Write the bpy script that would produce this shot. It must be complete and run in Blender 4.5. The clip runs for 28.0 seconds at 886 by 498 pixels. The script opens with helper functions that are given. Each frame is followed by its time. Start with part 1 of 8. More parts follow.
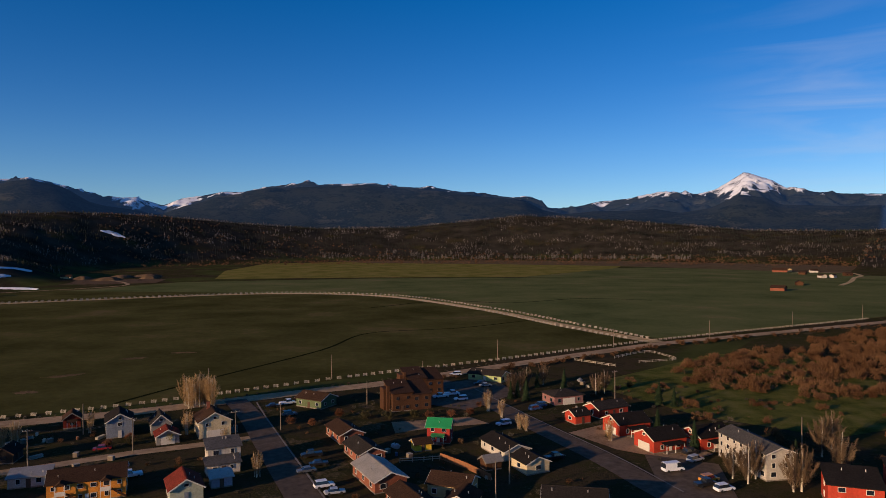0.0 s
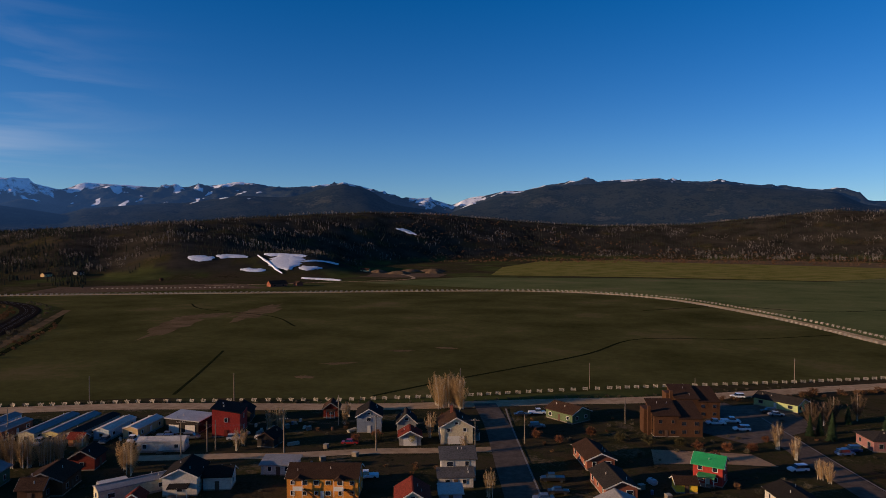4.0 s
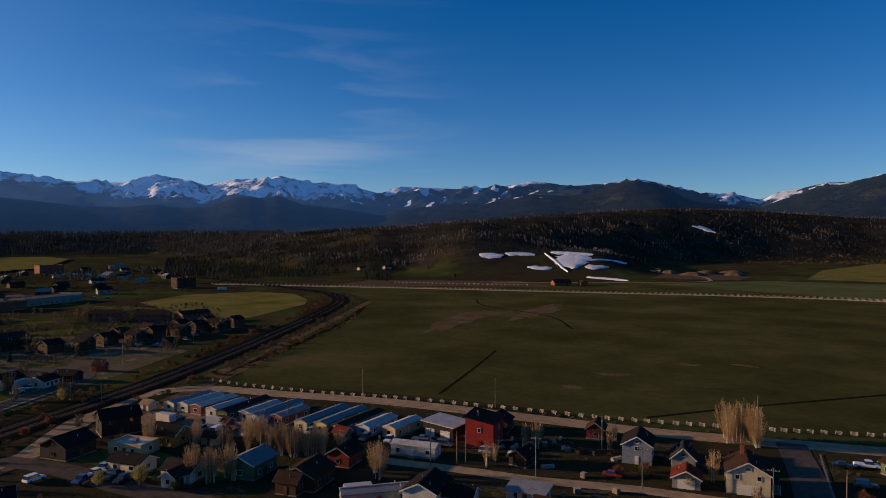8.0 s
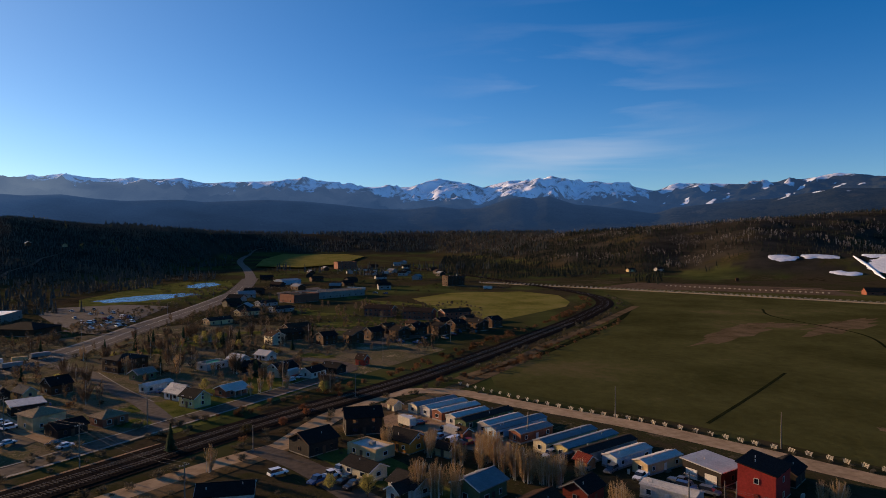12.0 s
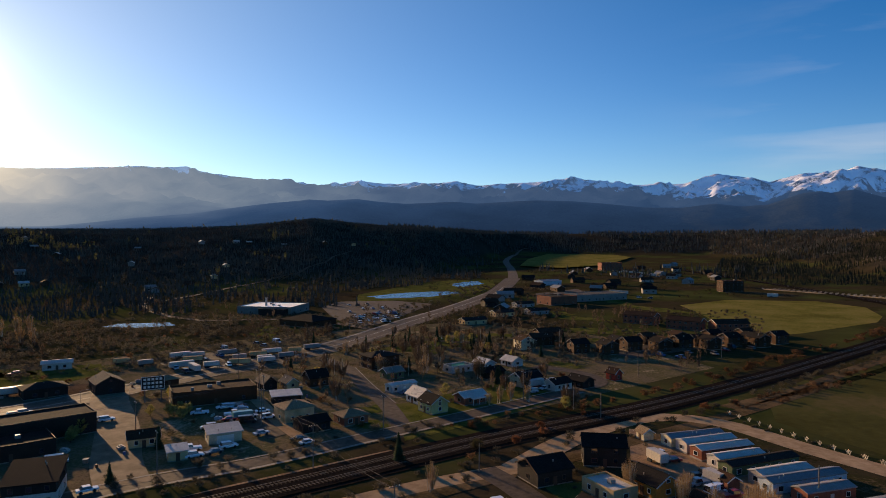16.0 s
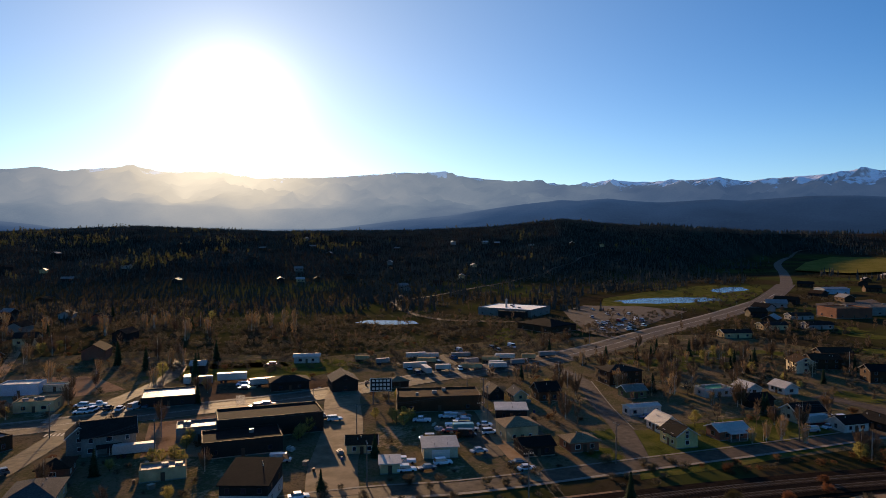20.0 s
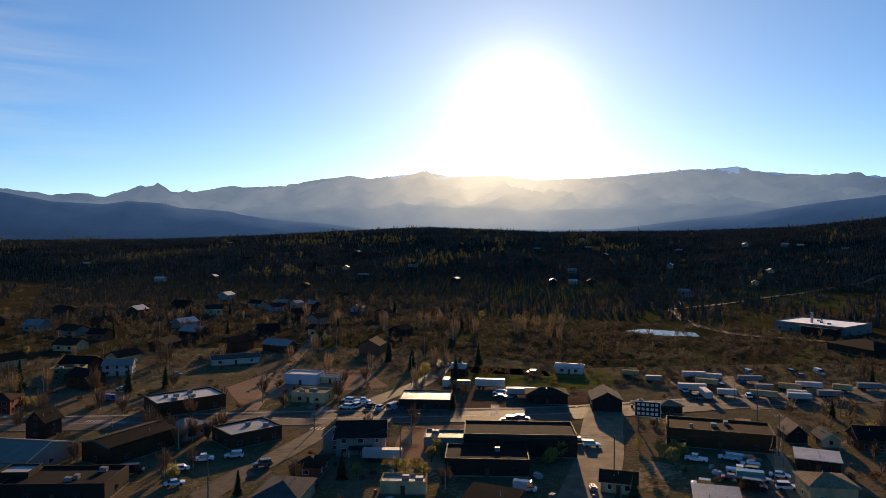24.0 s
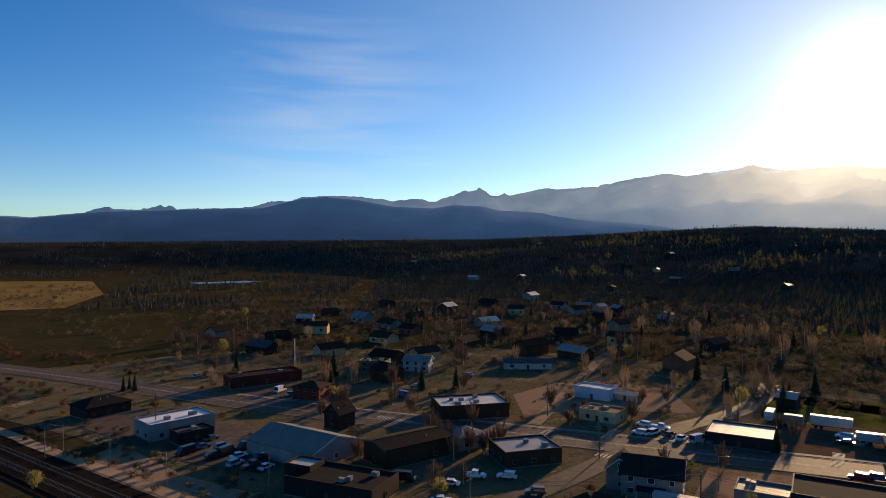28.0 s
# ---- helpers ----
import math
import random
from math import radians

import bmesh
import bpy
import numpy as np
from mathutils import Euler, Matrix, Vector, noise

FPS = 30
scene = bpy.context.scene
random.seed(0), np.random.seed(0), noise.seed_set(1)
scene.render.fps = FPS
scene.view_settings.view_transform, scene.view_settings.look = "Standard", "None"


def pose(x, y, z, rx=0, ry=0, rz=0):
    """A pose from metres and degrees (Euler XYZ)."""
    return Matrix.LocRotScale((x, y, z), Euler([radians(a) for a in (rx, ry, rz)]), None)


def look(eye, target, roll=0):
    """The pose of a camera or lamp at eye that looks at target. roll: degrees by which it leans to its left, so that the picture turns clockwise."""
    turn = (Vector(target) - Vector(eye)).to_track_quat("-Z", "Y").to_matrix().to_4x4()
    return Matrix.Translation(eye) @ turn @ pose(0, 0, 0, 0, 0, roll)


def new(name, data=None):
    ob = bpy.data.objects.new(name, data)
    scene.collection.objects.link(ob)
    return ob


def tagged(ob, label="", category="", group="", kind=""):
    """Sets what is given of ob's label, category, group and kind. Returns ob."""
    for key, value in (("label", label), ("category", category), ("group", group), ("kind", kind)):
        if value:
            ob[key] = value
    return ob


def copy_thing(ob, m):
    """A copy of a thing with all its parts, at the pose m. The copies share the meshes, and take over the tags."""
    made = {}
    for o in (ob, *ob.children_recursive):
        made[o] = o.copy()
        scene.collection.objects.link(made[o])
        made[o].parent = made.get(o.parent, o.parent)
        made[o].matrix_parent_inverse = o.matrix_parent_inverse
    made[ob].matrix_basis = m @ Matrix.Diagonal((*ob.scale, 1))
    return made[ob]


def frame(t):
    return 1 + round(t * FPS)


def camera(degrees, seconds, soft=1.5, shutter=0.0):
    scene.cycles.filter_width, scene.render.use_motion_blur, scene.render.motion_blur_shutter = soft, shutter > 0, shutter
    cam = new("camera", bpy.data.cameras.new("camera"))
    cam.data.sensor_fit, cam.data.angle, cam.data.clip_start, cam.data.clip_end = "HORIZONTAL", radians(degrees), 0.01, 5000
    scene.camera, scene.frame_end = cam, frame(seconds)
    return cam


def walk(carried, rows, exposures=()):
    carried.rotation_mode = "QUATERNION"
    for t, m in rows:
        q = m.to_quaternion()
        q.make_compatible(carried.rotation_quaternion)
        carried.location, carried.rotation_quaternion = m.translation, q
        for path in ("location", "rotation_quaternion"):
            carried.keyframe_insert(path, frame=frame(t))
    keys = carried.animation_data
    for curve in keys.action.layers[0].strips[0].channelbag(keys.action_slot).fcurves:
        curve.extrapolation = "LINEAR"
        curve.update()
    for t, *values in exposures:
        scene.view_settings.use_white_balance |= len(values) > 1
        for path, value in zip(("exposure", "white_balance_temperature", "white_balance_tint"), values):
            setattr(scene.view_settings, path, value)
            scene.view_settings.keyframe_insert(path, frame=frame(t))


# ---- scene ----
cam = camera(66.03, 28.0, 0.85)
PATH = [
    (0, pose(0, -0, 55.92, 89.21, 0, 0) @ pose(0, 0, 0, 0, 0, -0.21)),
    (1, pose(1.97, 5.62, 55.81, 89.19, 0, 6.02) @ pose(0, 0, 0, 0, 0, -0.11)),
    (2, pose(3.38, 11.11, 55.88, 89.13, 0, 11.76) @ pose(0, 0, 0, 0, 0, -0.07)),
    (3, pose(4.15, 16.85, 55.78, 89.1, 0, 17.2) @ pose(0, 0, 0, 0, 0, -0.07)),
    (3.5, pose(4.04, 19.9, 55.67, 89.09, 0, 20.2) @ pose(0, 0, 0, 0, 0, -0.07)),
    (5.5, pose(2.72, 32.2, 55.59, 88.99, 0, 32.26) @ pose(0, 0, 0, 0, 0, 0)),
    (6, pose(1.81, 35.28, 55.41, 89, 0, 35.48) @ pose(0, 0, 0, 0, 0, 0.01)),
    (7, pose(0.28, 40.79, 55.53, 88.96, 0, 41.31) @ pose(0, 0, 0, 0, 0, -0)),
    (8, pose(-2.35, 46.17, 55.65, 88.92, 0, 47.36) @ pose(0, 0, 0, 0, 0, 0.01)),
    (9, pose(-5.01, 51.09, 55.72, 88.9, 0, 53.21) @ pose(0, 0, 0, 0, 0, -0.04)),
    (10, pose(-8.52, 55.82, 55.65, 88.91, 0, 58.73) @ pose(0, 0, 0, 0, 0, -0.07)),
    (11, pose(-12.41, 60.09, 55.75, 88.9, 0, 64.38) @ pose(0, 0, 0, 0, 0, -0.02)),
    (12, pose(-16.78, 64.05, 55.78, 88.89, 0, 69.93) @ pose(0, 0, 0, 0, 0, 0)),
    (12.5, pose(-19.46, 65.89, 55.79, 88.91, 0, 72.95) @ pose(0, 0, 0, 0, 0, 0.05)),
    (14.5, pose(-28.58, 72.29, 56.14, 88.86, 0, 84.05) @ pose(0, 0, 0, 0, 0, 0.04)),
    (15, pose(-31.54, 73.28, 56.3, 88.83, 0, 86.85) @ pose(0, 0, 0, 0, 0, 0.05)),
    (16, pose(-36.9, 75.58, 56.27, 88.87, 0, 92.2) @ pose(0, 0, 0, 0, 0, -0.01)),
    (17, pose(-42.86, 76.82, 56.32, 88.87, 0, 97.71) @ pose(0, 0, 0, 0, 0, -0.06)),
    (18, pose(-48.9, 77.41, 56.28, 88.89, 0, 102.79) @ pose(0, 0, 0, 0, 0, -0.05)),
    (19, pose(-54.92, 77.78, 56.21, 88.92, 0, 107.88) @ pose(0, 0, 0, 0, 0, -0.06)),
    (20, pose(-60.99, 77.33, 56.1, 88.95, 0, 113.08) @ pose(0, 0, 0, 0, 0, -0.13)),
    (21, pose(-66.62, 76.66, 56.22, 88.96, 0, 118.16) @ pose(0, 0, 0, 0, 0, -0.14)),
    (21.5, pose(-69.39, 75.82, 56.27, 88.98, 0, 120.85) @ pose(0, 0, 0, 0, 0, -0.12)),
    (23.5, pose(-79.93, 72.16, 56.48, 89.02, 0, 132.81) @ pose(0, 0, 0, 0, 0, -0.03)),
    (24, pose(-82.51, 70.3, 56.48, 89.03, 0, 136.22) @ pose(0, 0, 0, 0, 0, 0.03)),
    (25, pose(-87.8, 67.02, 56.43, 89.03, 0, 142.73) @ pose(0, 0, 0, 0, 0, 0)),
    (26, pose(-92.64, 62.99, 56.32, 89.06, 0, 149.3) @ pose(0, 0, 0, 0, 0, 0)),
    (27, pose(-97.2, 58.51, 56.12, 89.09, 0, 155.67) @ pose(0, 0, 0, 0, 0, -0.01)),
    (28, pose(-101.34, 53.55, 56, 89.1, 0, 162.09) @ pose(0, 0, 0, 0, 0, -0.01)),
]
walk(cam, PATH, ((0, 0.08, 6500, 14), (5, 0.0, 6450, 14), (8, -0.05, 6500, 13), (10, 0.18, 6700, 12), (12, 0.38, 6900, 11), (14.5, 0.42, 7200, 11), (21, 0.42, 7300, 12), (28, 0.48, 7250, 12)))

# ---- light ----
SUN_BEARING, SUN_UP = 130.0, 10.5
world = bpy.data.worlds.new("world")
scene.world = world
world.use_nodes = True
wn, wl = world.node_tree.nodes, world.node_tree.links
sky = wn.new("ShaderNodeTexSky")
sky.sky_type, sky.sun_disc = "NISHITA", False
sky.sun_elevation, sky.sun_rotation = radians(SUN_UP), radians(360 - SUN_BEARING)
sky.altitude, sky.air_density, sky.dust_density, sky.ozone_density = 2600, 1.0, 0.7, 2.0
wn["Background"].inputs["Strength"].default_value = 0.09
# thin cirrus streaks low in the sky
wco, wmap, wnoise, wramp, wmix, wsep = (wn.new("ShaderNode" + k) for k in ("TexCoord", "Mapping", "TexNoise", "ValToRGB", "MixRGB", "SeparateXYZ"))
wmap.inputs["Scale"].default_value = (1.6, 1.6, 13.0)
wnoise.inputs["Scale"].default_value, wnoise.inputs["Detail"].default_value, wnoise.inputs["Distortion"].default_value = 2.1, 9, 0.5
wramp.color_ramp.elements[0].position, wramp.color_ramp.elements[1].position = 0.44, 0.74
wramp.color_ramp.elements[1].color = (0.42, 0.42, 0.42, 1)
wmul = wn.new("ShaderNodeMath")
wmul.operation = "MULTIPLY"
wisp = None
for bearing, up, tight in ((59, 7.0, 90), (171, 9.5, 110), (-30, 9.0, 160)):
    wd, wp = wn.new("ShaderNodeVectorMath"), wn.new("ShaderNodeMath")
    wd.operation, wp.operation, wp.use_clamp = "DOT_PRODUCT", "POWER", True
    wd.inputs[1].default_value = (-math.sin(radians(bearing)) * math.cos(radians(up)), math.cos(radians(bearing)) * math.cos(radians(up)), math.sin(radians(up)))
    wp.inputs[1].default_value = tight
    wl.new(wco.outputs["Generated"], wd.inputs[0])
    wl.new(wd.outputs["Value"], wp.inputs[0])
    if wisp is not None:
        both = wn.new("ShaderNodeMath")
        both.operation = "MAXIMUM"
        wl.new(wisp, both.inputs[0])
        wl.new(wp.outputs[0], both.inputs[1])
        wisp = both.outputs[0]
    else:
        wisp = wp.outputs[0]
wl.new(wco.outputs["Generated"], wmap.inputs["Vector"])
wl.new(wco.outputs["Generated"], wsep.inputs[0])
wl.new(wmap.outputs["Vector"], wnoise.inputs["Vector"])
wl.new(wnoise.outputs["Fac"], wramp.inputs["Fac"])
wl.new(wramp.outputs["Color"], wmul.inputs[0])
wl.new(wisp, wmul.inputs[1])
wl.new(wmul.outputs["Value"], wmix.inputs["Fac"])
whue = wn.new("ShaderNodeHueSaturation")
whue.inputs["Hue"].default_value, whue.inputs["Saturation"].default_value, whue.inputs["Value"].default_value = 0.5125, 1.42, 1.29
wl.new(sky.outputs["Color"], whue.inputs["Color"])
wlow, wdim = wn.new("ShaderNodeValToRGB"), wn.new("ShaderNodeMixRGB")
wdim.blend_type, wdim.inputs["Fac"].default_value = "MULTIPLY", 1.0
wlow.color_ramp.elements[0].color = (0.60, 0.74, 0.96, 1)
wlow.color_ramp.elements[1].position = 0.34
wlow.color_ramp.elements.new(0.13).color = (0.84, 0.92, 1.0, 1)
wl.new(wsep.outputs["Z"], wlow.inputs["Fac"])
wl.new(whue.outputs["Color"], wdim.inputs[1])
wl.new(wlow.outputs["Color"], wdim.inputs[2])
wl.new(wdim.outputs["Color"], wmix.inputs[1])
wmix.inputs[2].default_value = (5.5, 6.0, 7.0, 1)
# the bright aureole round the sun
wdot = wn.new("ShaderNodeVectorMath")
wdot.operation = "DOT_PRODUCT"
b_, e_ = radians(SUN_BEARING), radians(SUN_UP)
SUN_WAY = Vector((-math.sin(b_) * math.cos(e_), math.cos(b_) * math.cos(e_), math.sin(e_)))
wdot.inputs[1].default_value = SUN_WAY
wnorm = wn.new("ShaderNodeVectorMath")
wnorm.operation = "NORMALIZE"
wl.new(wco.outputs["Generated"], wnorm.inputs[0])
wl.new(wnorm.outputs["Vector"], wdot.inputs[0])
last = wmix.outputs["Color"]
for power, gain, blue in ((3, 1.15, 0.36), (14, 0.8, 0.62), (90, 0.9, 0.85), (420, 7.0, 0.85)):
    wpow, wadd = wn.new("ShaderNodeMath"), wn.new("ShaderNodeMixRGB")
    wpow.operation, wpow.use_clamp = "POWER", True
    wpow.inputs[1].default_value = power
    wadd.blend_type, wadd.inputs[2].default_value = "ADD", (gain * 1.03, gain, gain * blue, 1)
    wl.new(wdot.outputs["Value"], wpow.inputs[0])
    wl.new(wpow.outputs[0], wadd.inputs["Fac"])
    wl.new(last, wadd.inputs[1])
    last = wadd.outputs["Color"]
wl.new(last, wn["Background"].inputs["Color"])

sun_data = bpy.data.lights.new("sun", "SUN")
sun_data.energy, sun_data.angle, sun_data.color = 5.0, radians(0.6), (1.0, 0.69, 0.41)
sun = new("sun", sun_data)
sun.matrix_world = look(SUN_WAY * 300, (0, 0, 0))


# ---- materials ----
def mat(name, c1, c2, scale=1.5, rough=0.85, bump=0.15, metal=0.0, vary=0.12, stretch=(1, 1, 1), spec=0.3, coarse=0.12, amount=0.35, thru=0.0):
    """A weathered surface: grain between two colours, broad stains, relief, and a shift from object to object."""
    m = bpy.data.materials.new(name)
    m.use_nodes = True
    n, l = m.node_tree.nodes, m.node_tree.links
    bs = n["Principled BSDF"]
    co, mp, n1, n2, rp, mul, inf, hue, bp = (n.new("ShaderNode" + k) for k in ("TexCoord", "Mapping", "TexNoise", "TexNoise", "ValToRGB", "MixRGB", "ObjectInfo", "HueSaturation", "Bump"))
    mp.inputs["Scale"].default_value = stretch
    n1.inputs["Scale"].default_value, n1.inputs["Detail"].default_value, n1.inputs["Roughness"].default_value = scale, 7, 0.62
    n2.inputs["Scale"].default_value, n2.inputs["Detail"].default_value = scale * coarse, 4
    rp.color_ramp.elements[0].position, rp.color_ramp.elements[1].position = 0.33, 0.68
    rp.color_ramp.elements[0].color, rp.color_ramp.elements[1].color = (*c1, 1), (*c2, 1)
    mul.blend_type, mul.inputs["Fac"].default_value = "OVERLAY", amount
    rnd = n.new("ShaderNodeMapRange")
    rnd.inputs["To Min"].default_value, rnd.inputs["To Max"].default_value = 1 - vary, 1 + vary
    l.new(co.outputs["Object"], mp.inputs["Vector"])
    l.new(mp.outputs["Vector"], n1.inputs["Vector"])
    l.new(mp.outputs["Vector"], n2.inputs["Vector"])
    l.new(n1.outputs["Fac"], rp.inputs["Fac"])
    l.new(rp.outputs["Color"], mul.inputs[1])
    l.new(n2.outputs["Fac"], mul.inputs[2])
    l.new(inf.outputs["Random"], rnd.inputs["Value"])
    l.new(rnd.outputs["Result"], hue.inputs["Value"])
    l.new(mul.outputs["Color"], hue.inputs["Color"])
    l.new(hue.outputs["Color"], bs.inputs["Base Color"])
    l.new(n1.outputs["Fac"], bp.inputs["Height"])
    bp.inputs["Strength"].default_value, bp.inputs["Distance"].default_value = bump, 0.1
    l.new(bp.outputs["Normal"], bs.inputs["Normal"])
    bs.inputs["Roughness"].default_value, bs.inputs["Metallic"].default_value = rough, metal
    bs.inputs["Specular IOR Level"].default_value = spec
    if thru:
        let_through(m, thru)
    return m


def let_through(m, share):
    """Lets part of the light shine through thin leaves and twigs."""
    n, l = m.node_tree.nodes, m.node_tree.links
    bs = n["Principled BSDF"]
    tr, mx = n.new("ShaderNodeBsdfTranslucent"), n.new("ShaderNodeMixShader")
    mx.inputs["Fac"].default_value = share
    l.new(bs.inputs["Base Color"].links[0].from_socket, tr.inputs["Color"])
    l.new(bs.outputs["BSDF"], mx.inputs[1])
    l.new(tr.outputs["BSDF"], mx.inputs[2])
    l.new(mx.outputs["Shader"], n["Material Output"].inputs["Surface"])


def paint(name, c, rough=0.7, k=0.82, **kw):
    kw.setdefault("spec", 0.1)
    return mat(name, tuple(v * k for v in c), c, kw.pop("scale", 2.5), rough, kw.pop("bump", 0.08), **kw)


def wood_siding(name, c, rough=0.75, gap=0.22, upright=False):
    """Painted boards: the paint's grain with a groove at every board."""
    m = paint(name, c, rough, 0.72)
    n, l = m.node_tree.nodes, m.node_tree.links
    wv = n.new("ShaderNodeTexWave")
    wv.wave_type, wv.bands_direction, wv.wave_profile = "BANDS", "X" if upright else "Z", "SAW"
    wv.inputs["Scale"].default_value, wv.inputs["Distortion"].default_value = 0.314 / gap, 0.0
    b2 = n.new("ShaderNodeBump")
    b2.inputs["Strength"].default_value, b2.inputs["Distance"].default_value = 0.5, 0.03
    l.new(n["Texture Coordinate"].outputs["Object"], wv.inputs["Vector"])
    l.new(wv.outputs["Fac"], b2.inputs["Height"])
    l.new(n["Bump"].outputs["Normal"], b2.inputs["Normal"])
    l.new(b2.outputs["Normal"], n["Principled BSDF"].inputs["Normal"])
    return m


M = {}
for key, c in {"white": (0.56, 0.50, 0.42), "cream": (0.60, 0.50, 0.32), "tan": (0.46, 0.34, 0.20), "blue": (0.24, 0.27, 0.31), "grey": (0.30, 0.27, 0.24), "mint": (0.50, 0.52, 0.38),
               "orange": (0.62, 0.24, 0.04), "red": (0.44, 0.055, 0.03), "barn": (0.36, 0.04, 0.03), "green": (0.10, 0.13, 0.065), "lime": (0.40, 0.46, 0.20), "brownwood": (0.085, 0.040, 0.020),
               "dark": (0.036, 0.028, 0.022), "lilac": (0.42, 0.36, 0.40), "brick": (0.26, 0.090, 0.052), "yellow": (0.56, 0.44, 0.18), "mauve": (0.25, 0.12, 0.11), "paleblue": (0.44, 0.50, 0.54),
               "gold": (0.75, 0.45, 0.04), "teal": (0.22, 0.205, 0.175), "darkred": (0.18, 0.030, 0.018), "sand": (0.32, 0.22, 0.13)}.items():
    M[key] = wood_siding(key + "_siding", c)
for key, c in {"r_brown": (0.050, 0.028, 0.018), "r_dark": (0.020, 0.017, 0.015), "r_grey": (0.09, 0.083, 0.076), "r_red": (0.15, 0.030, 0.020), "r_tan": (0.26, 0.185, 0.11), "r_char": (0.032, 0.027, 0.023)}.items():
    M[key] = mat(key, tuple(v * 0.6 for v in c), tuple(v * 1.3 for v in c), 3.0, 0.95, 0.3, stretch=(1, 1, 2), spec=0.04)
for key, c in {"m_green": (0.02, 0.28, 0.09), "m_blue": (0.23, 0.225, 0.22), "m_white": (0.54, 0.49, 0.425), "m_teal": (0.22, 0.195, 0.155), "m_grey": (0.27, 0.25, 0.23), "m_rust": (0.30, 0.13, 0.06)}.items():
    M[key] = wood_siding(key + "_metal_roof", c, 0.5, 0.4, True)
    M[key].node_tree.nodes["Principled BSDF"].inputs["Specular IOR Level"].default_value = 0.3 if key in ("m_white", "m_blue", "m_green") else 0.1
M["m_bright"] = paint("bright_galvanised_roof", (0.88, 0.86, 0.82), 0.72, spec=1.0)
M["m_bright"].node_tree.nodes["Principled BSDF"].inputs["Metallic"].default_value = 0.75
M["trim"] = paint("white_trim", (0.66, 0.61, 0.53), 0.6)
M["greytrim"] = paint("weathered_grey_trim", (0.20, 0.18, 0.16), 0.7)
M["darktrim"] = paint("brown_trim", (0.10, 0.06, 0.04), 0.7)
M["concrete"] = mat("concrete", (0.16, 0.135, 0.105), (0.26, 0.22, 0.175), 2.0, 0.9, 0.2)
M["asphalt"] = mat("worn_asphalt", (0.066, 0.048, 0.034), (0.132, 0.098, 0.069), 0.5, 0.75, 0.2, vary=0.08, spec=0.05)
M["gravel"] = mat("dirt_gravel", (0.28, 0.185, 0.102), (0.46, 0.315, 0.185), 0.35, 0.9, 0.4, vary=0.06, spec=0.0, amount=0.5)
M["sand"] = mat("golden_track_sand", (0.36, 0.245, 0.115), (0.60, 0.425, 0.225), 0.3, 0.95, 0.3, vary=0.0, spec=0.0)
M["packed"] = mat("packed_dirt_street", (0.160, 0.112, 0.066), (0.300, 0.212, 0.132), 0.22, 0.85, 0.5, vary=0.06, spec=0.04, amount=0.6)
M["ballast"] = mat("dark_rail_ballast", (0.012, 0.009, 0.007), (0.028, 0.021, 0.016), 1.6, 1.0, 0.6, spec=0.0)
M["steel"] = mat("rail_steel", (0.06, 0.045, 0.035), (0.16, 0.13, 0.11), 3, 0.5, 0.1, 0.6)
M["line"] = mat("road_paint", (0.26, 0.23, 0.19), (0.52, 0.48, 0.41), 1.2, 0.8, 0.05)
M["pole"] = mat("weathered_pole_wood", (0.12, 0.09, 0.065), (0.24, 0.19, 0.14), 5, 0.9, 0.3, stretch=(3, 3, 0.3))
M["fencewood"] = mat("grey_fence_wood", (0.28, 0.235, 0.175), (0.48, 0.41, 0.31), 5, 0.85, 0.3)
M["wire"] = mat("wire_metal", (0.05, 0.05, 0.05), (0.12, 0.12, 0.12), 5, 0.8, 0.0, 0.0)
M["rubber"] = mat("tyre_rubber", (0.012, 0.012, 0.012), (0.03, 0.03, 0.03), 8, 0.9, 0.2)
M["chrome"] = mat("bright_metal", (0.4, 0.4, 0.4), (0.7, 0.7, 0.7), 4, 0.3, 0.02, 1.0)
M["bark"] = mat("pale_aspen_bark", (0.34, 0.29, 0.21), (0.60, 0.53, 0.40), 3, 0.9, 0.3, stretch=(1, 1, 0.4))
M["darkbark"] = mat("dark_bark", (0.035, 0.026, 0.018), (0.085, 0.062, 0.042), 4, 0.95, 0.5, spec=0.05)
M["twig"] = mat("tan_spring_twigs", (0.26, 0.165, 0.075), (0.48, 0.325, 0.155), 0.7, 0.9, 0.2, vary=0.2, thru=0.15, spec=0.05)
M["greytwig"] = mat("grey_bare_twigs", (0.095, 0.062, 0.036), (0.21, 0.142, 0.084), 0.5, 0.9, 0.2, vary=0.2, thru=0.12, spec=0.05)
M["willow"] = mat("rust_willow_twigs", (0.12, 0.050, 0.025), (0.26, 0.115, 0.055), 0.35, 0.9, 0.2, vary=0.25, thru=0.3, spec=0.05)
M["bushy"] = mat("olive_brush", (0.05, 0.045, 0.02), (0.12, 0.10, 0.045), 0.35, 0.9, 0.2, vary=0.25, thru=0.3, spec=0.05)
M["bud"] = mat("yellow_green_buds", (0.20, 0.18, 0.05), (0.40, 0.34, 0.11), 0.7, 0.9, 0.2, vary=0.2, thru=0.4, spec=0.05)
M["needle"] = mat("conifer_needles", (0.016, 0.030, 0.014), (0.045, 0.068, 0.030), 0.8, 0.9, 0.2, vary=0.25, thru=0.25, spec=0.05)
M["snow"] = mat("old_snow", (0.62, 0.63, 0.66), (0.82, 0.83, 0.85), 0.4, 0.7, 0.3, coarse=0.2)


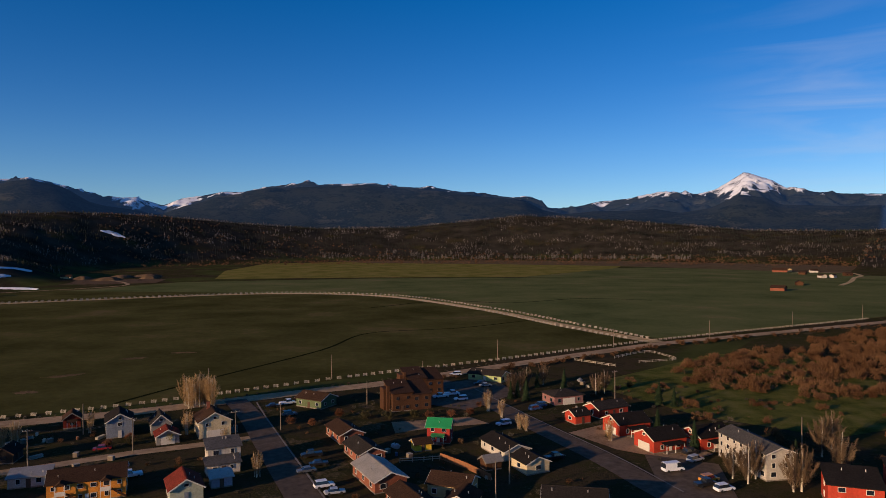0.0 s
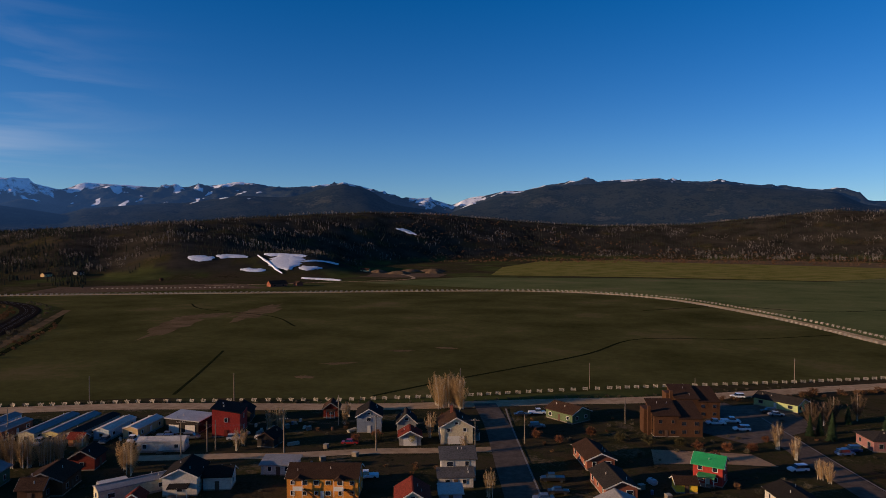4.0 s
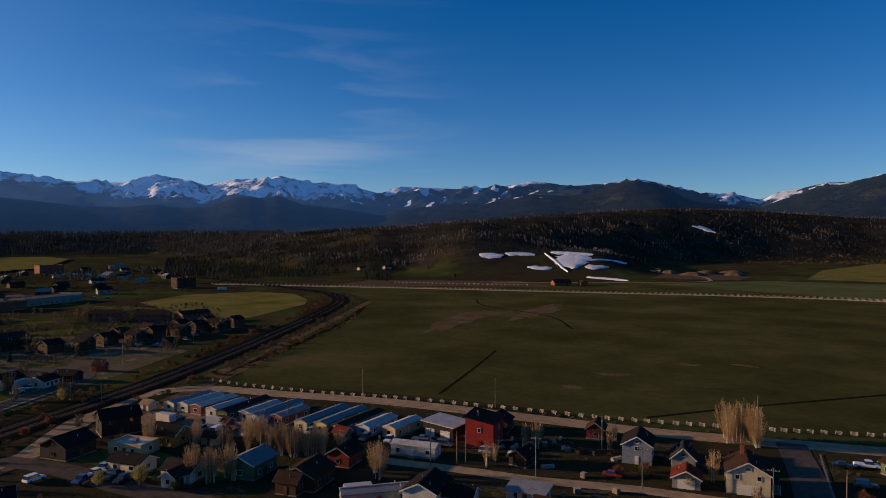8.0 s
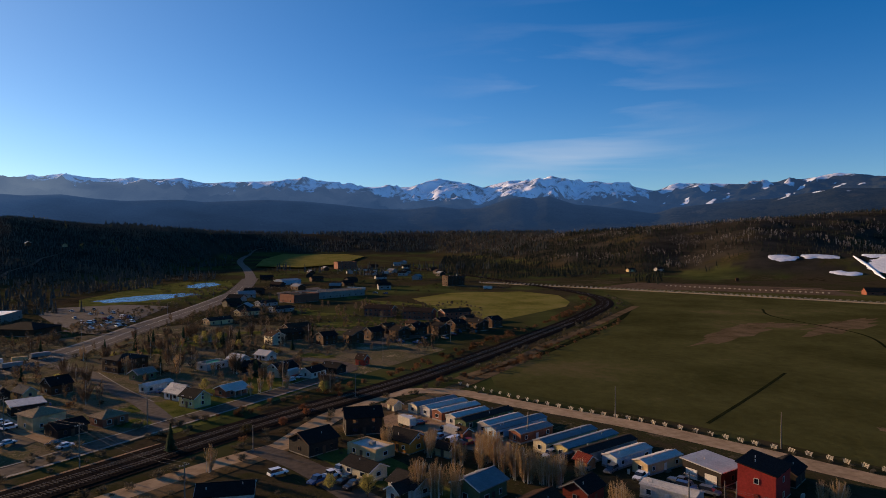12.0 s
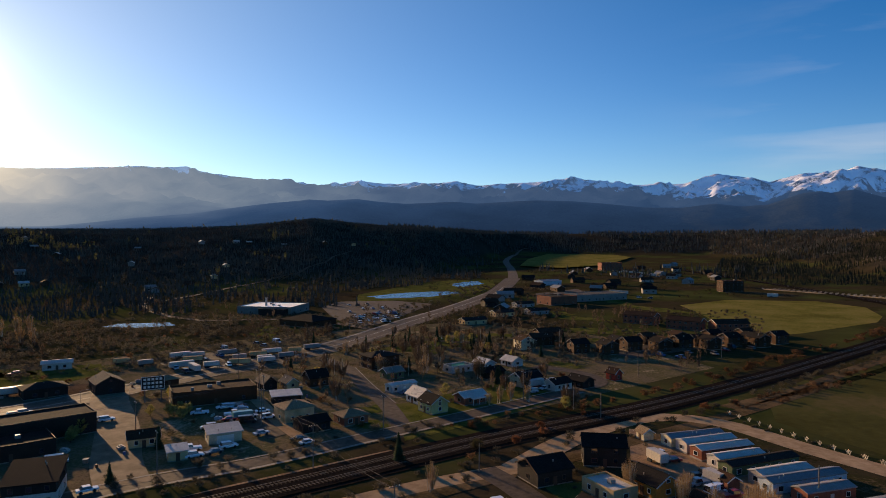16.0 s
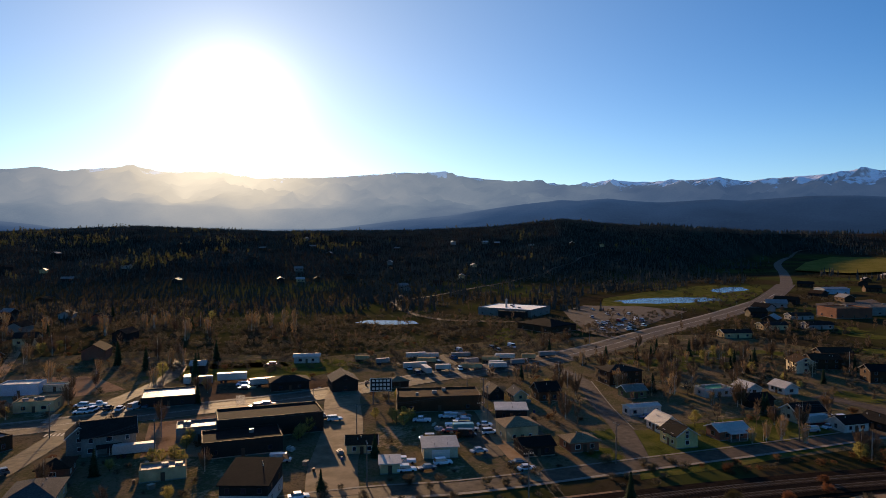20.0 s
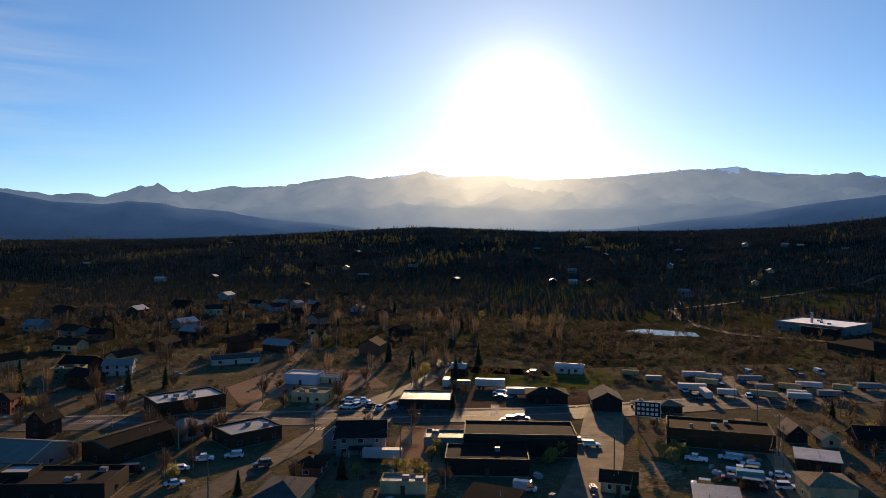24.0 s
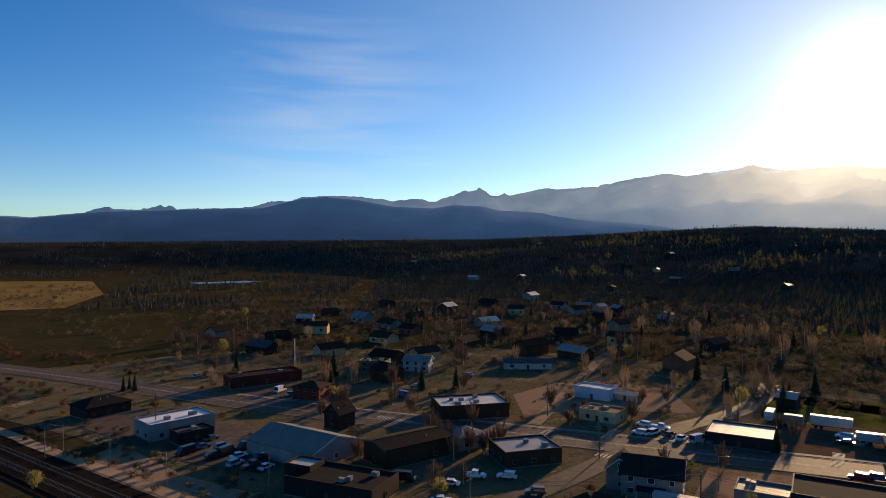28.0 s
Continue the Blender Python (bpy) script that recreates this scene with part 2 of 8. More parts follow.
def glass(name, c, rough=0.06):
    m = bpy.data.materials.new(name)
    m.use_nodes = True
    bs = m.node_tree.nodes["Principled BSDF"]
    bs.inputs["Base Color"].default_value = (*c, 1)
    bs.inputs["Roughness"].default_value, bs.inputs["Metallic"].default_value = rough, 0.0
    bs.inputs["Specular IOR Level"].default_value = 0.9
    return m


M["glass"] = glass("dark_window_glass", (0.015, 0.02, 0.03))
M["water"] = mat("rippled_pond_water", (0.014, 0.022, 0.032), (0.022, 0.034, 0.046), 1.2, 0.16, 0.9, vary=0.0, spec=0.9, amount=0.0)


def land(name, mixes, base, scale=0.02, rough=0.95, bump=0.6, grain=0.5):
    """Ground cover: the base colours by noise, and named mesh layers of other cover laid over it."""
    m = bpy.data.materials.new(name)
    m.use_nodes = True
    n, l = m.node_tree.nodes, m.node_tree.links
    bs = n["Principled BSDF"]
    geo = n.new("ShaderNodeTexCoord")

    def noise_of(s, d=8, r=0.6):
        k = n.new("ShaderNodeTexNoise")
        k.inputs["Scale"].default_value, k.inputs["Detail"].default_value, k.inputs["Roughness"].default_value = s, d, r
        l.new(geo.outputs["Object"], k.inputs["Vector"])
        return k

    def ramp_of(src, cols, lo=0.3, hi=0.7):
        r = n.new("ShaderNodeValToRGB")
        el = r.color_ramp.elements
        while len(el) < len(cols):
            el.new(0.5)
        for i, c in enumerate(cols):
            el[i].position, el[i].color = lo + (hi - lo) * i / (len(cols) - 1), (*c, 1)
        l.new(src, r.inputs["Fac"])
        return r.outputs["Color"]

    big, fine = noise_of(scale), noise_of(scale * 16, 6, 0.7)
    add = n.new("ShaderNodeMath")
    add.operation = "MULTIPLY_ADD"
    l.new(fine.outputs["Fac"], add.inputs[0])
    add.inputs[1].default_value, add.inputs[2].default_value = grain, -0.5 * grain
    tot = n.new("ShaderNodeMath")
    l.new(add.outputs[0], tot.inputs[0])
    l.new(big.outputs["Fac"], tot.inputs[1])
    col = ramp_of(tot.outputs[0], base)
    for layer, cols, s in mixes:
        at = n.new("ShaderNodeAttribute")
        at.attribute_name = layer
        mx = n.new("ShaderNodeMixRGB")
        l.new(at.outputs["Fac"], mx.inputs["Fac"])
        l.new(col, mx.inputs[1])
        l.new(ramp_of(noise_of(s).outputs["Fac"], cols), mx.inputs[2])
        col = mx.outputs["Color"]
    l.new(col, bs.inputs["Base Color"])
    bs.inputs["Roughness"].default_value, bs.inputs["Specular IOR Level"].default_value = rough, 0.0
    bp = n.new("ShaderNodeBump")
    bp.inputs["Strength"].default_value, bp.inputs["Distance"].default_value = bump, 0.4
    l.new(fine.outputs["Fac"], bp.inputs["Height"])
    l.new(bp.outputs["Normal"], bs.inputs["Normal"])
    return m


# ---- terrain ----
CX, CY = -50.0, 50.0
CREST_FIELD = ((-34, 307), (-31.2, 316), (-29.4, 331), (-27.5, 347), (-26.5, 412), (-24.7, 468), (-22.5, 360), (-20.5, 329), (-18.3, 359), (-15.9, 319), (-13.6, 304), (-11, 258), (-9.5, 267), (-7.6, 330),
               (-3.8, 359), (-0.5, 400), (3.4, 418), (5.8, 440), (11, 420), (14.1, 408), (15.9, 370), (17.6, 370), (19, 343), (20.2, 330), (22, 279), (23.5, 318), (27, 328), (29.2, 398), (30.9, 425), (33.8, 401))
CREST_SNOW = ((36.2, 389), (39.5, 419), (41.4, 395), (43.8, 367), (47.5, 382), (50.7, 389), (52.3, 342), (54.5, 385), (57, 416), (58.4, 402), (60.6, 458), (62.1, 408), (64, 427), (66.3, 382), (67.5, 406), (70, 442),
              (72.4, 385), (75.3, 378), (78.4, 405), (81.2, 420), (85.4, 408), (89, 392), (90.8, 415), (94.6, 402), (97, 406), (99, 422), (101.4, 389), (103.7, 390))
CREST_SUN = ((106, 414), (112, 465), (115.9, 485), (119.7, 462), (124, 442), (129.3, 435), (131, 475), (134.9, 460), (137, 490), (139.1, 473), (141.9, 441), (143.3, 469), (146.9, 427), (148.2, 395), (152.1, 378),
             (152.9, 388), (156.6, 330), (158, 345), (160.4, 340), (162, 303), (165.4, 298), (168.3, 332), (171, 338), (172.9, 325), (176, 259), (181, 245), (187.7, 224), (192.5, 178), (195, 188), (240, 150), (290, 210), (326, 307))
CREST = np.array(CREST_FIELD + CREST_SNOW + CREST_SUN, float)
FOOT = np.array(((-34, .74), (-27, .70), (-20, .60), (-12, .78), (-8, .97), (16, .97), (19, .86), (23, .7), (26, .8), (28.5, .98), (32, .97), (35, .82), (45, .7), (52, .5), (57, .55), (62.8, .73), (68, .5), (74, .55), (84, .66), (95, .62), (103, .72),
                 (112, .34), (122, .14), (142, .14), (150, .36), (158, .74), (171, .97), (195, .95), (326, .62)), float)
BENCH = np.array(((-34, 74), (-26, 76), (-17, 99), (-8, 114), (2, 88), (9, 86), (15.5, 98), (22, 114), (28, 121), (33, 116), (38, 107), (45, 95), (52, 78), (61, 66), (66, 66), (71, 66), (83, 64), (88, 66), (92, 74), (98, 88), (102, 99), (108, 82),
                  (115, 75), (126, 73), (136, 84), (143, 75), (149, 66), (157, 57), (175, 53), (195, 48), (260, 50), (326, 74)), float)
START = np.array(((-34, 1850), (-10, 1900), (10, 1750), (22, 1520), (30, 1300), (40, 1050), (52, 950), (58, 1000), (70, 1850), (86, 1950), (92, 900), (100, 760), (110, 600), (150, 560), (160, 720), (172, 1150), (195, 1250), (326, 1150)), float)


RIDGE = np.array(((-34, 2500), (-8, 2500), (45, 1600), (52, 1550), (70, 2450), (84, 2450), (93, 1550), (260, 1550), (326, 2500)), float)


def smooth(v, a, b):
    v = np.clip((v - a) / (b - a), 0, 1)
    return v * v * (3 - 2 * v)


def waves(x, y, size, seed, octaves=4):
    """Cheap rolling relief, about -1 to 1."""
    rng = np.random.default_rng(seed)
    out, amp, tot = 0.0, 1.0, 0.0
    for _ in range(octaves):
        for _ in range(3):
            a, p = rng.uniform(0, 2 * np.pi), rng.uniform(0, 2 * np.pi)
            out = out + amp * np.sin((x * np.cos(a) + y * np.sin(a)) * 2 * np.pi / size + p + 1.3 * np.sin((x * np.sin(a) - y * np.cos(a)) * 1.7 / size * np.pi + p))
        tot, amp, size = tot + amp * 1.7, amp * 0.55, size * 0.47
    return out / tot


def height(x, y):
    """The land's height in metres."""
    x, y = np.asarray(x, float), np.asarray(y, float)
    dx, dy = x - CX, y - CY
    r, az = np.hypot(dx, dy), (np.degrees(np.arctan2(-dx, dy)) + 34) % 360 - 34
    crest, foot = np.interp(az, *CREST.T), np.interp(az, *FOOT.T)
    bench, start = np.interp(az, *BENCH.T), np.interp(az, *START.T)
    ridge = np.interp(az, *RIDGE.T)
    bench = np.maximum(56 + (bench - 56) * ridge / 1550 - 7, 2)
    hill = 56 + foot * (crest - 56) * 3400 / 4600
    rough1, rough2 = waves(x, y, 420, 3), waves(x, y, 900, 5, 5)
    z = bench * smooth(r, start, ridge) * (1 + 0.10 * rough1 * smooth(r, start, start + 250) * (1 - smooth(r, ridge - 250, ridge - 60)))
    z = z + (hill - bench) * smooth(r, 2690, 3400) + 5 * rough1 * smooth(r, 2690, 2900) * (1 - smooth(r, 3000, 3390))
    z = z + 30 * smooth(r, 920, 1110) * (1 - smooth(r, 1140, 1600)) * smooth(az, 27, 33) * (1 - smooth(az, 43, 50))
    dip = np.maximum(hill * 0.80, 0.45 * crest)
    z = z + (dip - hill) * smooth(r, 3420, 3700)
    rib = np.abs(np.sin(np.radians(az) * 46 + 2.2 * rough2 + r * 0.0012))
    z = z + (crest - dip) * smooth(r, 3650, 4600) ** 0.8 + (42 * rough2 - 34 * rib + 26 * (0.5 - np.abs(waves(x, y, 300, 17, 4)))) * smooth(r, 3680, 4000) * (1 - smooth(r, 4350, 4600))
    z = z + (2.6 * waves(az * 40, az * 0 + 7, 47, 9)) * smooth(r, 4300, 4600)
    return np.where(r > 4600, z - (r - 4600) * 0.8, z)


def sheet(name, az, radii, material, layers):
    """A piece of the land on a polar grid."""
    a, r = np.meshgrid(np.radians(az), radii)
    x, y = CX - np.sin(a) * r, CY + np.cos(a) * r
    z = height(x, y)
    nr, na = x.shape
    i = np.arange(nr * na).reshape(nr, na)
    faces = np.stack([i[:-1, :-1], i[:-1, 1:], i[1:, 1:], i[1:, :-1]], -1).reshape(-1, 4)[:, ::-1]
    me = bpy.data.meshes.new(name)
    me.from_pydata(np.stack([x, y, z], -1).reshape(-1, 3).tolist(), [], faces.tolist())
    for key, f in layers.items():
        at = me.attributes.new(key, "FLOAT", "POINT")
        at.data.foreach_set("value", np.clip(f(x, y, z, r, (np.degrees(a) + 34) % 360 - 34), 0, 1).ravel().astype(np.float32))
    me.polygons.foreach_set("use_smooth", [True] * len(me.polygons))
    me.materials.append(material)
    return new(name, me)


def woods(x, y, z, r, az):
    return smooth(z, 3, 12) * np.maximum(smooth(waves(x, y, 160, 21), -0.75, -0.35), np.maximum(smooth(az, 78, 86), smooth(r, 2300, 2500)))


def open_green(x, y, z, r, az):
    return smooth(waves(x, y, 260, 33), 0.05, 0.4) * (1 - smooth(z, 10, 30)) * (1 - 0.85 * smooth(az, 118, 140))


def snow_cover(x, y, z, r, az):
    n_, f_ = waves(x, y, 330, 41, 5), waves(x, y, 90, 43, 4)
    line = np.interp(az, (-34, -28, -26, -22, -14, -10, 0, 12, 19, 20, 24, 26, 34, 40, 46, 52, 54, 72, 76, 100, 106, 150, 195), (310, 318, 300, 305, 285, 296, 404, 408, 330, 230, 240, 318, 400, 365, 345, 330, 255, 255, 330, 355, 430, 470, 600))
    high = smooth(z + 46 * n_ + 24 * f_, line - 8, line + 26) * smooth(r, 3750, 4050)
    runs = smooth(np.sin(np.radians(az) * 150 + 0.010 * r + 1.5 * n_), 0.80, 0.93) * smooth(az, 37, 40) * (1 - smooth(az, 52, 55)) * smooth(z, 190, 230) * smooth(n_, -0.25, 0.15)
    return np.maximum(0.66 * high, runs * smooth(r, 2700, 2900))


def painted_haze(x, y, z, r, az):
    """Haze painted as emission: the backdrop pales with distance and towards the sun."""
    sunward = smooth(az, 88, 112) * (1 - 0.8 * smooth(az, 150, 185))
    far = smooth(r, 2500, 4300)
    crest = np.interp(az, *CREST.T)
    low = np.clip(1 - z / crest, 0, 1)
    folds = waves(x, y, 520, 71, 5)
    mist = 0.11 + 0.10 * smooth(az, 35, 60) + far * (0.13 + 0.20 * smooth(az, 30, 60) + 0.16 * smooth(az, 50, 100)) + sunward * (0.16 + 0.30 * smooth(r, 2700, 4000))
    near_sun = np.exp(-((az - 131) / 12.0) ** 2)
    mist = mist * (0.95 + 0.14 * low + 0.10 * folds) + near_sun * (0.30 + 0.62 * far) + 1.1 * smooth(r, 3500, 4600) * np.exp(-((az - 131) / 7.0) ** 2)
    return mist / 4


ground_mat = land("valley_ground", (("open_green", ((0.035, 0.045, 0.012), (0.085, 0.085, 0.028)), 0.03), ("woods", ((0.018, 0.016, 0.012), (0.056, 0.047, 0.034)), 0.02)),
                  ((0.026, 0.020, 0.010), (0.058, 0.043, 0.024), (0.036, 0.034, 0.012), (0.092, 0.066, 0.038)), 0.012)
range_mat = land("forested_mountain", (("snow", ((0.60, 0.62, 0.66), (0.80, 0.81, 0.84)), 0.01),), ((0.006, 0.011, 0.009), (0.030, 0.034, 0.022), (0.010, 0.016, 0.012), (0.048, 0.048, 0.030)), 0.006, bump=1.0)
rn, rl = range_mat.node_tree.nodes, range_mat.node_tree.links
# rock and trees break the snow: its edge is cut by a fine noise stretched down the slopes
snow_at = next(k for k in rn if k.type == "ATTRIBUTE")
snow_mix = snow_at.outputs["Fac"].links[0].to_node
s_co, s_map, s_noise, s_sum, s_cut = (rn.new("ShaderNode" + k) for k in ("TexCoord", "Mapping", "TexNoise", "Math", "ValToRGB"))
s_map.inputs["Scale"].default_value = (1, 1, 0.35)
s_noise.inputs["Scale"].default_value, s_noise.inputs["Detail"].default_value, s_noise.inputs["Roughness"].default_value = 0.013, 10, 0.72
s_sum.operation = "MULTIPLY_ADD"
s_sum.inputs[1].default_value = 1.15
s_cut.color_ramp.elements[0].position, s_cut.color_ramp.elements[1].position = 0.86, 0.98
s_half = rn.new("ShaderNodeMath")
s_half.operation = "MULTIPLY"
s_half.inputs[1].default_value = 0.62
rl.new(s_co.outputs["Object"], s_map.inputs["Vector"])
rl.new(s_map.outputs["Vector"], s_noise.inputs["Vector"])
rl.new(snow_at.outputs["Fac"], s_half.inputs[0])
rl.new(s_noise.outputs["Fac"], s_sum.inputs[0])
rl.new(s_half.outputs[0], s_sum.inputs[2])
rl.new(s_sum.outputs[0], s_cut.inputs["Fac"])
rl.new(s_cut.outputs["Color"], snow_mix.inputs["Fac"])
# aerial haze and the glow under the sun, painted on as tinted emission
haze = rn.new("ShaderNodeAttribute")
haze.attribute_name = "haze"
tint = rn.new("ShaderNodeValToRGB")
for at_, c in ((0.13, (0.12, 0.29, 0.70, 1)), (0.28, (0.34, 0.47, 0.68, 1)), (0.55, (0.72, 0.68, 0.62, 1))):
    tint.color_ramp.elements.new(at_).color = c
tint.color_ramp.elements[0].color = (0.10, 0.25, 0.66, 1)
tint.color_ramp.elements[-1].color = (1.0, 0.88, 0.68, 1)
rl.new(haze.outputs["Fac"], tint.inputs["Fac"])
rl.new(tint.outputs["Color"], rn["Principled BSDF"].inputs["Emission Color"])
haze_mul = rn.new("ShaderNodeMath")
haze_mul.operation = "MULTIPLY"
haze_mul.inputs[1].default_value = 1.2
rl.new(haze.outputs["Fac"], haze_mul.inputs[0])
rl.new(haze_mul.outputs[0], rn["Principled BSDF"].inputs["Emission Strength"])

AZ = np.concatenate([np.arange(-42, 206, 0.3), np.arange(206, 318.1, 2.0)])
near_r = np.concatenate([[0.5], np.arange(60, 600, 60), np.arange(600, 2689, 24)])
far_r = np.concatenate([np.arange(2688, 3420, 22), np.arange(3420, 3660, 30), np.arange(3660, 4610, 18), [4640, 4700, 4860]])
tagged(sheet("ground", AZ, near_r, ground_mat, {"woods": woods, "open_green": open_green}), "brown and green spring valley floor with dry grass", "ground", kind="structure")
tagged(sheet("backdrop", AZ, far_r, range_mat, {"snow": snow_cover, "haze": painted_haze}), "distant hazy forested mountains with snow on the high summits", "mountains", kind="structure")


# ---- builders ----
def part(name, bm, material, parent=None, label="", smooth_it=False):
    """Links a bmesh as one mesh object under a thing or a part."""
    me = bpy.data.meshes.new(name)
    bm.normal_update()
    bm.to_mesh(me)
    bm.free()
    me.materials.append(material)
    if smooth_it:
        me.polygons.foreach_set("use_smooth", [True] * len(me.polygons))
    ob = new(name, me)
    ob.parent = parent
    return tagged(ob, label)


def piece(name, me, parent, m=None):
    """One more object on a mesh that others share."""
    ob = new(name, me)
    ob.parent = parent
    if m is not None:
        ob.matrix_basis = m
    return ob


def thing(name, x, y, yaw, label, category, group="", z=0.0):
    if len(label.split()) < 4:
        label += " in the town"
    ob = new(name)
    ob.empty_display_size = 0.5
    ob.matrix_basis = pose(x, y, z, 0, 0, yaw)
    return tagged(ob, label, category, group)


def box(bm, cx, cy, cz, sx, sy, sz, turn=None):
    vs = []
    for dz in (-0.5, 0.5):
        for dx, dy in ((-0.5, -0.5), (0.5, -0.5), (0.5, 0.5), (-0.5, 0.5)):
            v = Vector((dx * sx, dy * sy, dz * sz))
            if turn is not None:
                v = turn @ v
            vs.append(bm.verts.new(v + Vector((cx, cy, cz))))
    for f in ((3, 2, 1, 0), (4, 5, 6, 7), (0, 1, 5, 4), (1, 2, 6, 5), (2, 3, 7, 6), (3, 0, 4, 7)):
        bm.faces.new([vs[i] for i in f])
    return vs


def boxes(*rows):
    bm = bmesh.new()
    for r in rows:
        box(bm, *r)
    return bm


def solid(outline, lift):
    """A closed prism over an outline of 3D points, moved by lift."""
    bm = bmesh.new()
    a = [bm.verts.new(p) for p in outline]
    b = [bm.verts.new(Vector(p) + Vector(lift)) for p in outline]
    bm.faces.new(a[::-1]), bm.faces.new(b)
    for i in range(len(a)):
        j = (i + 1) % len(a)
        bm.faces.new((a[i], a[j], b[j], b[i]))
    bmesh.ops.recalc_face_normals(bm, faces=bm.faces)
    return bm


def tube(bm, p, q, r0, r1, sides=6):
    p, q = Vector(p), Vector(q)
    w = (q - p).normalized()
    u = w.cross(Vector((0, 0, 1)) if abs(w.z) < 0.9 else Vector((1, 0, 0))).normalized()
    v = w.cross(u)
    ring = [[bm.verts.new(c + (u * math.cos(6.2832 * k / sides) + v * math.sin(6.2832 * k / sides)) * r) for k in range(sides)] for c, r in ((p, r0), (q, r1))]
    for k in range(sides):
        j = (k + 1) % sides
        bm.faces.new((ring[0][k], ring[0][j], ring[1][j], ring[1][k]))
    bm.faces.new(ring[1])
    bm.faces.new(ring[0][::-1])


def curve_through(pts, step=6.0):
    """Points along a smooth line through the given ones."""
    p = [Vector(q) for q in pts]
    p = [p[0] * 2 - p[1]] + p + [p[-1] * 2 - p[-2]]
    out = []
    for a, b, c, d in zip(p, p[1:], p[2:], p[3:]):
        n = max(2, int((c - b).length / step))
        for i in range(n):
            t = i / n
            out.append(0.5 * ((2 * b) + (c - a) * t + (2 * a - 5 * b + 4 * c - d) * t * t + (3 * b - 3 * c + d - a) * t ** 3))
    return out + [p[-2]]


def strip(pts, width, z, offset=0.0, bm=None, thick=0.0, step=6.0):
    """A ribbon along a line in plan, following the land."""
    bm = bm or bmesh.new()
    line = curve_through([(a, b, 0) for a, b in pts], step)
    rows = []
    for i, p in enumerate(line):
        w = (line[min(i + 1, len(line) - 1)] - line[max(i - 1, 0)]).normalized()
        side = Vector((-w.y, w.x, 0))
        h = float(height(p.x, p.y))
        rows.append([bm.verts.new(p + side * (offset + s * width / 2) + Vector((0, 0, h + z))) for s in (-1, 1)])
    for a, b in zip(rows, rows[1:]):
        bm.faces.new((a[0], a[1], b[1], b[0])).normal_flip()
    bmesh.ops.recalc_face_normals(bm, faces=bm.faces)
    if bm.faces and sum(f.normal.z for f in bm.faces) < 0:
        bmesh.ops.reverse_faces(bm, faces=bm.faces)
    return bm


def patch(pts, z):
    bm = bmesh.new()
    f = bm.faces.new([bm.verts.new((a, b, z)) for a, b in pts])
    f.normal_update()
    if f.normal.z < 0:
        f.normal_flip()
    bmesh.ops.triangulate(bm, faces=[f])
    return bm


def laid(name, bm, material, label, category, kind="structure"):
    return tagged(part(name, bm, material), label, category, kind=kind)



def blot(x, y, rx, ry, yaw, seed, n=26, lo=0.55):
    """An uneven outline for a flat patch of ground."""
    r = random.Random(seed)
    c, s = math.cos(radians(yaw)), math.sin(radians(yaw))
    out = []
    for i in range(n):
        a, k = 6.2832 * i / n, r.uniform(lo, 1.15)
        u, v = rx * k * math.cos(a), ry * k * math.sin(a)
        out.append((x + u * c - v * s, y + u * s + v * c))
    return out


# ---- fields, water, roads ----
field_mat = land("pasture_grass", (), ((0.041, 0.039, 0.012), (0.063, 0.058, 0.018), (0.085, 0.078, 0.025), (0.128, 0.096, 0.041)), 0.016, grain=0.24)
far_field_mat = land("upper_pasture_grass", (), ((0.072, 0.082, 0.029), (0.100, 0.112, 0.040), (0.125, 0.130, 0.048), (0.18, 0.14, 0.066)), 0.013, grain=0.24)
meadow_mat = land("sunlit_meadow_grass", (), ((0.105, 0.096, 0.020), (0.185, 0.158, 0.038), (0.25, 0.188, 0.060)), 0.03)
dry_mat = land("thin_dry_grass", (), ((0.070, 0.050, 0.022), (0.140, 0.092, 0.046), (0.19, 0.125, 0.066)), 0.08)
dry_tan_mat = land("tan_dry_grass", (), ((0.075, 0.050, 0.026), (0.15, 0.102, 0.056), (0.105, 0.076, 0.040)), 0.02)
straw_mat = land("straw_field", (), ((0.16, 0.10, 0.03), (0.30, 0.20, 0.07)), 0.02)
earth_mat = land("dark_turned_earth", (), ((0.055, 0.036, 0.022), (0.14, 0.092, 0.056), (0.095, 0.066, 0.042)), 0.06)
soil_mat = land("bare_red_soil", (), ((0.17, 0.105, 0.060), (0.33, 0.215, 0.128), (0.24, 0.168, 0.108)), 0.08)
town_mat = land("tan_town_earth", (), ((0.064, 0.053, 0.025), (0.175, 0.130, 0.078), (0.088, 0.081, 0.032), (0.33, 0.238, 0.148)), 0.05)
lawn_mat = land("patchy_lawn", (), ((0.040, 0.048, 0.011), (0.100, 0.102, 0.024), (0.150, 0.125, 0.042)), 0.12)
yard_mat = land("trodden_yard_earth", (), ((0.020, 0.020, 0.008), (0.056, 0.042, 0.024), (0.034, 0.034, 0.012), (0.120, 0.086, 0.052)), 0.06)
ditch_mat = land("wet_ditch_grass", (), ((0.010, 0.012, 0.005), (0.024, 0.026, 0.010)), 0.2)

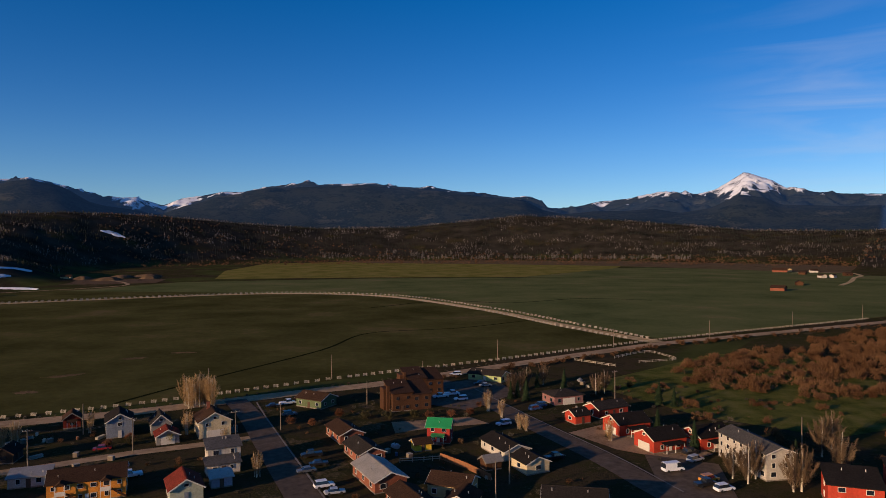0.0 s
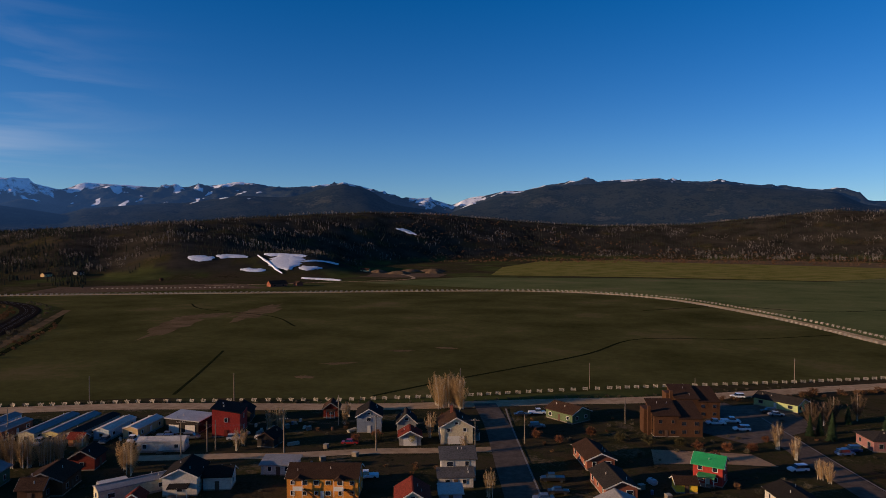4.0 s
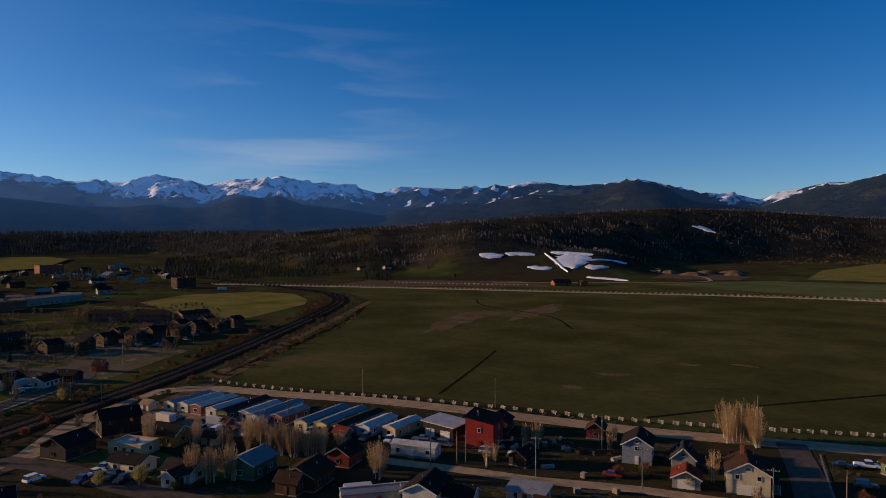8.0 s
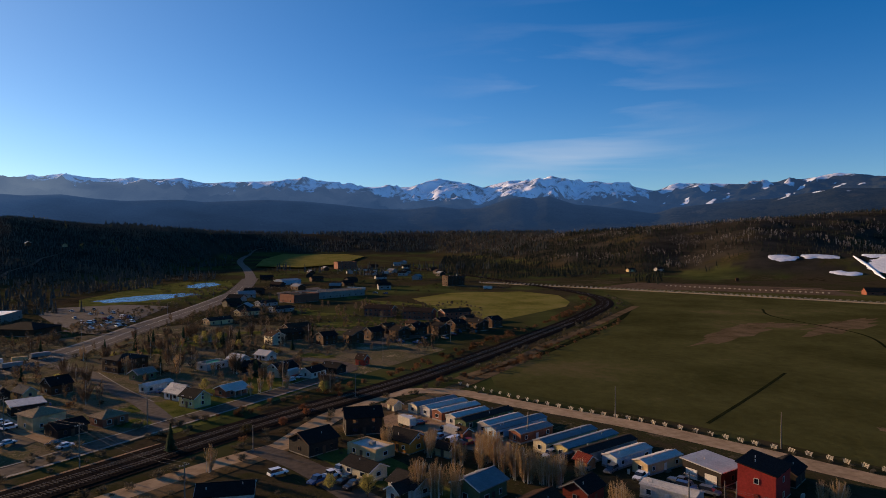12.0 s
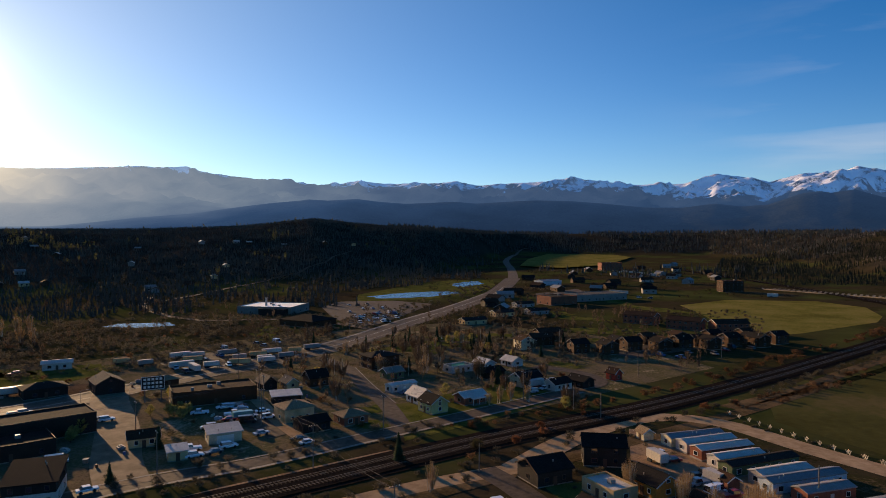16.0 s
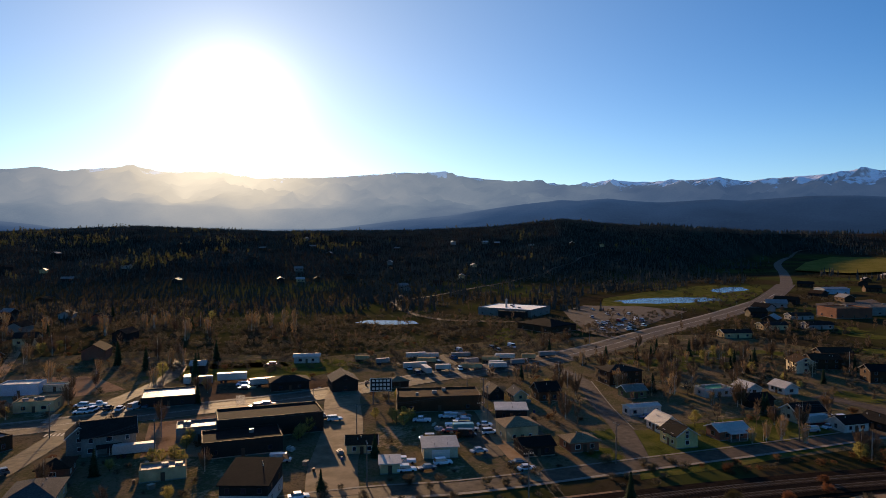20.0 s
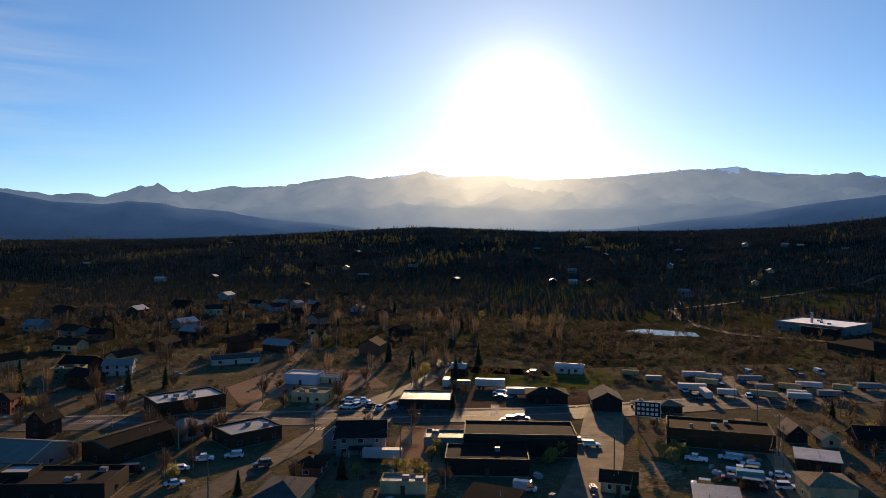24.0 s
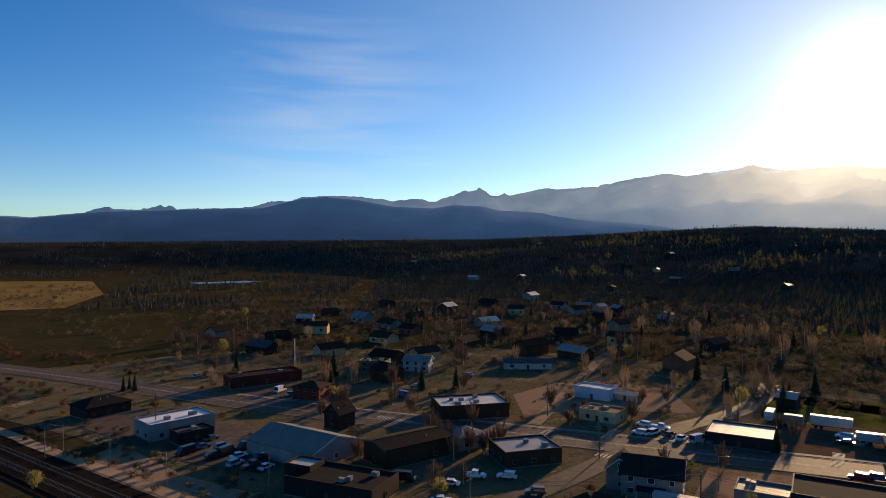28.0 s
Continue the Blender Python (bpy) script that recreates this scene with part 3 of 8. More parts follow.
FENCE_ROAD = ((-201, 87), (-228, 106), (-248, 130), (-244, 150), (-217, 166), (-184, 186), (-155, 199), (-130, 209), (-102, 221), (-75, 236), (-47, 252), (-21, 266), (30, 303), (75, 335), (119, 364), (200, 405), (295, 453), (500, 560), (760, 720))
RAILWAY = ((26, -241), (-36, -162), (-82, -100), (-132, -36), (-184, 31), (-223, 80), (-264, 138), (-312, 195), (-342, 228), (-400, 291), (-440, 331), (-495, 380), (-560, 411), (-645, 422), (-745, 425), (-900, 427), (-1150, 420))
HIGHWAY = ((140, -420), (40, -330), (-9, -285), (-61, -235), (-100, -195), (-140, -158), (-185, -122), (-220, -93), (-255, -64), (-285, -45), (-315, -28), (-360, -2), (-410, 17), (-480, 37), (-570, 66), (-690, 98), (-790, 114), (-935, 133), (-1190, 146), (-1590, 160), (-2045, 214), (-2170, 273))
RAIL_STREET = ((-40, -173), (-90, -106), (-137, -52), (-184, -4), (-203, 23), (-228, 51), (-251, 77), (-285, 114), (-300, 126), (-318, 120), (-330, 104))

laid("field", patch(((-245, 168), (-212, 183), (-180, 201), (-150, 214), (-125, 222), (-98, 235), (-70, 253), (-40, 273), (28, 318), (115, 376), (200, 421), (500, 582), (800, 790), (700, 940), (200, 1000), (-100, 990), (-350, 920), (-480, 740), (-690, 500), (-640, 465),
                     (-560, 432), (-480, 398), (-420, 345), (-360, 272), (-310, 210), (-280, 180)), 0.06), field_mat, "wide dark green pasture crossed by old ditches", "field")
laid("field", patch(((-420, 760), (-171, 718), (-62, 682), (30, 552), (78, 446), (122, 381), (200, 424), (500, 585), (795, 790), (698, 936), (200, 996), (-100, 986), (-350, 916)), 0.08), far_field_mat, "green pasture beyond the farm track", "field")
laid("meadow", patch(((-640, 300), (-630, 372), (-580, 385), (-520, 362), (-488, 340), (-436, 268), (-419, 238), (-460, 232), (-520, 240), (-592, 245)), 0.07), meadow_mat, "sunlit yellow green meadow inside the railway bend", "meadow")
laid("meadow", patch(((-1250, 165), (-1600, 210), (-2150, 330), (-2250, 480), (-1750, 480), (-1300, 330), (-1180, 230)), 2.6), meadow_mat, "long yellow green meadow beside the far highway", "meadow")
laid("field", patch(((20, -560), (12, -700), (60, -930), (300, -1000), (520, -700), (300, -520)), 0.08), straw_mat, "straw coloured dry hay field", "field")
laid("field", patch(((-330, 985), (-120, 1010), (120, 1010), (330, 1300), (480, 1720), (200, 1800), (-180, 1780), (-420, 1620), (-400, 1250)), 0.12), meadow_mat, "brighter green upper pasture", "field")
laid("field", patch(((-300, 1820), (100, 1830), (480, 1700), (800, 1420), (980, 1080), (840, 830), (700, 985), (500, 1250), (340, 1420), (60, 1560), (-180, 1640)), 0.16), dry_tan_mat, "tan dry grass beyond the upper pasture", "field")
laid("road", strip(((470, 805), (520, 870), (580, 960), (620, 1010), (640, 1080), (600, 1120), (560, 1090)), 6, 0.2), M["sand"], "pale drive looping to the ranch", "road")
laid("yard", patch(((-243, 130), (-240, 148), (-184, 182), (-130, 205), (-75, 232), (-21, 262), (30, 298), (62, 270), (78, 222), (112, 185), (112, 110), (0, 62), (-150, 66), (-200, 88)), 0.03), yard_mat, "trodden brown earth and dry grass between the houses", "yard ground")
laid("yard", patch(((30, -260), (-62, -160), (-140, -48), (-186, 4), (-235, 70), (-330, 180), (-420, 150), (-480, 70), (-420, -30), (-330, -100), (-310, -190), (-230, -270), (-100, -300)), 0.03), town_mat, "trodden tan earth and dry grass of the town", "yard ground")
for pts, label in ((((55, 262), (98, 300), (130, 330), (180, 330), (160, 210), (110, 190), (80, 215)), "green clearing beside the willows"),
                   (((-272, -150), (-288, -142), (-318, -117), (-306, -98), (-290, -122)), "green strip behind the dirt street"),
                   (((-222, 58), (-240, 78), (-275, 110), (-300, 90), (-262, 52)), "patchy lawn beside the street"),
                   (((-190, 92), (-176, 97), (-150, 107), (-150, 118), (-176, 112), (-194, 106)), "mown lawn beside the street"),
                   (((-290, -78), (-330, -70), (-300, -135), (-262, -140), (-265, -118)), "rough green lot behind the yard")):
    laid("lawn", patch(pts, 0.05), lawn_mat, label, "lawn")
for i, (bx, by, rx, ry, yw) in enumerate(((-256, 47, 10, 6, 128), (-236, 47, 12, 5, 40), (-373, 44, 22, 9, 100), (-390, 60, 16, 8, 60), (-264, 78, 11, 5, 128), (-409, -37, 20, 8, 30), (-440, -44, 18, 8, 20), (-419, 90, 20, 9, 110), (-317, -82, 16, 7, 40), (-210, -90, 7, 5, 30),
                                           (-407, 64, 16, 6, 70), (-405, 143, 18, 7, 100), (-366, 53, 14, 7, 30), (-438, 163, 24, 9, 110), (-446, 139, 26, 8, 100), (-531, 137, 24, 12, 20), (-617, 200, 22, 9, 10), (-560, 220, 40, 12, 30), (-500, 150, 26, 9, 60), (-333, 118, 12, 6, 40))):
    laid("lawn", patch(blot(bx, by, rx, ry, yw, 500 + i), 0.075 + 0.002 * i), lawn_mat, "green lawn between the town buildings", "lawn")
for pts, label in ((((-74, -150), (-92, -118), (-108, -100), (-100, -88), (-84, -104), (-66, -132)), "bare red dirt lot"), (((-191, -141), (-200, -170), (-223, -183), (-247, -180), (-258, -160), (-245, -128), (-214, -143)), "bare dirt lot beside the road"),
                   (((-235, -84), (-262, -112), (-285, -95), (-290, -58), (-262, -62)), "bare tan work yard"), (((-188, -60), (-214, -84), (-232, -70), (-214, -50), (-200, -42)), "bare dirt yard"),
                   (((-150, -18), (-186, 20), (-214, 55), (-206, 62), (-176, 28), (-142, -14)), "dirt verge along the railway"), (((-186, 126), (-208, 116), (-236, 122), (-232, 134), (-196, 148), (-170, 140)), "bare dirt yard of the trailer park"), (((36, 196), (50, 206), (62, 196), (70, 176), (60, 170), (46, 180)), "bare dirt yard beside the red houses"), (((-14, 196), (-2, 202), (14, 206), (8, 214), (-16, 208)), "bare dirt yard beside the garden"),
                   (((-560, 880), (-450, 870), (-380, 900), (-400, 985), (-520, 1010), (-600, 960)), "bare brown earthworks with heaps"), (((-650, 470), (-560, 560), (-470, 640), (-560, 690), (-700, 560)), "bare reddish hill foot")):
    laid("dirt_lot", patch(pts, 0.09), earth_mat if label.split()[-1] in ("heaps", "foot") or "work yard" in label else soil_mat, label, "dirt")

laid("field", patch(((116, 1002), (332, 1302), (400, 1330), (500, 1250), (700, 985), (838, 832), (795, 792), (698, 938), (200, 998)), 0.11), far_field_mat, "green pasture running on to the far edge", "field")
laid("road", strip(FENCE_ROAD, 8.5, 0.11), M["gravel"], "pale gravel road beside the fence", "road")
laid("road", strip(((-136, 149), (-115, 160), (-102, 166), (-83, 178), (-70, 184), (-52, 193)), 4.5, 0.10), M["gravel"], "narrow dirt alley", "road")
laid("road", strip(((-73, 238), (-60, 213), (-48, 186), (-35, 157), (-22, 128), (-8, 95), (0, 70)), 7.6, 0.13), M["asphalt"], "worn asphalt side street", "road")
laid("road", strip(((-2, 268), (8, 252), (25, 209), (40, 174), (49, 148), (62, 116)), 7.4, 0.13), M["asphalt"], "worn asphalt side street", "road")
laid("road", strip(((-200, 79), (-188, 86), (-176, 91), (-160, 96), (-148, 101), (-136, 106), (-118, 114), (-98, 122)), 7, 0.14), M["asphalt"], "worn asphalt side street", "road")
laid("road", strip(HIGHWAY, 13.4, 0.15), M["asphalt"], "wide worn asphalt highway through the town", "road")
laid("road_shoulder", strip(HIGHWAY[10:18], 20, 0.135), M["asphalt"], "worn asphalt shoulders and turning lanes of the highway", "road")
laid("road", strip(RAIL_STREET[2:], 6.4, 0.13), M["asphalt"], "asphalt street along the railway", "road")
laid("road", strip(((30, -262), (-40, -173), (-52, -156), (-78, -122), (-90, -106), (-137, -52)), 3.6, 0.14), M["gravel"], "pale gravel path along the railway", "road")
laid("road", strip(((-128, -58), (-150, -74), (-180, -89), (-211, -106), (-233, -117), (-250, -122), (-273, -133), (-300, -155)), 7.2, 0.16), M["asphalt"], "asphalt cross street", "road")
laid("road", strip(((-232, 57), (-262, 48), (-288, 37), (-323, 24), (-348, 6)), 6, 0.14), M["asphalt"], "asphalt side street", "road")
laid("road", strip(((-212, 37), (-240, 18), (-268, 2), (-296, -18)), 4.6, 0.145), M["gravel"], "gravel lane under the wires", "road")
laid("road", strip(((-640, -212), (-582, -191), (-517, -146), (-489, -114), (-481, -94), (-487, -66), (-488, -34), (-462, -2), (-440, 20)), 6, 0.15), M["asphalt"], "pale road along the river", "road")
laid("road", strip(((-190, -132), (-260, -215), (-330, -300)), 4.2, 0.125), M["gravel"], "side road among the houses", "road")
laid("road", strip(((-582, -191), (-660, -178), (-730, -172), (-798, -160), (-860, -152), (-895, -142), (-950, -141), (-1009, -130), (-1075, -129), (-1130, -116)), 4.2, 0.5), M["asphalt"], "dirt road climbing the wooded hill", "road")
laid("verge", strip(((-262, 160), (-291, 198), (-328, 236), (-361, 274), (-418, 336), (-470, 392)), 6, 0.10), dry_mat, "bare brown verge along the railway curve", "dirt")
laid("driveway", patch(((-180, 92), (-172, 95), (-166, 104), (-174, 106)), 0.115), M["concrete"], "pale concrete driveway before the cream house", "driveway")
laid("road", strip(((-201, 87), (-193, 72), (-184, 58), (-160, 26), (-130, -14)), 6.5, 0.105), M["gravel"], "gravel road beside the railway", "road")
laid("verge", strip(((-184, 44), (-225, 98), (-266, 152), (-312, 205)), 6, 0.10, -14), dry_mat, "dry grass verge along the railway", "dirt")
laid("plaza", strip(((-186, -2), (-202, -12), (-231, -27), (-262, -46), (-278, -54)), 12, 0.17), M["packed"], "wide pale dirt forecourt with tyre tracks", "plaza")
laid("farm_track", strip(((-760, 385), (-575, 504), (-467, 566), (-370, 622), (-283, 672), (-171, 712), (-59, 675), (30, 546), (78, 440), (116, 368)), 10.5, 0.12), M["sand"], "sandy farm track across the pasture", "road")
laid("farm_track", strip(((-560, 640), (-470, 740), (-400, 835), (-420, 900), (-470, 960)), 5, 0.3), M["gravel"], "sandy track to the earthworks", "road")
for pts, label in ((((-70, -196), (-100, -165), (-120, -140), (-112, -112), (-92, -128), (-60, -172)), "asphalt parking lot with painted bays"), (((-8, 232), (8, 222), (26, 246), (20, 276), (2, 266)), "asphalt parking court"),
                   (((-222, 20), (-244, 4), (-262, 20), (-240, 34)), "asphalt yard full of parked cars"), (((-452, 4), (-466, 18), (-508, 28), (-596, 46), (-622, 10), (-612, -34), (-566, -40), (-512, -22), (-478, -8)), "parking lot beside the store"),
                   (((-590, 130), (-700, 190), (-760, 190), (-700, 140)), "industrial yard"), (((-350, 150), (-390, 205), (-408, 195), (-372, 140)), "parking lot beside the condominiums"),
                   (((52, 176), (68, 168), (62, 140), (48, 148)), "paved forecourt"), (((-105, -208), (-140, -214), (-150, -196), (-118, -180)), "filling station forecourt"), (((-300, -30), (-340, -24), (-372, -44), (-330, -60)), "trailer yard")):
    laid("parking_lot", patch(pts, 0.12), M["asphalt"], label, "parking lot")
for pts, label in ((blot(-684, 26, 50, 24, 132, 7, 30, 0.88), "flat blue pond reflecting the sky"), (blot(-828, 74, 44, 16, 170, 8, 24, 0.85), "small pond in the park"),
                   (((-446, -150), (-462, -148), (-470, -118), (-456, -108), (-444, -126)), "glittering river bend"), (((-60, -860), (-130, -880), (-150, -850), (-70, -835)), "far pond catching the light")):
    laid("pond", patch(pts, 0.10), M["water"], label, "pond")
laid("park", patch(((-610, -20), (-640, 40), (-720, 90), (-800, 105), (-900, 105), (-890, 50), (-780, 0), (-680, -30)), 0.06), lawn_mat, "park lawn round the ponds", "lawn")
for pts, w, label in ((((-228, 289), (-203, 248), (-179, 207)), 1.3, "straight dark drainage ditch"), (((-113, 233), (-98, 268), (-62, 345), (-44, 408), (10, 430), (60, 470)), 1.8, "winding dark ditch"),
                      (((-420, 470), (-380, 440), (-300, 420), (-250, 380)), 1.6, "winding dark ditch"), (((-60, 560), (0, 620), (60, 600), (130, 640), (190, 620)), 2.6, "winding dark ditch"), (((-262, 165), (-300, 215), (-345, 268), (-400, 328), (-450, 372)), 4, "ditch along the railway")):
    laid("ditch", strip(pts, w, 0.09), ditch_mat, label, "ditch")


for i, (bx, by, rx, ry, yw) in enumerate(((-328, 358, 66, 12, 118), (-327, 440, 60, 13, 113), (-346, 402, 24, 12, 80), (-147, 323, 7, 3, 20), (-157, 282, 9, 3, 30), (-129, 339, 6, 3, 10), (-154, 251, 5, 3, 0))):
    laid("bare_patch", patch(blot(bx, by, rx, ry, yw, 300 + i), 0.068 + 0.005 * i), dry_mat, "bare dry patch in the pasture grass", "bare ground")
# lines, kerbs and walks
bm = bmesh.new()
for o in (-0.35, 0.35):
    strip(HIGHWAY[2:17], 0.22, 0.165, o, bm)
laid("lane_lines", bm, M["line"], "faded painted lane lines", "road marking")
for name, line, off, w in (("kerb", HIGHWAY[3:17], 6.9, 0.35), ("kerb", HIGHWAY[3:17], -6.9, 0.35), ("pavement", HIGHWAY[4:16], 8.6, 1.8), ("pavement", RAIL_STREET[1:8], -4.1, 1.2), ("pavement", RAIL_STREET[1:8], 3.8, 0.8),
                           ("kerb", ((-68, 232), (-60, 213), (-48, 186), (-35, 157), (-22, 128)), 4.1, 0.5), ("kerb", ((8, 252), (25, 209), (40, 174), (49, 148)), 4.0, 0.5), ("kerb", ((-262, 48), (-288, 37), (-323, 24)), -3.4, 0.4)):
    b = strip(line, w, 0.22, off)
    laid(name, b, M["concrete"], "pale concrete " + name, name)


def crosswalk(x, y, yaw, n=7):
    cw = tagged(new("crosswalk"), "white painted crosswalk bars", "road marking", kind="structure")
    cw.matrix_basis = pose(x, y, 0.19, 0, 0, yaw)
    me = bpy.data.meshes.new("bar")
    b = boxes((0, 0, 0, 0.5, 2.8, 0.01))
    b.to_mesh(me), b.free()
    me.materials.append(M["line"])
    for i in range(n):
        piece("bar", me, cw, pose((i - n / 2) * 1.1, 0, 0))


crosswalk(-196, -97, 125, 9), crosswalk(-206, -116, 35, 10), crosswalk(-222, -105, 125, 9), crosswalk(-152, -150, 130, 12), crosswalk(-248, -78, 40, 12), crosswalk(-188, -122, 35, 8)
bm = bmesh.new()
for i in range(9):
    t_ = i / 8
    box(bm, -76 - 34 * t_, -178 + 62 * t_, 0.13, 0.15, 5.0, 0.012, Matrix.Rotation(radians(40), 3, "Z"))
laid("bay_lines", bm, M["line"], "white parking bay lines", "road marking")

# railway: ballast bank, sleepers, rails
laid("ballast", strip(RAILWAY, 11, 0.35), M["ballast"], "dark ballast bed of a double railway", "railway")
laid("ballast_foot", strip(RAILWAY, 14.5, 0.16), M["ballast"], "dark cinder shoulders of the railway", "railway")
line_pts = curve_through([(a, b, 0) for a, b in RAILWAY], 0.9)
for off in (-2.4, 2.4):
    rb = bmesh.new()
    for g_ in (-0.72, 0.72):
        strip(RAILWAY, 0.12, 0.62, off + g_, rb)
    track = laid("track", rb, M["steel"], "steel rails on dark sleepers", "railway")
    sb = bmesh.new()
    for i in range(0, len(line_pts) - 1):
        p, q = line_pts[i], line_pts[i + 1]
        if (p - Vector((CX, CY, 0))).length > 420:
            continue
        w = (q - p).normalized()
        c = p + Vector((-w.y, w.x, 0)) * off
        box(sb, c.x, c.y, 0.42, 0.24, 2.5, 0.2, Matrix.Rotation(math.atan2(w.y, w.x), 3, "Z"))
    tagged(part("sleepers", sb, M["darkbark"], track), kind="stuff")


# ---- buildings ----
SHARED = {}


def shared(key, make, material):
    """A mesh made once and used by all alike pieces."""
    if key not in SHARED:
        me = bpy.data.meshes.new(str(key[0]))
        b = make()
        b.normal_update()
        b.to_mesh(me)
        b.free()
        me.materials.append(material)
        SHARED[key] = me
    return SHARED[key]


def ring_frame(w, h, t, d):
    """A rectangular frame in one piece, in the plane of x and z."""
    bm = bmesh.new()
    rows = []
    for y, k in ((-d / 2, 0), (-d / 2, t), (d / 2, t), (d / 2, 0)):
        rows.append([bm.verts.new((sx * (w / 2 - k), y, sz * (h / 2 - k))) for sx, sz in ((-1, -1), (1, -1), (1, 1), (-1, 1))])
    for a, b in zip(rows, rows[1:] + rows[:1]):
        for i in range(4):
            j = (i + 1) % 4
            bm.faces.new((a[i], a[j], b[j], b[i]))
    bmesh.ops.recalc_face_normals(bm, faces=bm.faces)
    return bm


BUILT = []
# how far the plan sizes below are drawn in, by kind
FIT = {"house": 0.85, "house_wing": 0.85, "garage": 0.9, "shed": 0.92, "condominium": 0.76, "warehouse": 0.78, "hall": 0.82, "apartment_house": 0.8, "apartment_block": 0.85, "lodge": 0.8}


def window(parent, m, w=1.1, h=1.2, trim="trim"):
    fr = shared(("window", w, h, trim), lambda: ring_frame(w, h, 0.09, 0.12), M[trim])
    ob = piece("window", fr, parent, m)
    piece("pane", shared(("pane", w, h), lambda: boxes((0, 0.02, 0, w - 0.14, 0.03, h - 0.14)), M["glass"]), ob)
    return ob


def door(parent, m, w=0.95, h=2.05, material="darktrim", name="door"):
    def make():
        b = boxes((0, 0, h / 2, w, 0.1, h))
        for i in range(4 if name == "garage_door" else 2):
            k = 4 if name == "garage_door" else 2
            box(b, 0, -0.06, h * (i + 0.5) / k, w * 0.86, 0.04, h / k * 0.74)
        return b
    ob = piece(name, shared((name, w, h, material), make, M[material]), parent, m)
    return ob


def faces_of(L, W):
    """For each side of a plan: its length and the pose of its middle at the foot, looking outwards along -y."""
    return {"front": (L, pose(0, -W / 2, 0)), "back": (L, pose(0, W / 2, 0, 0, 0, 180)), "east": (W, pose(L / 2, 0, 0, 0, 0, 90)), "west": (W, pose(-L / 2, 0, 0, 0, 0, -90))}


def openings(ob, L, W, H, rise, wins, storeys, doors, trim, attic):
    rng = random.Random(int(L * 100 + W * 37 + H * 11))
    if trim == "trim" and math.hypot(ob.matrix_basis.translation.x - CX, ob.matrix_basis.translation.y - CY) > 205:
        trim = "greytrim"
    to_middle = Vector((CX, CY, 0)) - ob.matrix_basis.translation
    to_middle = ob.matrix_basis.to_3x3().inverted() @ Vector((to_middle.x, to_middle.y, 0)).normalized()
    for side, (length, m) in faces_of(L, W).items():
        if (m.to_3x3() @ Vector((0, -1, 0))).dot(to_middle) < -0.45:
            continue
        n = wins.get(side, 0) if isinstance(wins, dict) else wins
        shift = doors.get(side, "")
        for s in range(storeys):
            zc = 1.55 + s * (H - 0.1) / storeys
            for i in range(n):
                u = (i + 0.5) / n * length - length / 2
                if s == 0 and shift and abs(u) < (2.8 if shift == "garage" else 1.2):
                    continue
                window(ob, m @ pose(u, -0.05, zc), rng.choice((1.0, 1.2, 1.5)), rng.choice((1.1, 1.25)), trim)
        if shift == "garage":
            door(ob, m @ pose(0, -0.05, 0.02), min(4.6, length * 0.62), 2.2, "trim", "garage_door")
        elif shift == "twogarage":
            for u in (-length / 4, length / 4):
                door(ob, m @ pose(u, -0.05, 0.02), min(3.0, length * 0.36), 2.3, "trim", "garage_door")
        elif shift:
            door(ob, m @ pose(0, -0.05, 0.02), 0.95, 2.05, shift)
        if attic and side in ("east", "west") and rise > 1.7:
            window(ob, m @ pose(0, -0.05, H + rise * 0.38), 1.1, 0.8, trim)


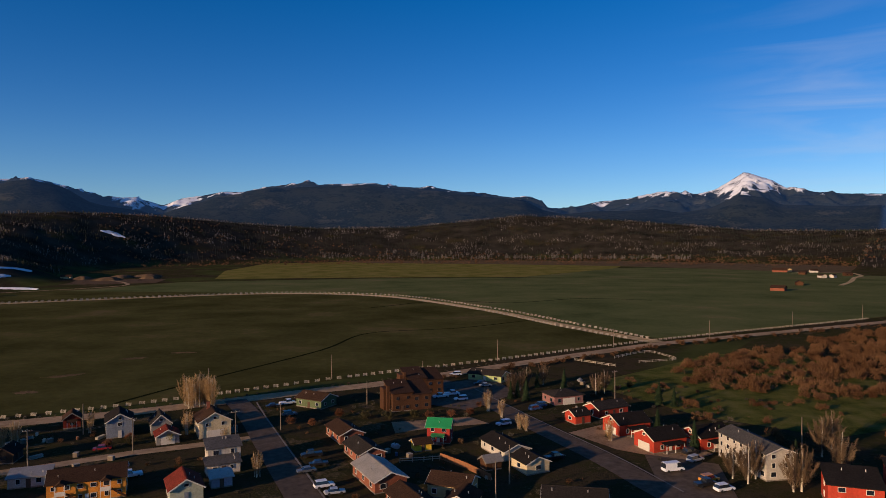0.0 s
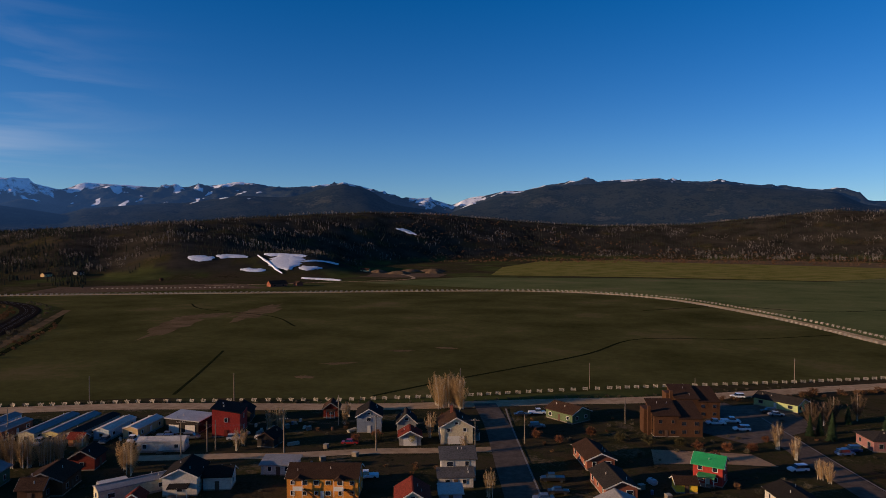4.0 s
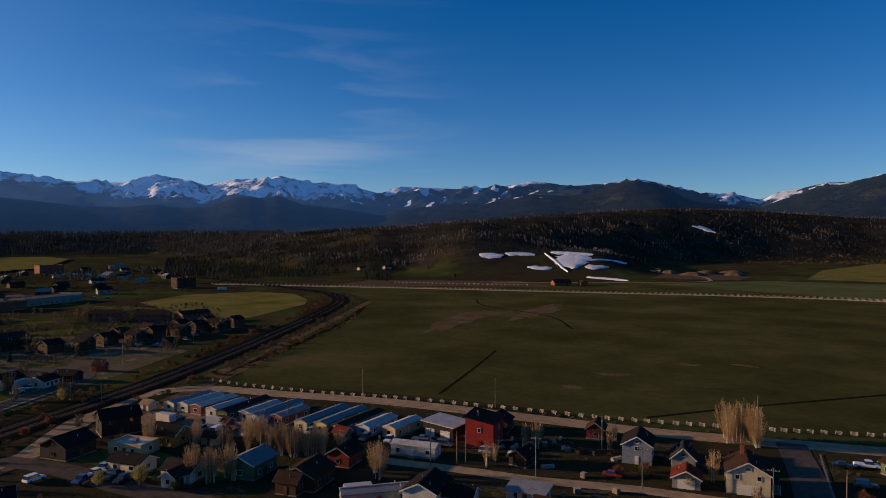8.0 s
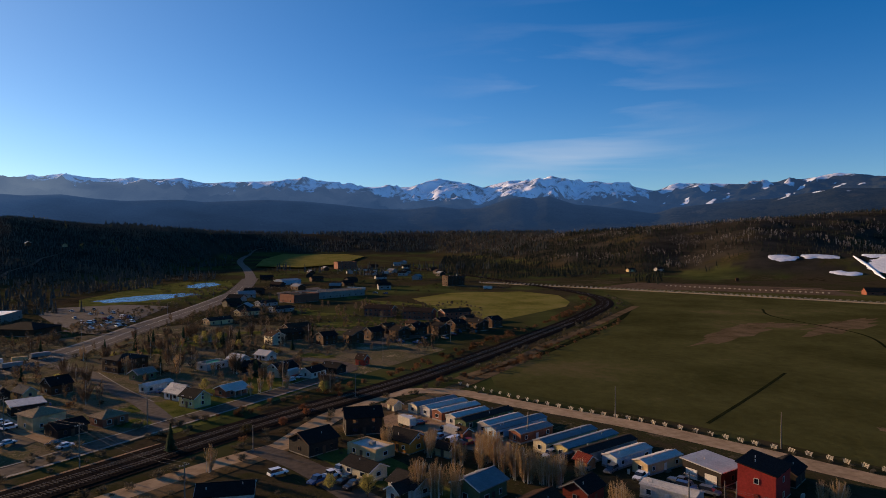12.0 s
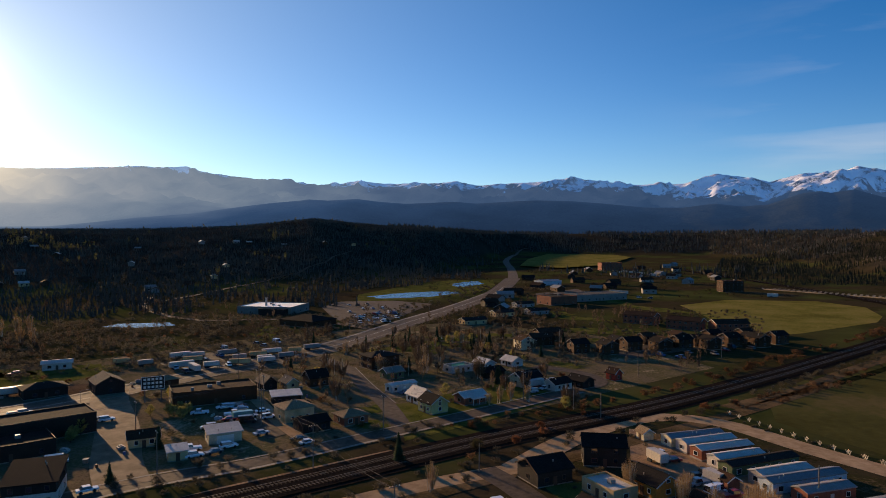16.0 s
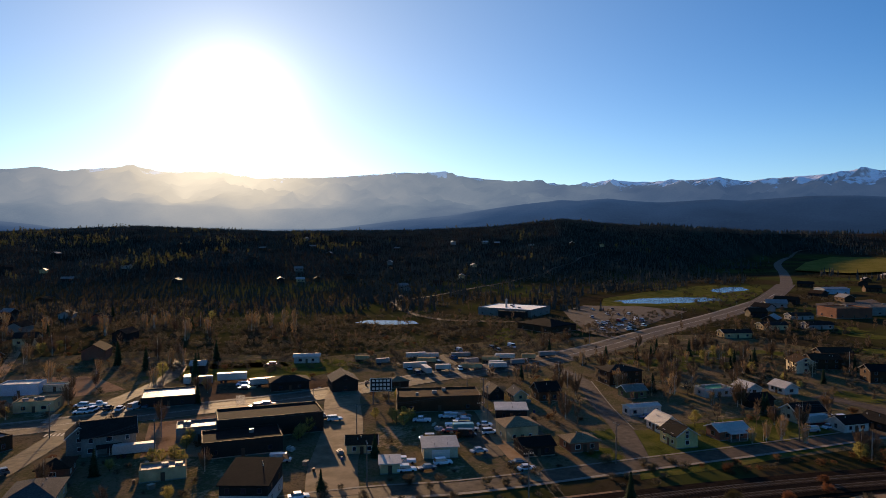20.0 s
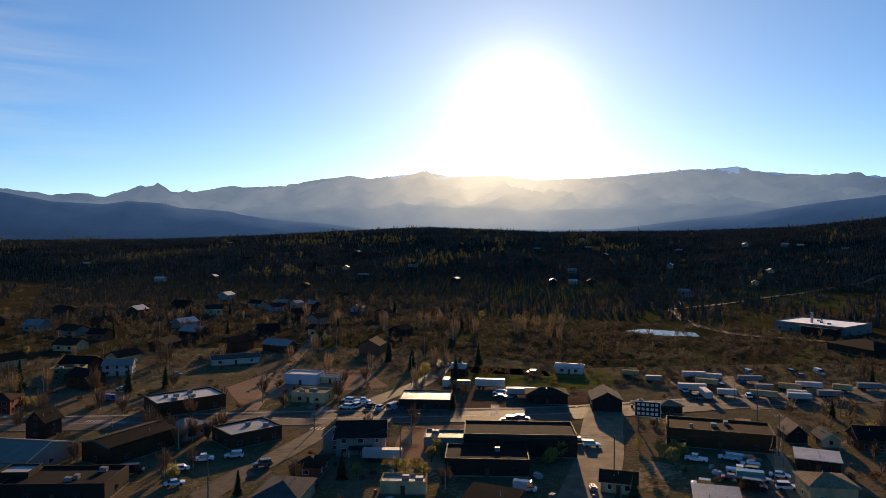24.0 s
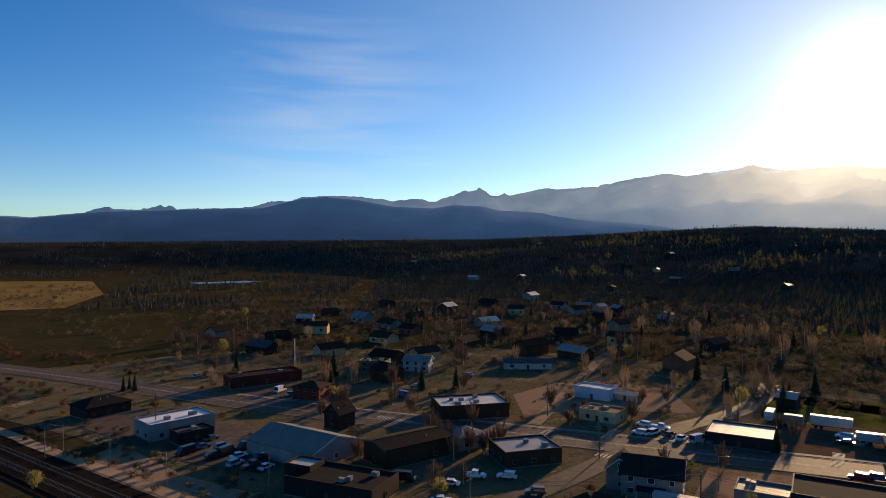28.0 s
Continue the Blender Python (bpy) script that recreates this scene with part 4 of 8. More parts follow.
def house(label, x, y, yaw, L, W, H, rise, wall, roof, wins=2, storeys=1, shape="gable", doors=None, trim="trim", chimney=0, vents=2, over=0.45, attic=True, category="house", name="house", barge=True, porch="", plinth=True, z=0.0, fit=0.0):
    """A building: ridge along its own x, eaves along y."""
    fit = fit or FIT.get(name, 1.0)
    L, W, H, rise = L * fit, W * fit, H * (0.4 + 0.6 * fit), rise * fit
    if trim == "trim" and wall in ("dark", "brownwood", "darkred"):
        trim = "darktrim" if wall == "dark" else "greytrim"
    ob = thing(name, x, y, yaw, label, category, z=z)
    BUILT.append((x, y, 0.5 * max(L, W) + 1.0))
    doors = doors if doors is not None else {"front": "darktrim"}
    l, w = L / 2, W / 2
    if shape == "gable":
        part("wall", solid(((-l, -w, 0), (-l, w, 0), (-l, w, H), (-l, 0, H + rise), (-l, -w, H)), (L, 0, 0)), M[wall], ob)
        th, k = 0.22, rise / w
        bm = bmesh.new()
        for s in (-1, 1):
            a, b = (-l - over, 0, H + rise + 0.02), (-l - over, s * (w + over), H - k * over + 0.02)
            pts = [a, b, (b[0], b[1], b[2] + th), (a[0], a[1], a[2] + th)]
            lo = [bm.verts.new(p) for p in pts]
            hi = [bm.verts.new((p[0] + L + 2 * over, p[1], p[2])) for p in pts]
            bm.faces.new(lo[::-1]), bm.faces.new(hi)
            for i in range(4):
                j = (i + 1) % 4
                bm.faces.new((lo[i], lo[j], hi[j], hi[i]))
        bmesh.ops.recalc_face_normals(bm, faces=bm.faces)
        rf = part("roof", bm, M[roof], ob)
        part("ridge_cap", boxes((0, 0, H + rise + th + 0.03, L + 2 * over, 0.35, 0.07)), M[roof], rf)
        if barge:
            ang = math.atan2(rise, w)
            for s in (-1, 1):
                for e in (-1, 1):
                    c = Vector((s * (l + over + 0.03), e * (w + over) / 2, H + (rise - k * over) / 2 + 0.05))
                    part("bargeboard", boxes((c.x, c.y, c.z, 0.07, (w + over) / math.cos(ang), 0.26, Matrix.Rotation(-e * ang, 3, "X"))), M[trim], ob)
    elif shape == "hip":
        part("wall", boxes((0, 0, H / 2, L, W, H)), M[wall], ob)
        bm = bmesh.new()
        o = over + 0.1
        b = [bm.verts.new(p) for p in ((-l - o, -w - o, H), (l + o, -w - o, H), (l + o, w + o, H), (-l - o, w + o, H))]
        b2 = [bm.verts.new(v.co + Vector((0, 0, 0.2))) for v in b]
        r = max(L - W, 0.4) / 2
        t0, t1 = bm.verts.new((-r, 0, H + rise)), bm.verts.new((r, 0, H + rise))
        bm.faces.new(b[::-1])
        for i in range(4):
            bm.faces.new((b[i], b[(i + 1) % 4], b2[(i + 1) % 4], b2[i]))
        bm.faces.new((b2[0], b2[1], t1, t0)), bm.faces.new((b2[1], b2[2], t1)), bm.faces.new((b2[2], b2[3], t0, t1)), bm.faces.new((b2[3], b2[0], t0))
        rf = part("roof", bm, M[roof], ob)
    elif shape == "shed":
        part("wall", solid(((-l, -w, 0), (-l, w, 0), (-l, w, H + rise), (-l, -w, H)), (L, 0, 0)), M[wall], ob)
        ang = math.atan2(rise, W)
        rf = part("roof", boxes((0, 0, H + rise / 2 + 0.12, L + 2 * over, (W + 2 * over) / math.cos(ang), 0.22, Matrix.Rotation(ang, 3, "X"))), M[roof], ob)
    else:
        part("wall", boxes((0, 0, H / 2, L, W, H)), M[wall], ob)
        rf = part("roof", boxes((0, 0, H + 0.03, L - 0.5, W - 0.5, 0.06)), M[roof], ob)
        part("parapet", boxes((0, -w + 0.13, H + 0.25, L + 0.06, 0.26, 0.5), (0, w - 0.13, H + 0.25, L + 0.06, 0.26, 0.5), (-l + 0.13, 0, H + 0.25, 0.26, W - 0.52, 0.5), (l - 0.13, 0, H + 0.25, 0.26, W - 0.52, 0.5)), M[wall], ob)
        rng = random.Random(int(x * 7 + y))
        for i in range(vents):
            part("roof_unit", boxes((rng.uniform(-0.35, 0.35) * L, rng.uniform(-0.3, 0.3) * W, H + 0.5, rng.uniform(0.8, 1.8), rng.uniform(0.8, 1.6), 0.95)), M["m_grey"], ob)
        vents = 0
    if plinth:
        part("plinth", boxes((0, 0, 0.12, L + 0.1, W + 0.1, 0.35)), M["concrete"], ob)
    openings(ob, L, W, H, rise if shape == "gable" else 0, wins, storeys, doors, trim, attic)
    rng = random.Random(int(x * 13 + y * 5))
    for i in range(vents):
        u, v = rng.uniform(-0.4, 0.4) * L, rng.choice((-1, 1)) * rng.uniform(0.15, 0.32) * W
        zt = H + rise * (1 - abs(v) / w) if shape != "shed" else H + rise * (v + w) / W
        if shape == "hip":
            zt = H + rise * 0.5
            u, v = u * 0.5, v * 0.7
        bm = bmesh.new()
        tube(bm, (u, v, zt - 0.2), (u, v, zt + 0.75), 0.09, 0.09, 8)
        part("vent_pipe", bm, M["m_white"], rf)
    if chimney:
        part("chimney", boxes((l * 0.45, w * 0.2, H + rise * 0.6 + 0.8, 0.8, 0.8, rise * 0.8 + 1.6), (l * 0.45, w * 0.2, H + rise + 1.6, 0.95, 0.95, 0.15)), M["brick"], ob)
    if porch:
        length, m = faces_of(L, W)[porch]
        pl = min(length * 0.6, 6)
        p = piece("porch_roof", shared(("porch_roof", pl, roof), lambda: boxes((0, -1.1, 2.55, pl, 2.4, 0.16, Matrix.Rotation(radians(9), 3, "X"))), M[roof]), ob, m)
        piece("porch_floor", shared(("porch_floor", pl), lambda: boxes((0, -1.1, 0.25, pl, 2.2, 0.2)), M["pole"]), ob, m)
        for u in (-pl / 2 + 0.15, 0, pl / 2 - 0.15):
            piece("post", shared(("post",), lambda: boxes((0, -2.05, 1.35, 0.14, 0.14, 2.3)), M[trim]), ob, m @ pose(u, 0, 0))
    return ob


def trailer(label, x, y, yaw, L, wall, roof, W=4.4):
    """A mobile home: low pitched roof, skirting, small windows, steps and a lean-to."""
    ob = house(label, x, y, yaw, L, W, 2.75, 0.6, wall, roof, {"front": max(3, int(L / 4)), "back": max(3, int(L / 4)), "east": 1, "west": 1}, 1, doors={"front": "trim"}, over=0.18, vents=2, attic=False, category="mobile home", name="mobile_home", barge=False)
    part("skirting", boxes((0, 0, 0.25, L + 0.12, W + 0.12, 0.5)), M["m_grey"], ob)
    part("step", boxes((0, -W / 2 - 0.6, 0.2, 1.6, 1.0, 0.4)), M["pole"], ob)
    return ob


B2 = {"front": 3, "back": 3, "east": 2, "west": 2}
B1 = {"front": 2, "back": 2, "east": 1, "west": 1}
# the block beside the fence road
house("blue two storey house with white trim and dark roof", -94, 197, 117, 11, 8.2, 5.2, 2.4, "blue", "r_dark", B1, 2, doors={"west": "trim"})
house("small grey house with a steep white-edged roof", -83, 199, 117, 8, 6.2, 3.6, 2.8, "grey", "r_char", B1, 1)
house("white garage with a rusty red roof", -77, 189, 117, 6.5, 6.5, 2.6, 1.7, "grey", "r_red", 1, 1, doors={"west": "garage"}, category="garage", name="garage")
house("cream two storey house with a red-brown roof", -67, 197, 117, 11.5, 10.2, 5.2, 2.8, "cream", "r_brown", B2, 2, doors={"west": "garage"}, chimney=1, porch="front")
ob = house("white two storey house with stepped grey roofs", -55, 169, 27, 9.2, 6, 5.6, 1.3, "white", "r_grey", B1, 2, shape="shed", doors={"front": "blue"})
house("low white porch wing with a grey roof", -53.5, 164, 27, 9, 4.5, 2.8, 0.8, "white", "r_grey", B1, 1, shape="shed", category="house wing", name="house_wing")
house("small lilac shed with a pale roof", -51, 155, 27, 5, 4, 2.4, 0.7, "lilac", "m_white", 1, 1, category="shed", name="shed", shape="shed")
house("pale mint cottage with a red-brown roof and brick foot", -57, 149, 117, 10, 8, 3.1, 2.4, "mint", "r_red", B1, 1, doors={"west": "blue"})
apt = house("orange two storey apartment house with outside stairs", -78, 149, 22, 19, 9.5, 5.4, 2.2, "orange", "r_brown", {"front": 6, "back": 6, "east": 2, "west": 2}, 2, doors={"front": "trim"}, fit=1.0)
apt.scale = (0.8, 0.8, 0.84)
for u in (-6.2, 4.6):
    part("porch_gable", solid(((u - 1.6, -6.4, 5.1), (u + 1.6, -6.4, 5.1), (u, -6.4, 6.1)), (0, 2.4, 0)), M["r_brown"], apt)
    part("balcony", boxes((u, -5.6, 2.75, 2.6, 1.8, 0.14), (u, -6.45, 3.3, 2.6, 0.07, 1.0), (u - 1.2, -6.4, 2.7, 0.16, 0.16, 5.2), (u + 1.2, -6.4, 2.7, 0.16, 0.16, 5.2)), M["trim"], apt)
    part("stairs", boxes(*[(u + 1.6 + 0.28 * i, -5.6, 2.7 - 0.19 * i, 0.3, 1.1, 0.06) for i in range(13)], (u + 3.3, -6.15, 2.0, 4.2, 0.06, 0.25, Matrix.Rotation(radians(34), 3, "Y"))), M["brownwood"], apt)
house("white shed with a blue tarpaulin roof", -95, 156, 20, 9, 5, 2.5, 0.8, "white", "m_blue", B1, 1, shape="shed", category="shed", name="shed")
house("small black cabin with one lit window frame", -111, 173, 100, 7, 5.5, 2.8, 1.7, "dark", "r_dark", 1, 1)
house("small red wooden cabin with a deck", -112, 205, 117, 6.5, 5.5, 3.2, 2.0, "darkred", "r_brown", 1, 1, porch="west")
house("low green house with a dark hipped roof", -43, 230, -29, 12.5, 9.5, 3.2, 1.9, "green", "r_brown", B2, 1, shape="gable")
for i, (hx, hy, hz) in enumerate(((-15, 226, 6.6), (-11, 249, 6.6))):
    t = house("brown wooden townhouse block with sawtooth roofs", hx, hy, 21, 8, 11, hz, 2.6, "brownwood", "r_brown", {"front": 2, "back": 2, "east": 3, "west": 3}, 2, doors={"front": "darktrim"}, trim="darktrim", shape="shed", category="townhouse", name="townhouse")
    t.scale = (0.86, 0.86, 0.9)
    part("stair_tower", boxes((-5.2, 1, 3.9, 2.4, 5, 7.8), (-5.2, -3.4, 4.6, 1.0, 1.0, 9.2)), M["brownwood"], t)
    part("second_bay", solid(((4, -5.5, 0), (4, 5.5, 0), (4, 5.5, 8.6), (4, -5.5, 5.6)), (7.5, 0, 0)), M["brownwood"], t)
    part("second_roof", boxes((7.75, 0, 7.25, 8.1, 12.0, 0.22, Matrix.Rotation(math.atan2(3, 11), 3, "X"))), M["r_brown"], t)
    for u in (5.6, 9.6):
        for zz in (1.6, 4.2):
            window(t, pose(u, -5.55, zz), 1.5, 1.25, "darktrim")
house("pale green ranch house with a long dark roof", 18, 271, -30, 17, 8.5, 2.9, 1.6, "lime", "r_char", B2, 1, doors={"front": "trim"})
house("red two storey house with a bright green metal roof", -1, 189, -10, 7.5, 6.5, 5.0, 1.9, "barn", "m_green", B1, 2, doors={"front": "trim"}, porch="front")
house("yellow garden playhouse with a dark roof", -6, 181, 20, 4.5, 3.6, 2.1, 0.9, "gold", "r_brown", 0, 1, category="playhouse", name="playhouse", vents=0)
house("brick ranch house with a dark brown roof", -28, 192, 118, 14, 8, 2.9, 1.7, "brick", "r_brown", B2, 1)
house("brick ranch house with a dark roof and white gable", -20.5, 175, 117, 14, 8, 2.9, 1.7, "brick", "r_char", B2, 1)
house("long duplex with a pale grey metal roof", -15, 157, 117, 17, 9, 3.0, 1.9, "brick", "m_grey", B2, 1)
house("brick ranch house with a brown roof", -7, 141, 117, 12, 8, 2.9, 1.7, "brick", "r_brown", B2, 1)
house("tan house with a brown shingle roof", 2, 149, -20, 11, 8, 3.4, 1.8, "sand", "r_brown", B2, 1)
house("brown shingled wing", 4, 141, 70, 8, 7, 2.8, 1.5, "sand", "r_brown", B1, 1, category="house wing", name="house_wing")
house("white ranch house with a charcoal roof", 16, 178, 115, 15, 8.5, 2.8, 1.6, "white", "r_dark", B2, 1, vents=3)
house("tan garage with a dark roof", 21, 165, 115, 8, 7, 2.9, 1.5, "cream", "r_dark", 1, 1, category="garage", name="garage")
house("small wooden shed with a grey metal roof", 11.5, 166, 25, 4.5, 3.6, 2.3, 1.1, "brownwood", "m_grey", 0, 1, category="shed", name="shed", vents=0)
house("mauve house with a dark hipped roof", 41, 234, 20, 13, 10, 3.2, 1.9, "mauve", "r_char", B2, 1, shape="hip", doors={"front": "garage"})
house("small red shed with a dark roof", 41, 208, 25, 6, 6, 2.8, 1.4, "red", "r_dark", 1, 1, category="shed", name="shed")
house("white-walled low building with a dark roof", 27, 140, -10, 15, 9, 3.6, 1.6, "white", "r_char", B2, 1)
house("long red barn-like house with a dark roof", 52, 217, 28, 14, 8, 3.1, 1.7, "red", "r_char", B1, 1)
for rx, ry in ((53, 197), (58, 182), (71, 184)):
    house("red house with a dark roof and white garage gable", rx, ry, 22, 12.5, 9.5, 3.9, 2.2, "red", "r_dark", B1, 1, doors={"west": "garage", "front": "trim"}, porch="front")
house("long white three storey apartment house with balconies", 76, 166, -80, 24, 9, 7.2, 1.6, "white", "r_grey", {"front": 7, "back": 7, "east": 2, "west": 2}, 3, category="apartment house", name="apartment_house")
house("red two storey house with a dark shed roof", 86, 143, -20, 12, 9, 5.2, 2.2, "red", "r_dark", B1, 2, shape="shed")
house("red two storey house with a dark shed roof", 101, 146, -20, 11, 9, 5.4, 2.2, "red", "r_dark", B1, 2, shape="shed")
# west part of that block
house("tall barn-red house with a dark roof", -129, 178, 118, 12, 9, 7.2, 1.6, "barn", "r_dark", 1, 2, shape="shed", doors={"west": "darkred"})
house("dark workshop with two white garage doors and a pale flat roof", -142, 176, 105, 10, 11, 3.6, 0.8, "dark", "m_white", 1, 1, shape="shed", doors={"west": "twogarage"}, category="garage", name="garage")
house("dark gabled house beside the road", -135, 190, 118, 9, 8, 3.4, 2.2, "dark", "r_dark", 1, 1)
house("green house with a bright blue-grey metal roof", -150, 121, 118, 11, 9, 3.9, 1.9, "green", "m_blue", B1, 1)
house("dark brown cabin with crossing gables", -135, 127, 118, 11, 10, 3.6, 2.2, "brownwood", "r_brown", B1, 1, trim="trim")
house("dark brown front gable", -133, 121.5, 28, 6, 5, 3.2, 1.8, "brownwood", "r_brown", 1, 1, category="house wing", name="house_wing")
house("dark red cottage with a round window", -141, 141, 118, 8, 7, 3.4, 2.0, "darkred", "r_dark", 1, 1)
house("white cottage with a dark grey roof", -157, 108, 28, 9.5, 7.5, 3.0, 1.8, "white", "r_char", B1, 1)
house("white house front gable", -154, 104.5, 118, 5, 4.5, 2.9, 1.5, "white", "r_char", 1, 1, category="house wing", name="house_wing")
house("white two storey house with a dark roof", -108, 139, 118, 11, 8.5, 4.6, 2.0, "white", "r_dark", B1, 1, porch="west")
house("white dormered house wing", -102, 143, 28, 7, 6, 3.4, 1.6, "white", "r_dark", 1, 1, category="house wing", name="house_wing")
trailer("long cream mobile home with a grey roof", -116, 132, 62, 15, "cream", "m_grey")
trailer("white mobile home with a pale roof", -134, 158, 28, 12, "white", "m_white")
house("small red gabled shed", -110, 127, 118, 4, 3.5, 2.3, 1.2, "red", "r_red", 0, 1, category="shed", name="shed", vents=0)
house("orange house with a dark roof", -187, 116, 30, 10, 8, 3.4, 2.2, "orange", "r_dark", B1, 1)
house("big dark house with a black roof", -207, 109, 84, 12, 10, 5.4, 2.3, "dark", "r_dark", B1, 2)
house("black house with stepped gables", -194, 93, 118, 11, 10, 3.8, 2.4, "dark", "r_dark", B1, 1)
house("low flat-roofed house with a pale roof", -185, 106, 30, 12, 8, 2.9, 0.3, "sand", "m_white", B1, 1, shape="flat", vents=1)
house("cream house with a dark roof and brown garage door", -171, 101, 28, 11, 6.5, 2.9, 1.5, "cream", "r_dark", B1, 1, doors={"west": "garage"})
house("long white house with a dark roof", -165, 70, 82, 13, 8, 3.2, 1.7, "white", "r_dark", B2, 1)
house("small cream shed beside the trailers", -226, 124, 20, 4, 3.4, 2.4, 1.1, "cream", "r_tan", 0, 1, category="shed", name="shed", vents=0)
house("small brown shed", -178, 124, 30, 5, 4, 2.4, 1.0, "sand", "r_brown", 0, 1, category="shed", name="shed", vents=0)
house("small rust-red shed", -190, 133, 20, 4.5, 3.5, 2.5, 1.0, "brick", "r_brown", 0, 1, category="shed", name="shed", vents=0)
house("small wooden shed with a rusty roof", -158, 152, 20, 4, 3.5, 2.4, 1.1, "m_rust", "r_red", 0, 1, category="shed", name="shed", vents=0)
# the trailer park
for tx, ty, ta, tl, wc, rc, lb in ((-222.5, 136, 110, 17, "cream", "m_blue", "cream mobile home with a blue roof"), (-218, 138, 112, 16, "white", "m_white", "white mobile home with a pale roof"), (-212.5, 140, 111, 16, "brick", "m_white", "red mobile home with a pale pink-white roof"),
                                   (-205.5, 141, 112, 14, "white", "m_white", "white mobile home with a weathered roof"), (-202, 145, 114, 21, "green", "r_char", "dark green mobile home"), (-195, 147, 113, 15, "grey", "m_white", "grey mobile home with a patched white roof"),
                                   (-191, 150, 111, 21, "paleblue", "m_blue", "pale blue mobile home with a blue roof"), (-184, 151, 110, 13, "brick", "m_grey", "red mobile home with a grey roof"), (-175.5, 157, 110, 21, "cream", "m_blue", "cream mobile home with a blue roof"),
                                   (-170, 160, 110, 21, "yellow", "m_blue", "yellow mobile home with a dark blue roof"), (-164.5, 162, 108, 20, "grey", "r_char", "grey mobile home with a dark roof"), (-158, 164, 108, 14, "paleblue", "m_white", "pale mobile home with a white roof"),
                                   (-151.5, 168, 105, 13, "sand", "m_white", "tan mobile home with white and rust roofing")):
    trailer(lb, tx, ty, ta, tl, wc, rc)
# across the railway
house("tan house with a pale hipped roof", -243, 22, 128, 11, 10, 4.6, 2.2, "sand", "r_tan", B1, 1, shape="hip")
house("dark house with a low roof", -232, 30, 128, 10, 8, 3.0, 1.6, "dark", "r_dark", B1, 1)
house("small brick house with a pale hipped roof", -240, 40, 128, 9.5, 8, 2.9, 1.9, "brick", "r_tan", B1, 1, shape="hip")
house("dark shop with a bright corrugated roof", -263, 14, 112, 11, 8, 3.4, 0.6, "dark", "m_white", B1, 1, shape="shed")
house("steep gabled house catching the sun", -284, 1, 40, 9, 6, 3.0, 2.6, "dark", "r_tan", B1, 1)
house("narrow gabled house with a pale roof", -286, 9, 38, 8, 5.5, 2.6, 2.0, "sand", "r_grey", B1, 1)
house("dark wooden house with a steep roof", -290, 18, 128, 9, 8, 4.0, 2.8, "brownwood", "r_dark", B1, 1)
house("big dark lodge building", -327, 37, 128, 16, 13, 5.8, 2.0, "brownwood", "r_char", B2, 2, shape="hip")
house("small house among trees", -305, 45, 128, 9, 7, 3.0, 1.8, "green", "m_teal", B1, 1)
trailer("white mobile home beside a lawn", -282, 51, 128, 11, "white", "m_white")
house("pale blue steep gabled house", -266, 59, 38, 9, 7.5, 3.0, 2.6, "white", "m_white", B1, 1)
house("pale yellow house with a dark roof", -254, 64, 38, 9, 7.5, 3.8, 2.4, "yellow", "r_dark", B1, 2)
house("red house with a white porch", -266, 76, 128, 11, 7, 3.0, 1.5, "brick", "m_white", B1, 1, porch="front")
house("white gabled house with a dark roof", -294, 97, 128, 12, 8, 3.6, 2.4, "cream", "r_dark", B1, 1)
house("white cottage with a dark roof", -287, 108, 128, 10, 7, 3.0, 1.7, "white", "r_dark", B1, 1)
house("dark cottage with vents on its roof", -292, 117, 38, 10, 7, 3.0, 1.7, "dark", "r_dark", B1, 1)
house("small red hut beside the lane", -304, 132, 38, 4.5, 4, 3.0, 1.6, "red", "r_brown", 1, 1, category="hut", name="hut")
house("low building with green and white roofs", -318, 71, 128, 13, 8, 3.0, 0.6, "white", "m_green", B1, 1, shape="flat")
house("white gabled cottage", -326, 82, 38, 9, 7, 2.8, 1.8, "white", "m_white", B1, 1)
house("white gabled cottage", -332, 94, 38, 9, 7, 2.8, 1.8, "white", "m_white", B1, 1)
house("dark low house", -308, 84, 128, 11, 8, 2.9, 1.6, "dark", "r_dark", B1, 1)
# condominiums
CON_W = {"front": 2, "east": 1, "west": 1}
for i in range(9):
    u = i / 8
    house("dark brown condominium with small roof gables", -366 - 32 * u + (6 if i % 2 else 0), 128 + 108 * u, 20 if i % 2 else 110, 11, 9.5, 5.6, 2.3, "brownwood", "r_dark", CON_W, 2, trim="trim", category="condominium", name="condominium")
for i, (cx, cy) in enumerate(((-383, 150), (-394, 168), (-402, 186), (-408, 206), (-380, 172), (-389, 192), (-397, 222), (-414, 226))):
    house("dark brown condominium close beside its neighbours", cx, cy, 110 if i % 2 else 20, 10, 9, 5.0, 2.0, "brownwood", "r_brown" if i % 3 else "r_dark", {"front": 2, "east": 1}, 2, category="condominium", name="condominium")
house("cream-gabled condominium", -376, 103, 20, 12, 10, 5.6, 2.4, "cream", "r_brown", B1, 2, category="condominium", name="condominium")
house("brown condominium beside a lawn", -405, 118, 110, 18, 11, 5.6, 2.4, "brownwood", "r_brown", B2, 2, category="condominium", name="condominium")
house("brown condominium beside the parking lot", -388, 112, 110, 16, 10, 5.2, 2.2, "brownwood", "r_brown", B2, 2, category="condominium", name="condominium")
for bx, by, ba in ((-478, 186, 52), (-452, 206, 52), (-440, 227, 100)):
    house("red-brown brick apartment block with balconies", bx, by, ba, 24, 11, 6.0, 2.2, "brick", "r_brown", {"front": 6, "east": 2}, 2, category="apartment block", name="apartment_block")
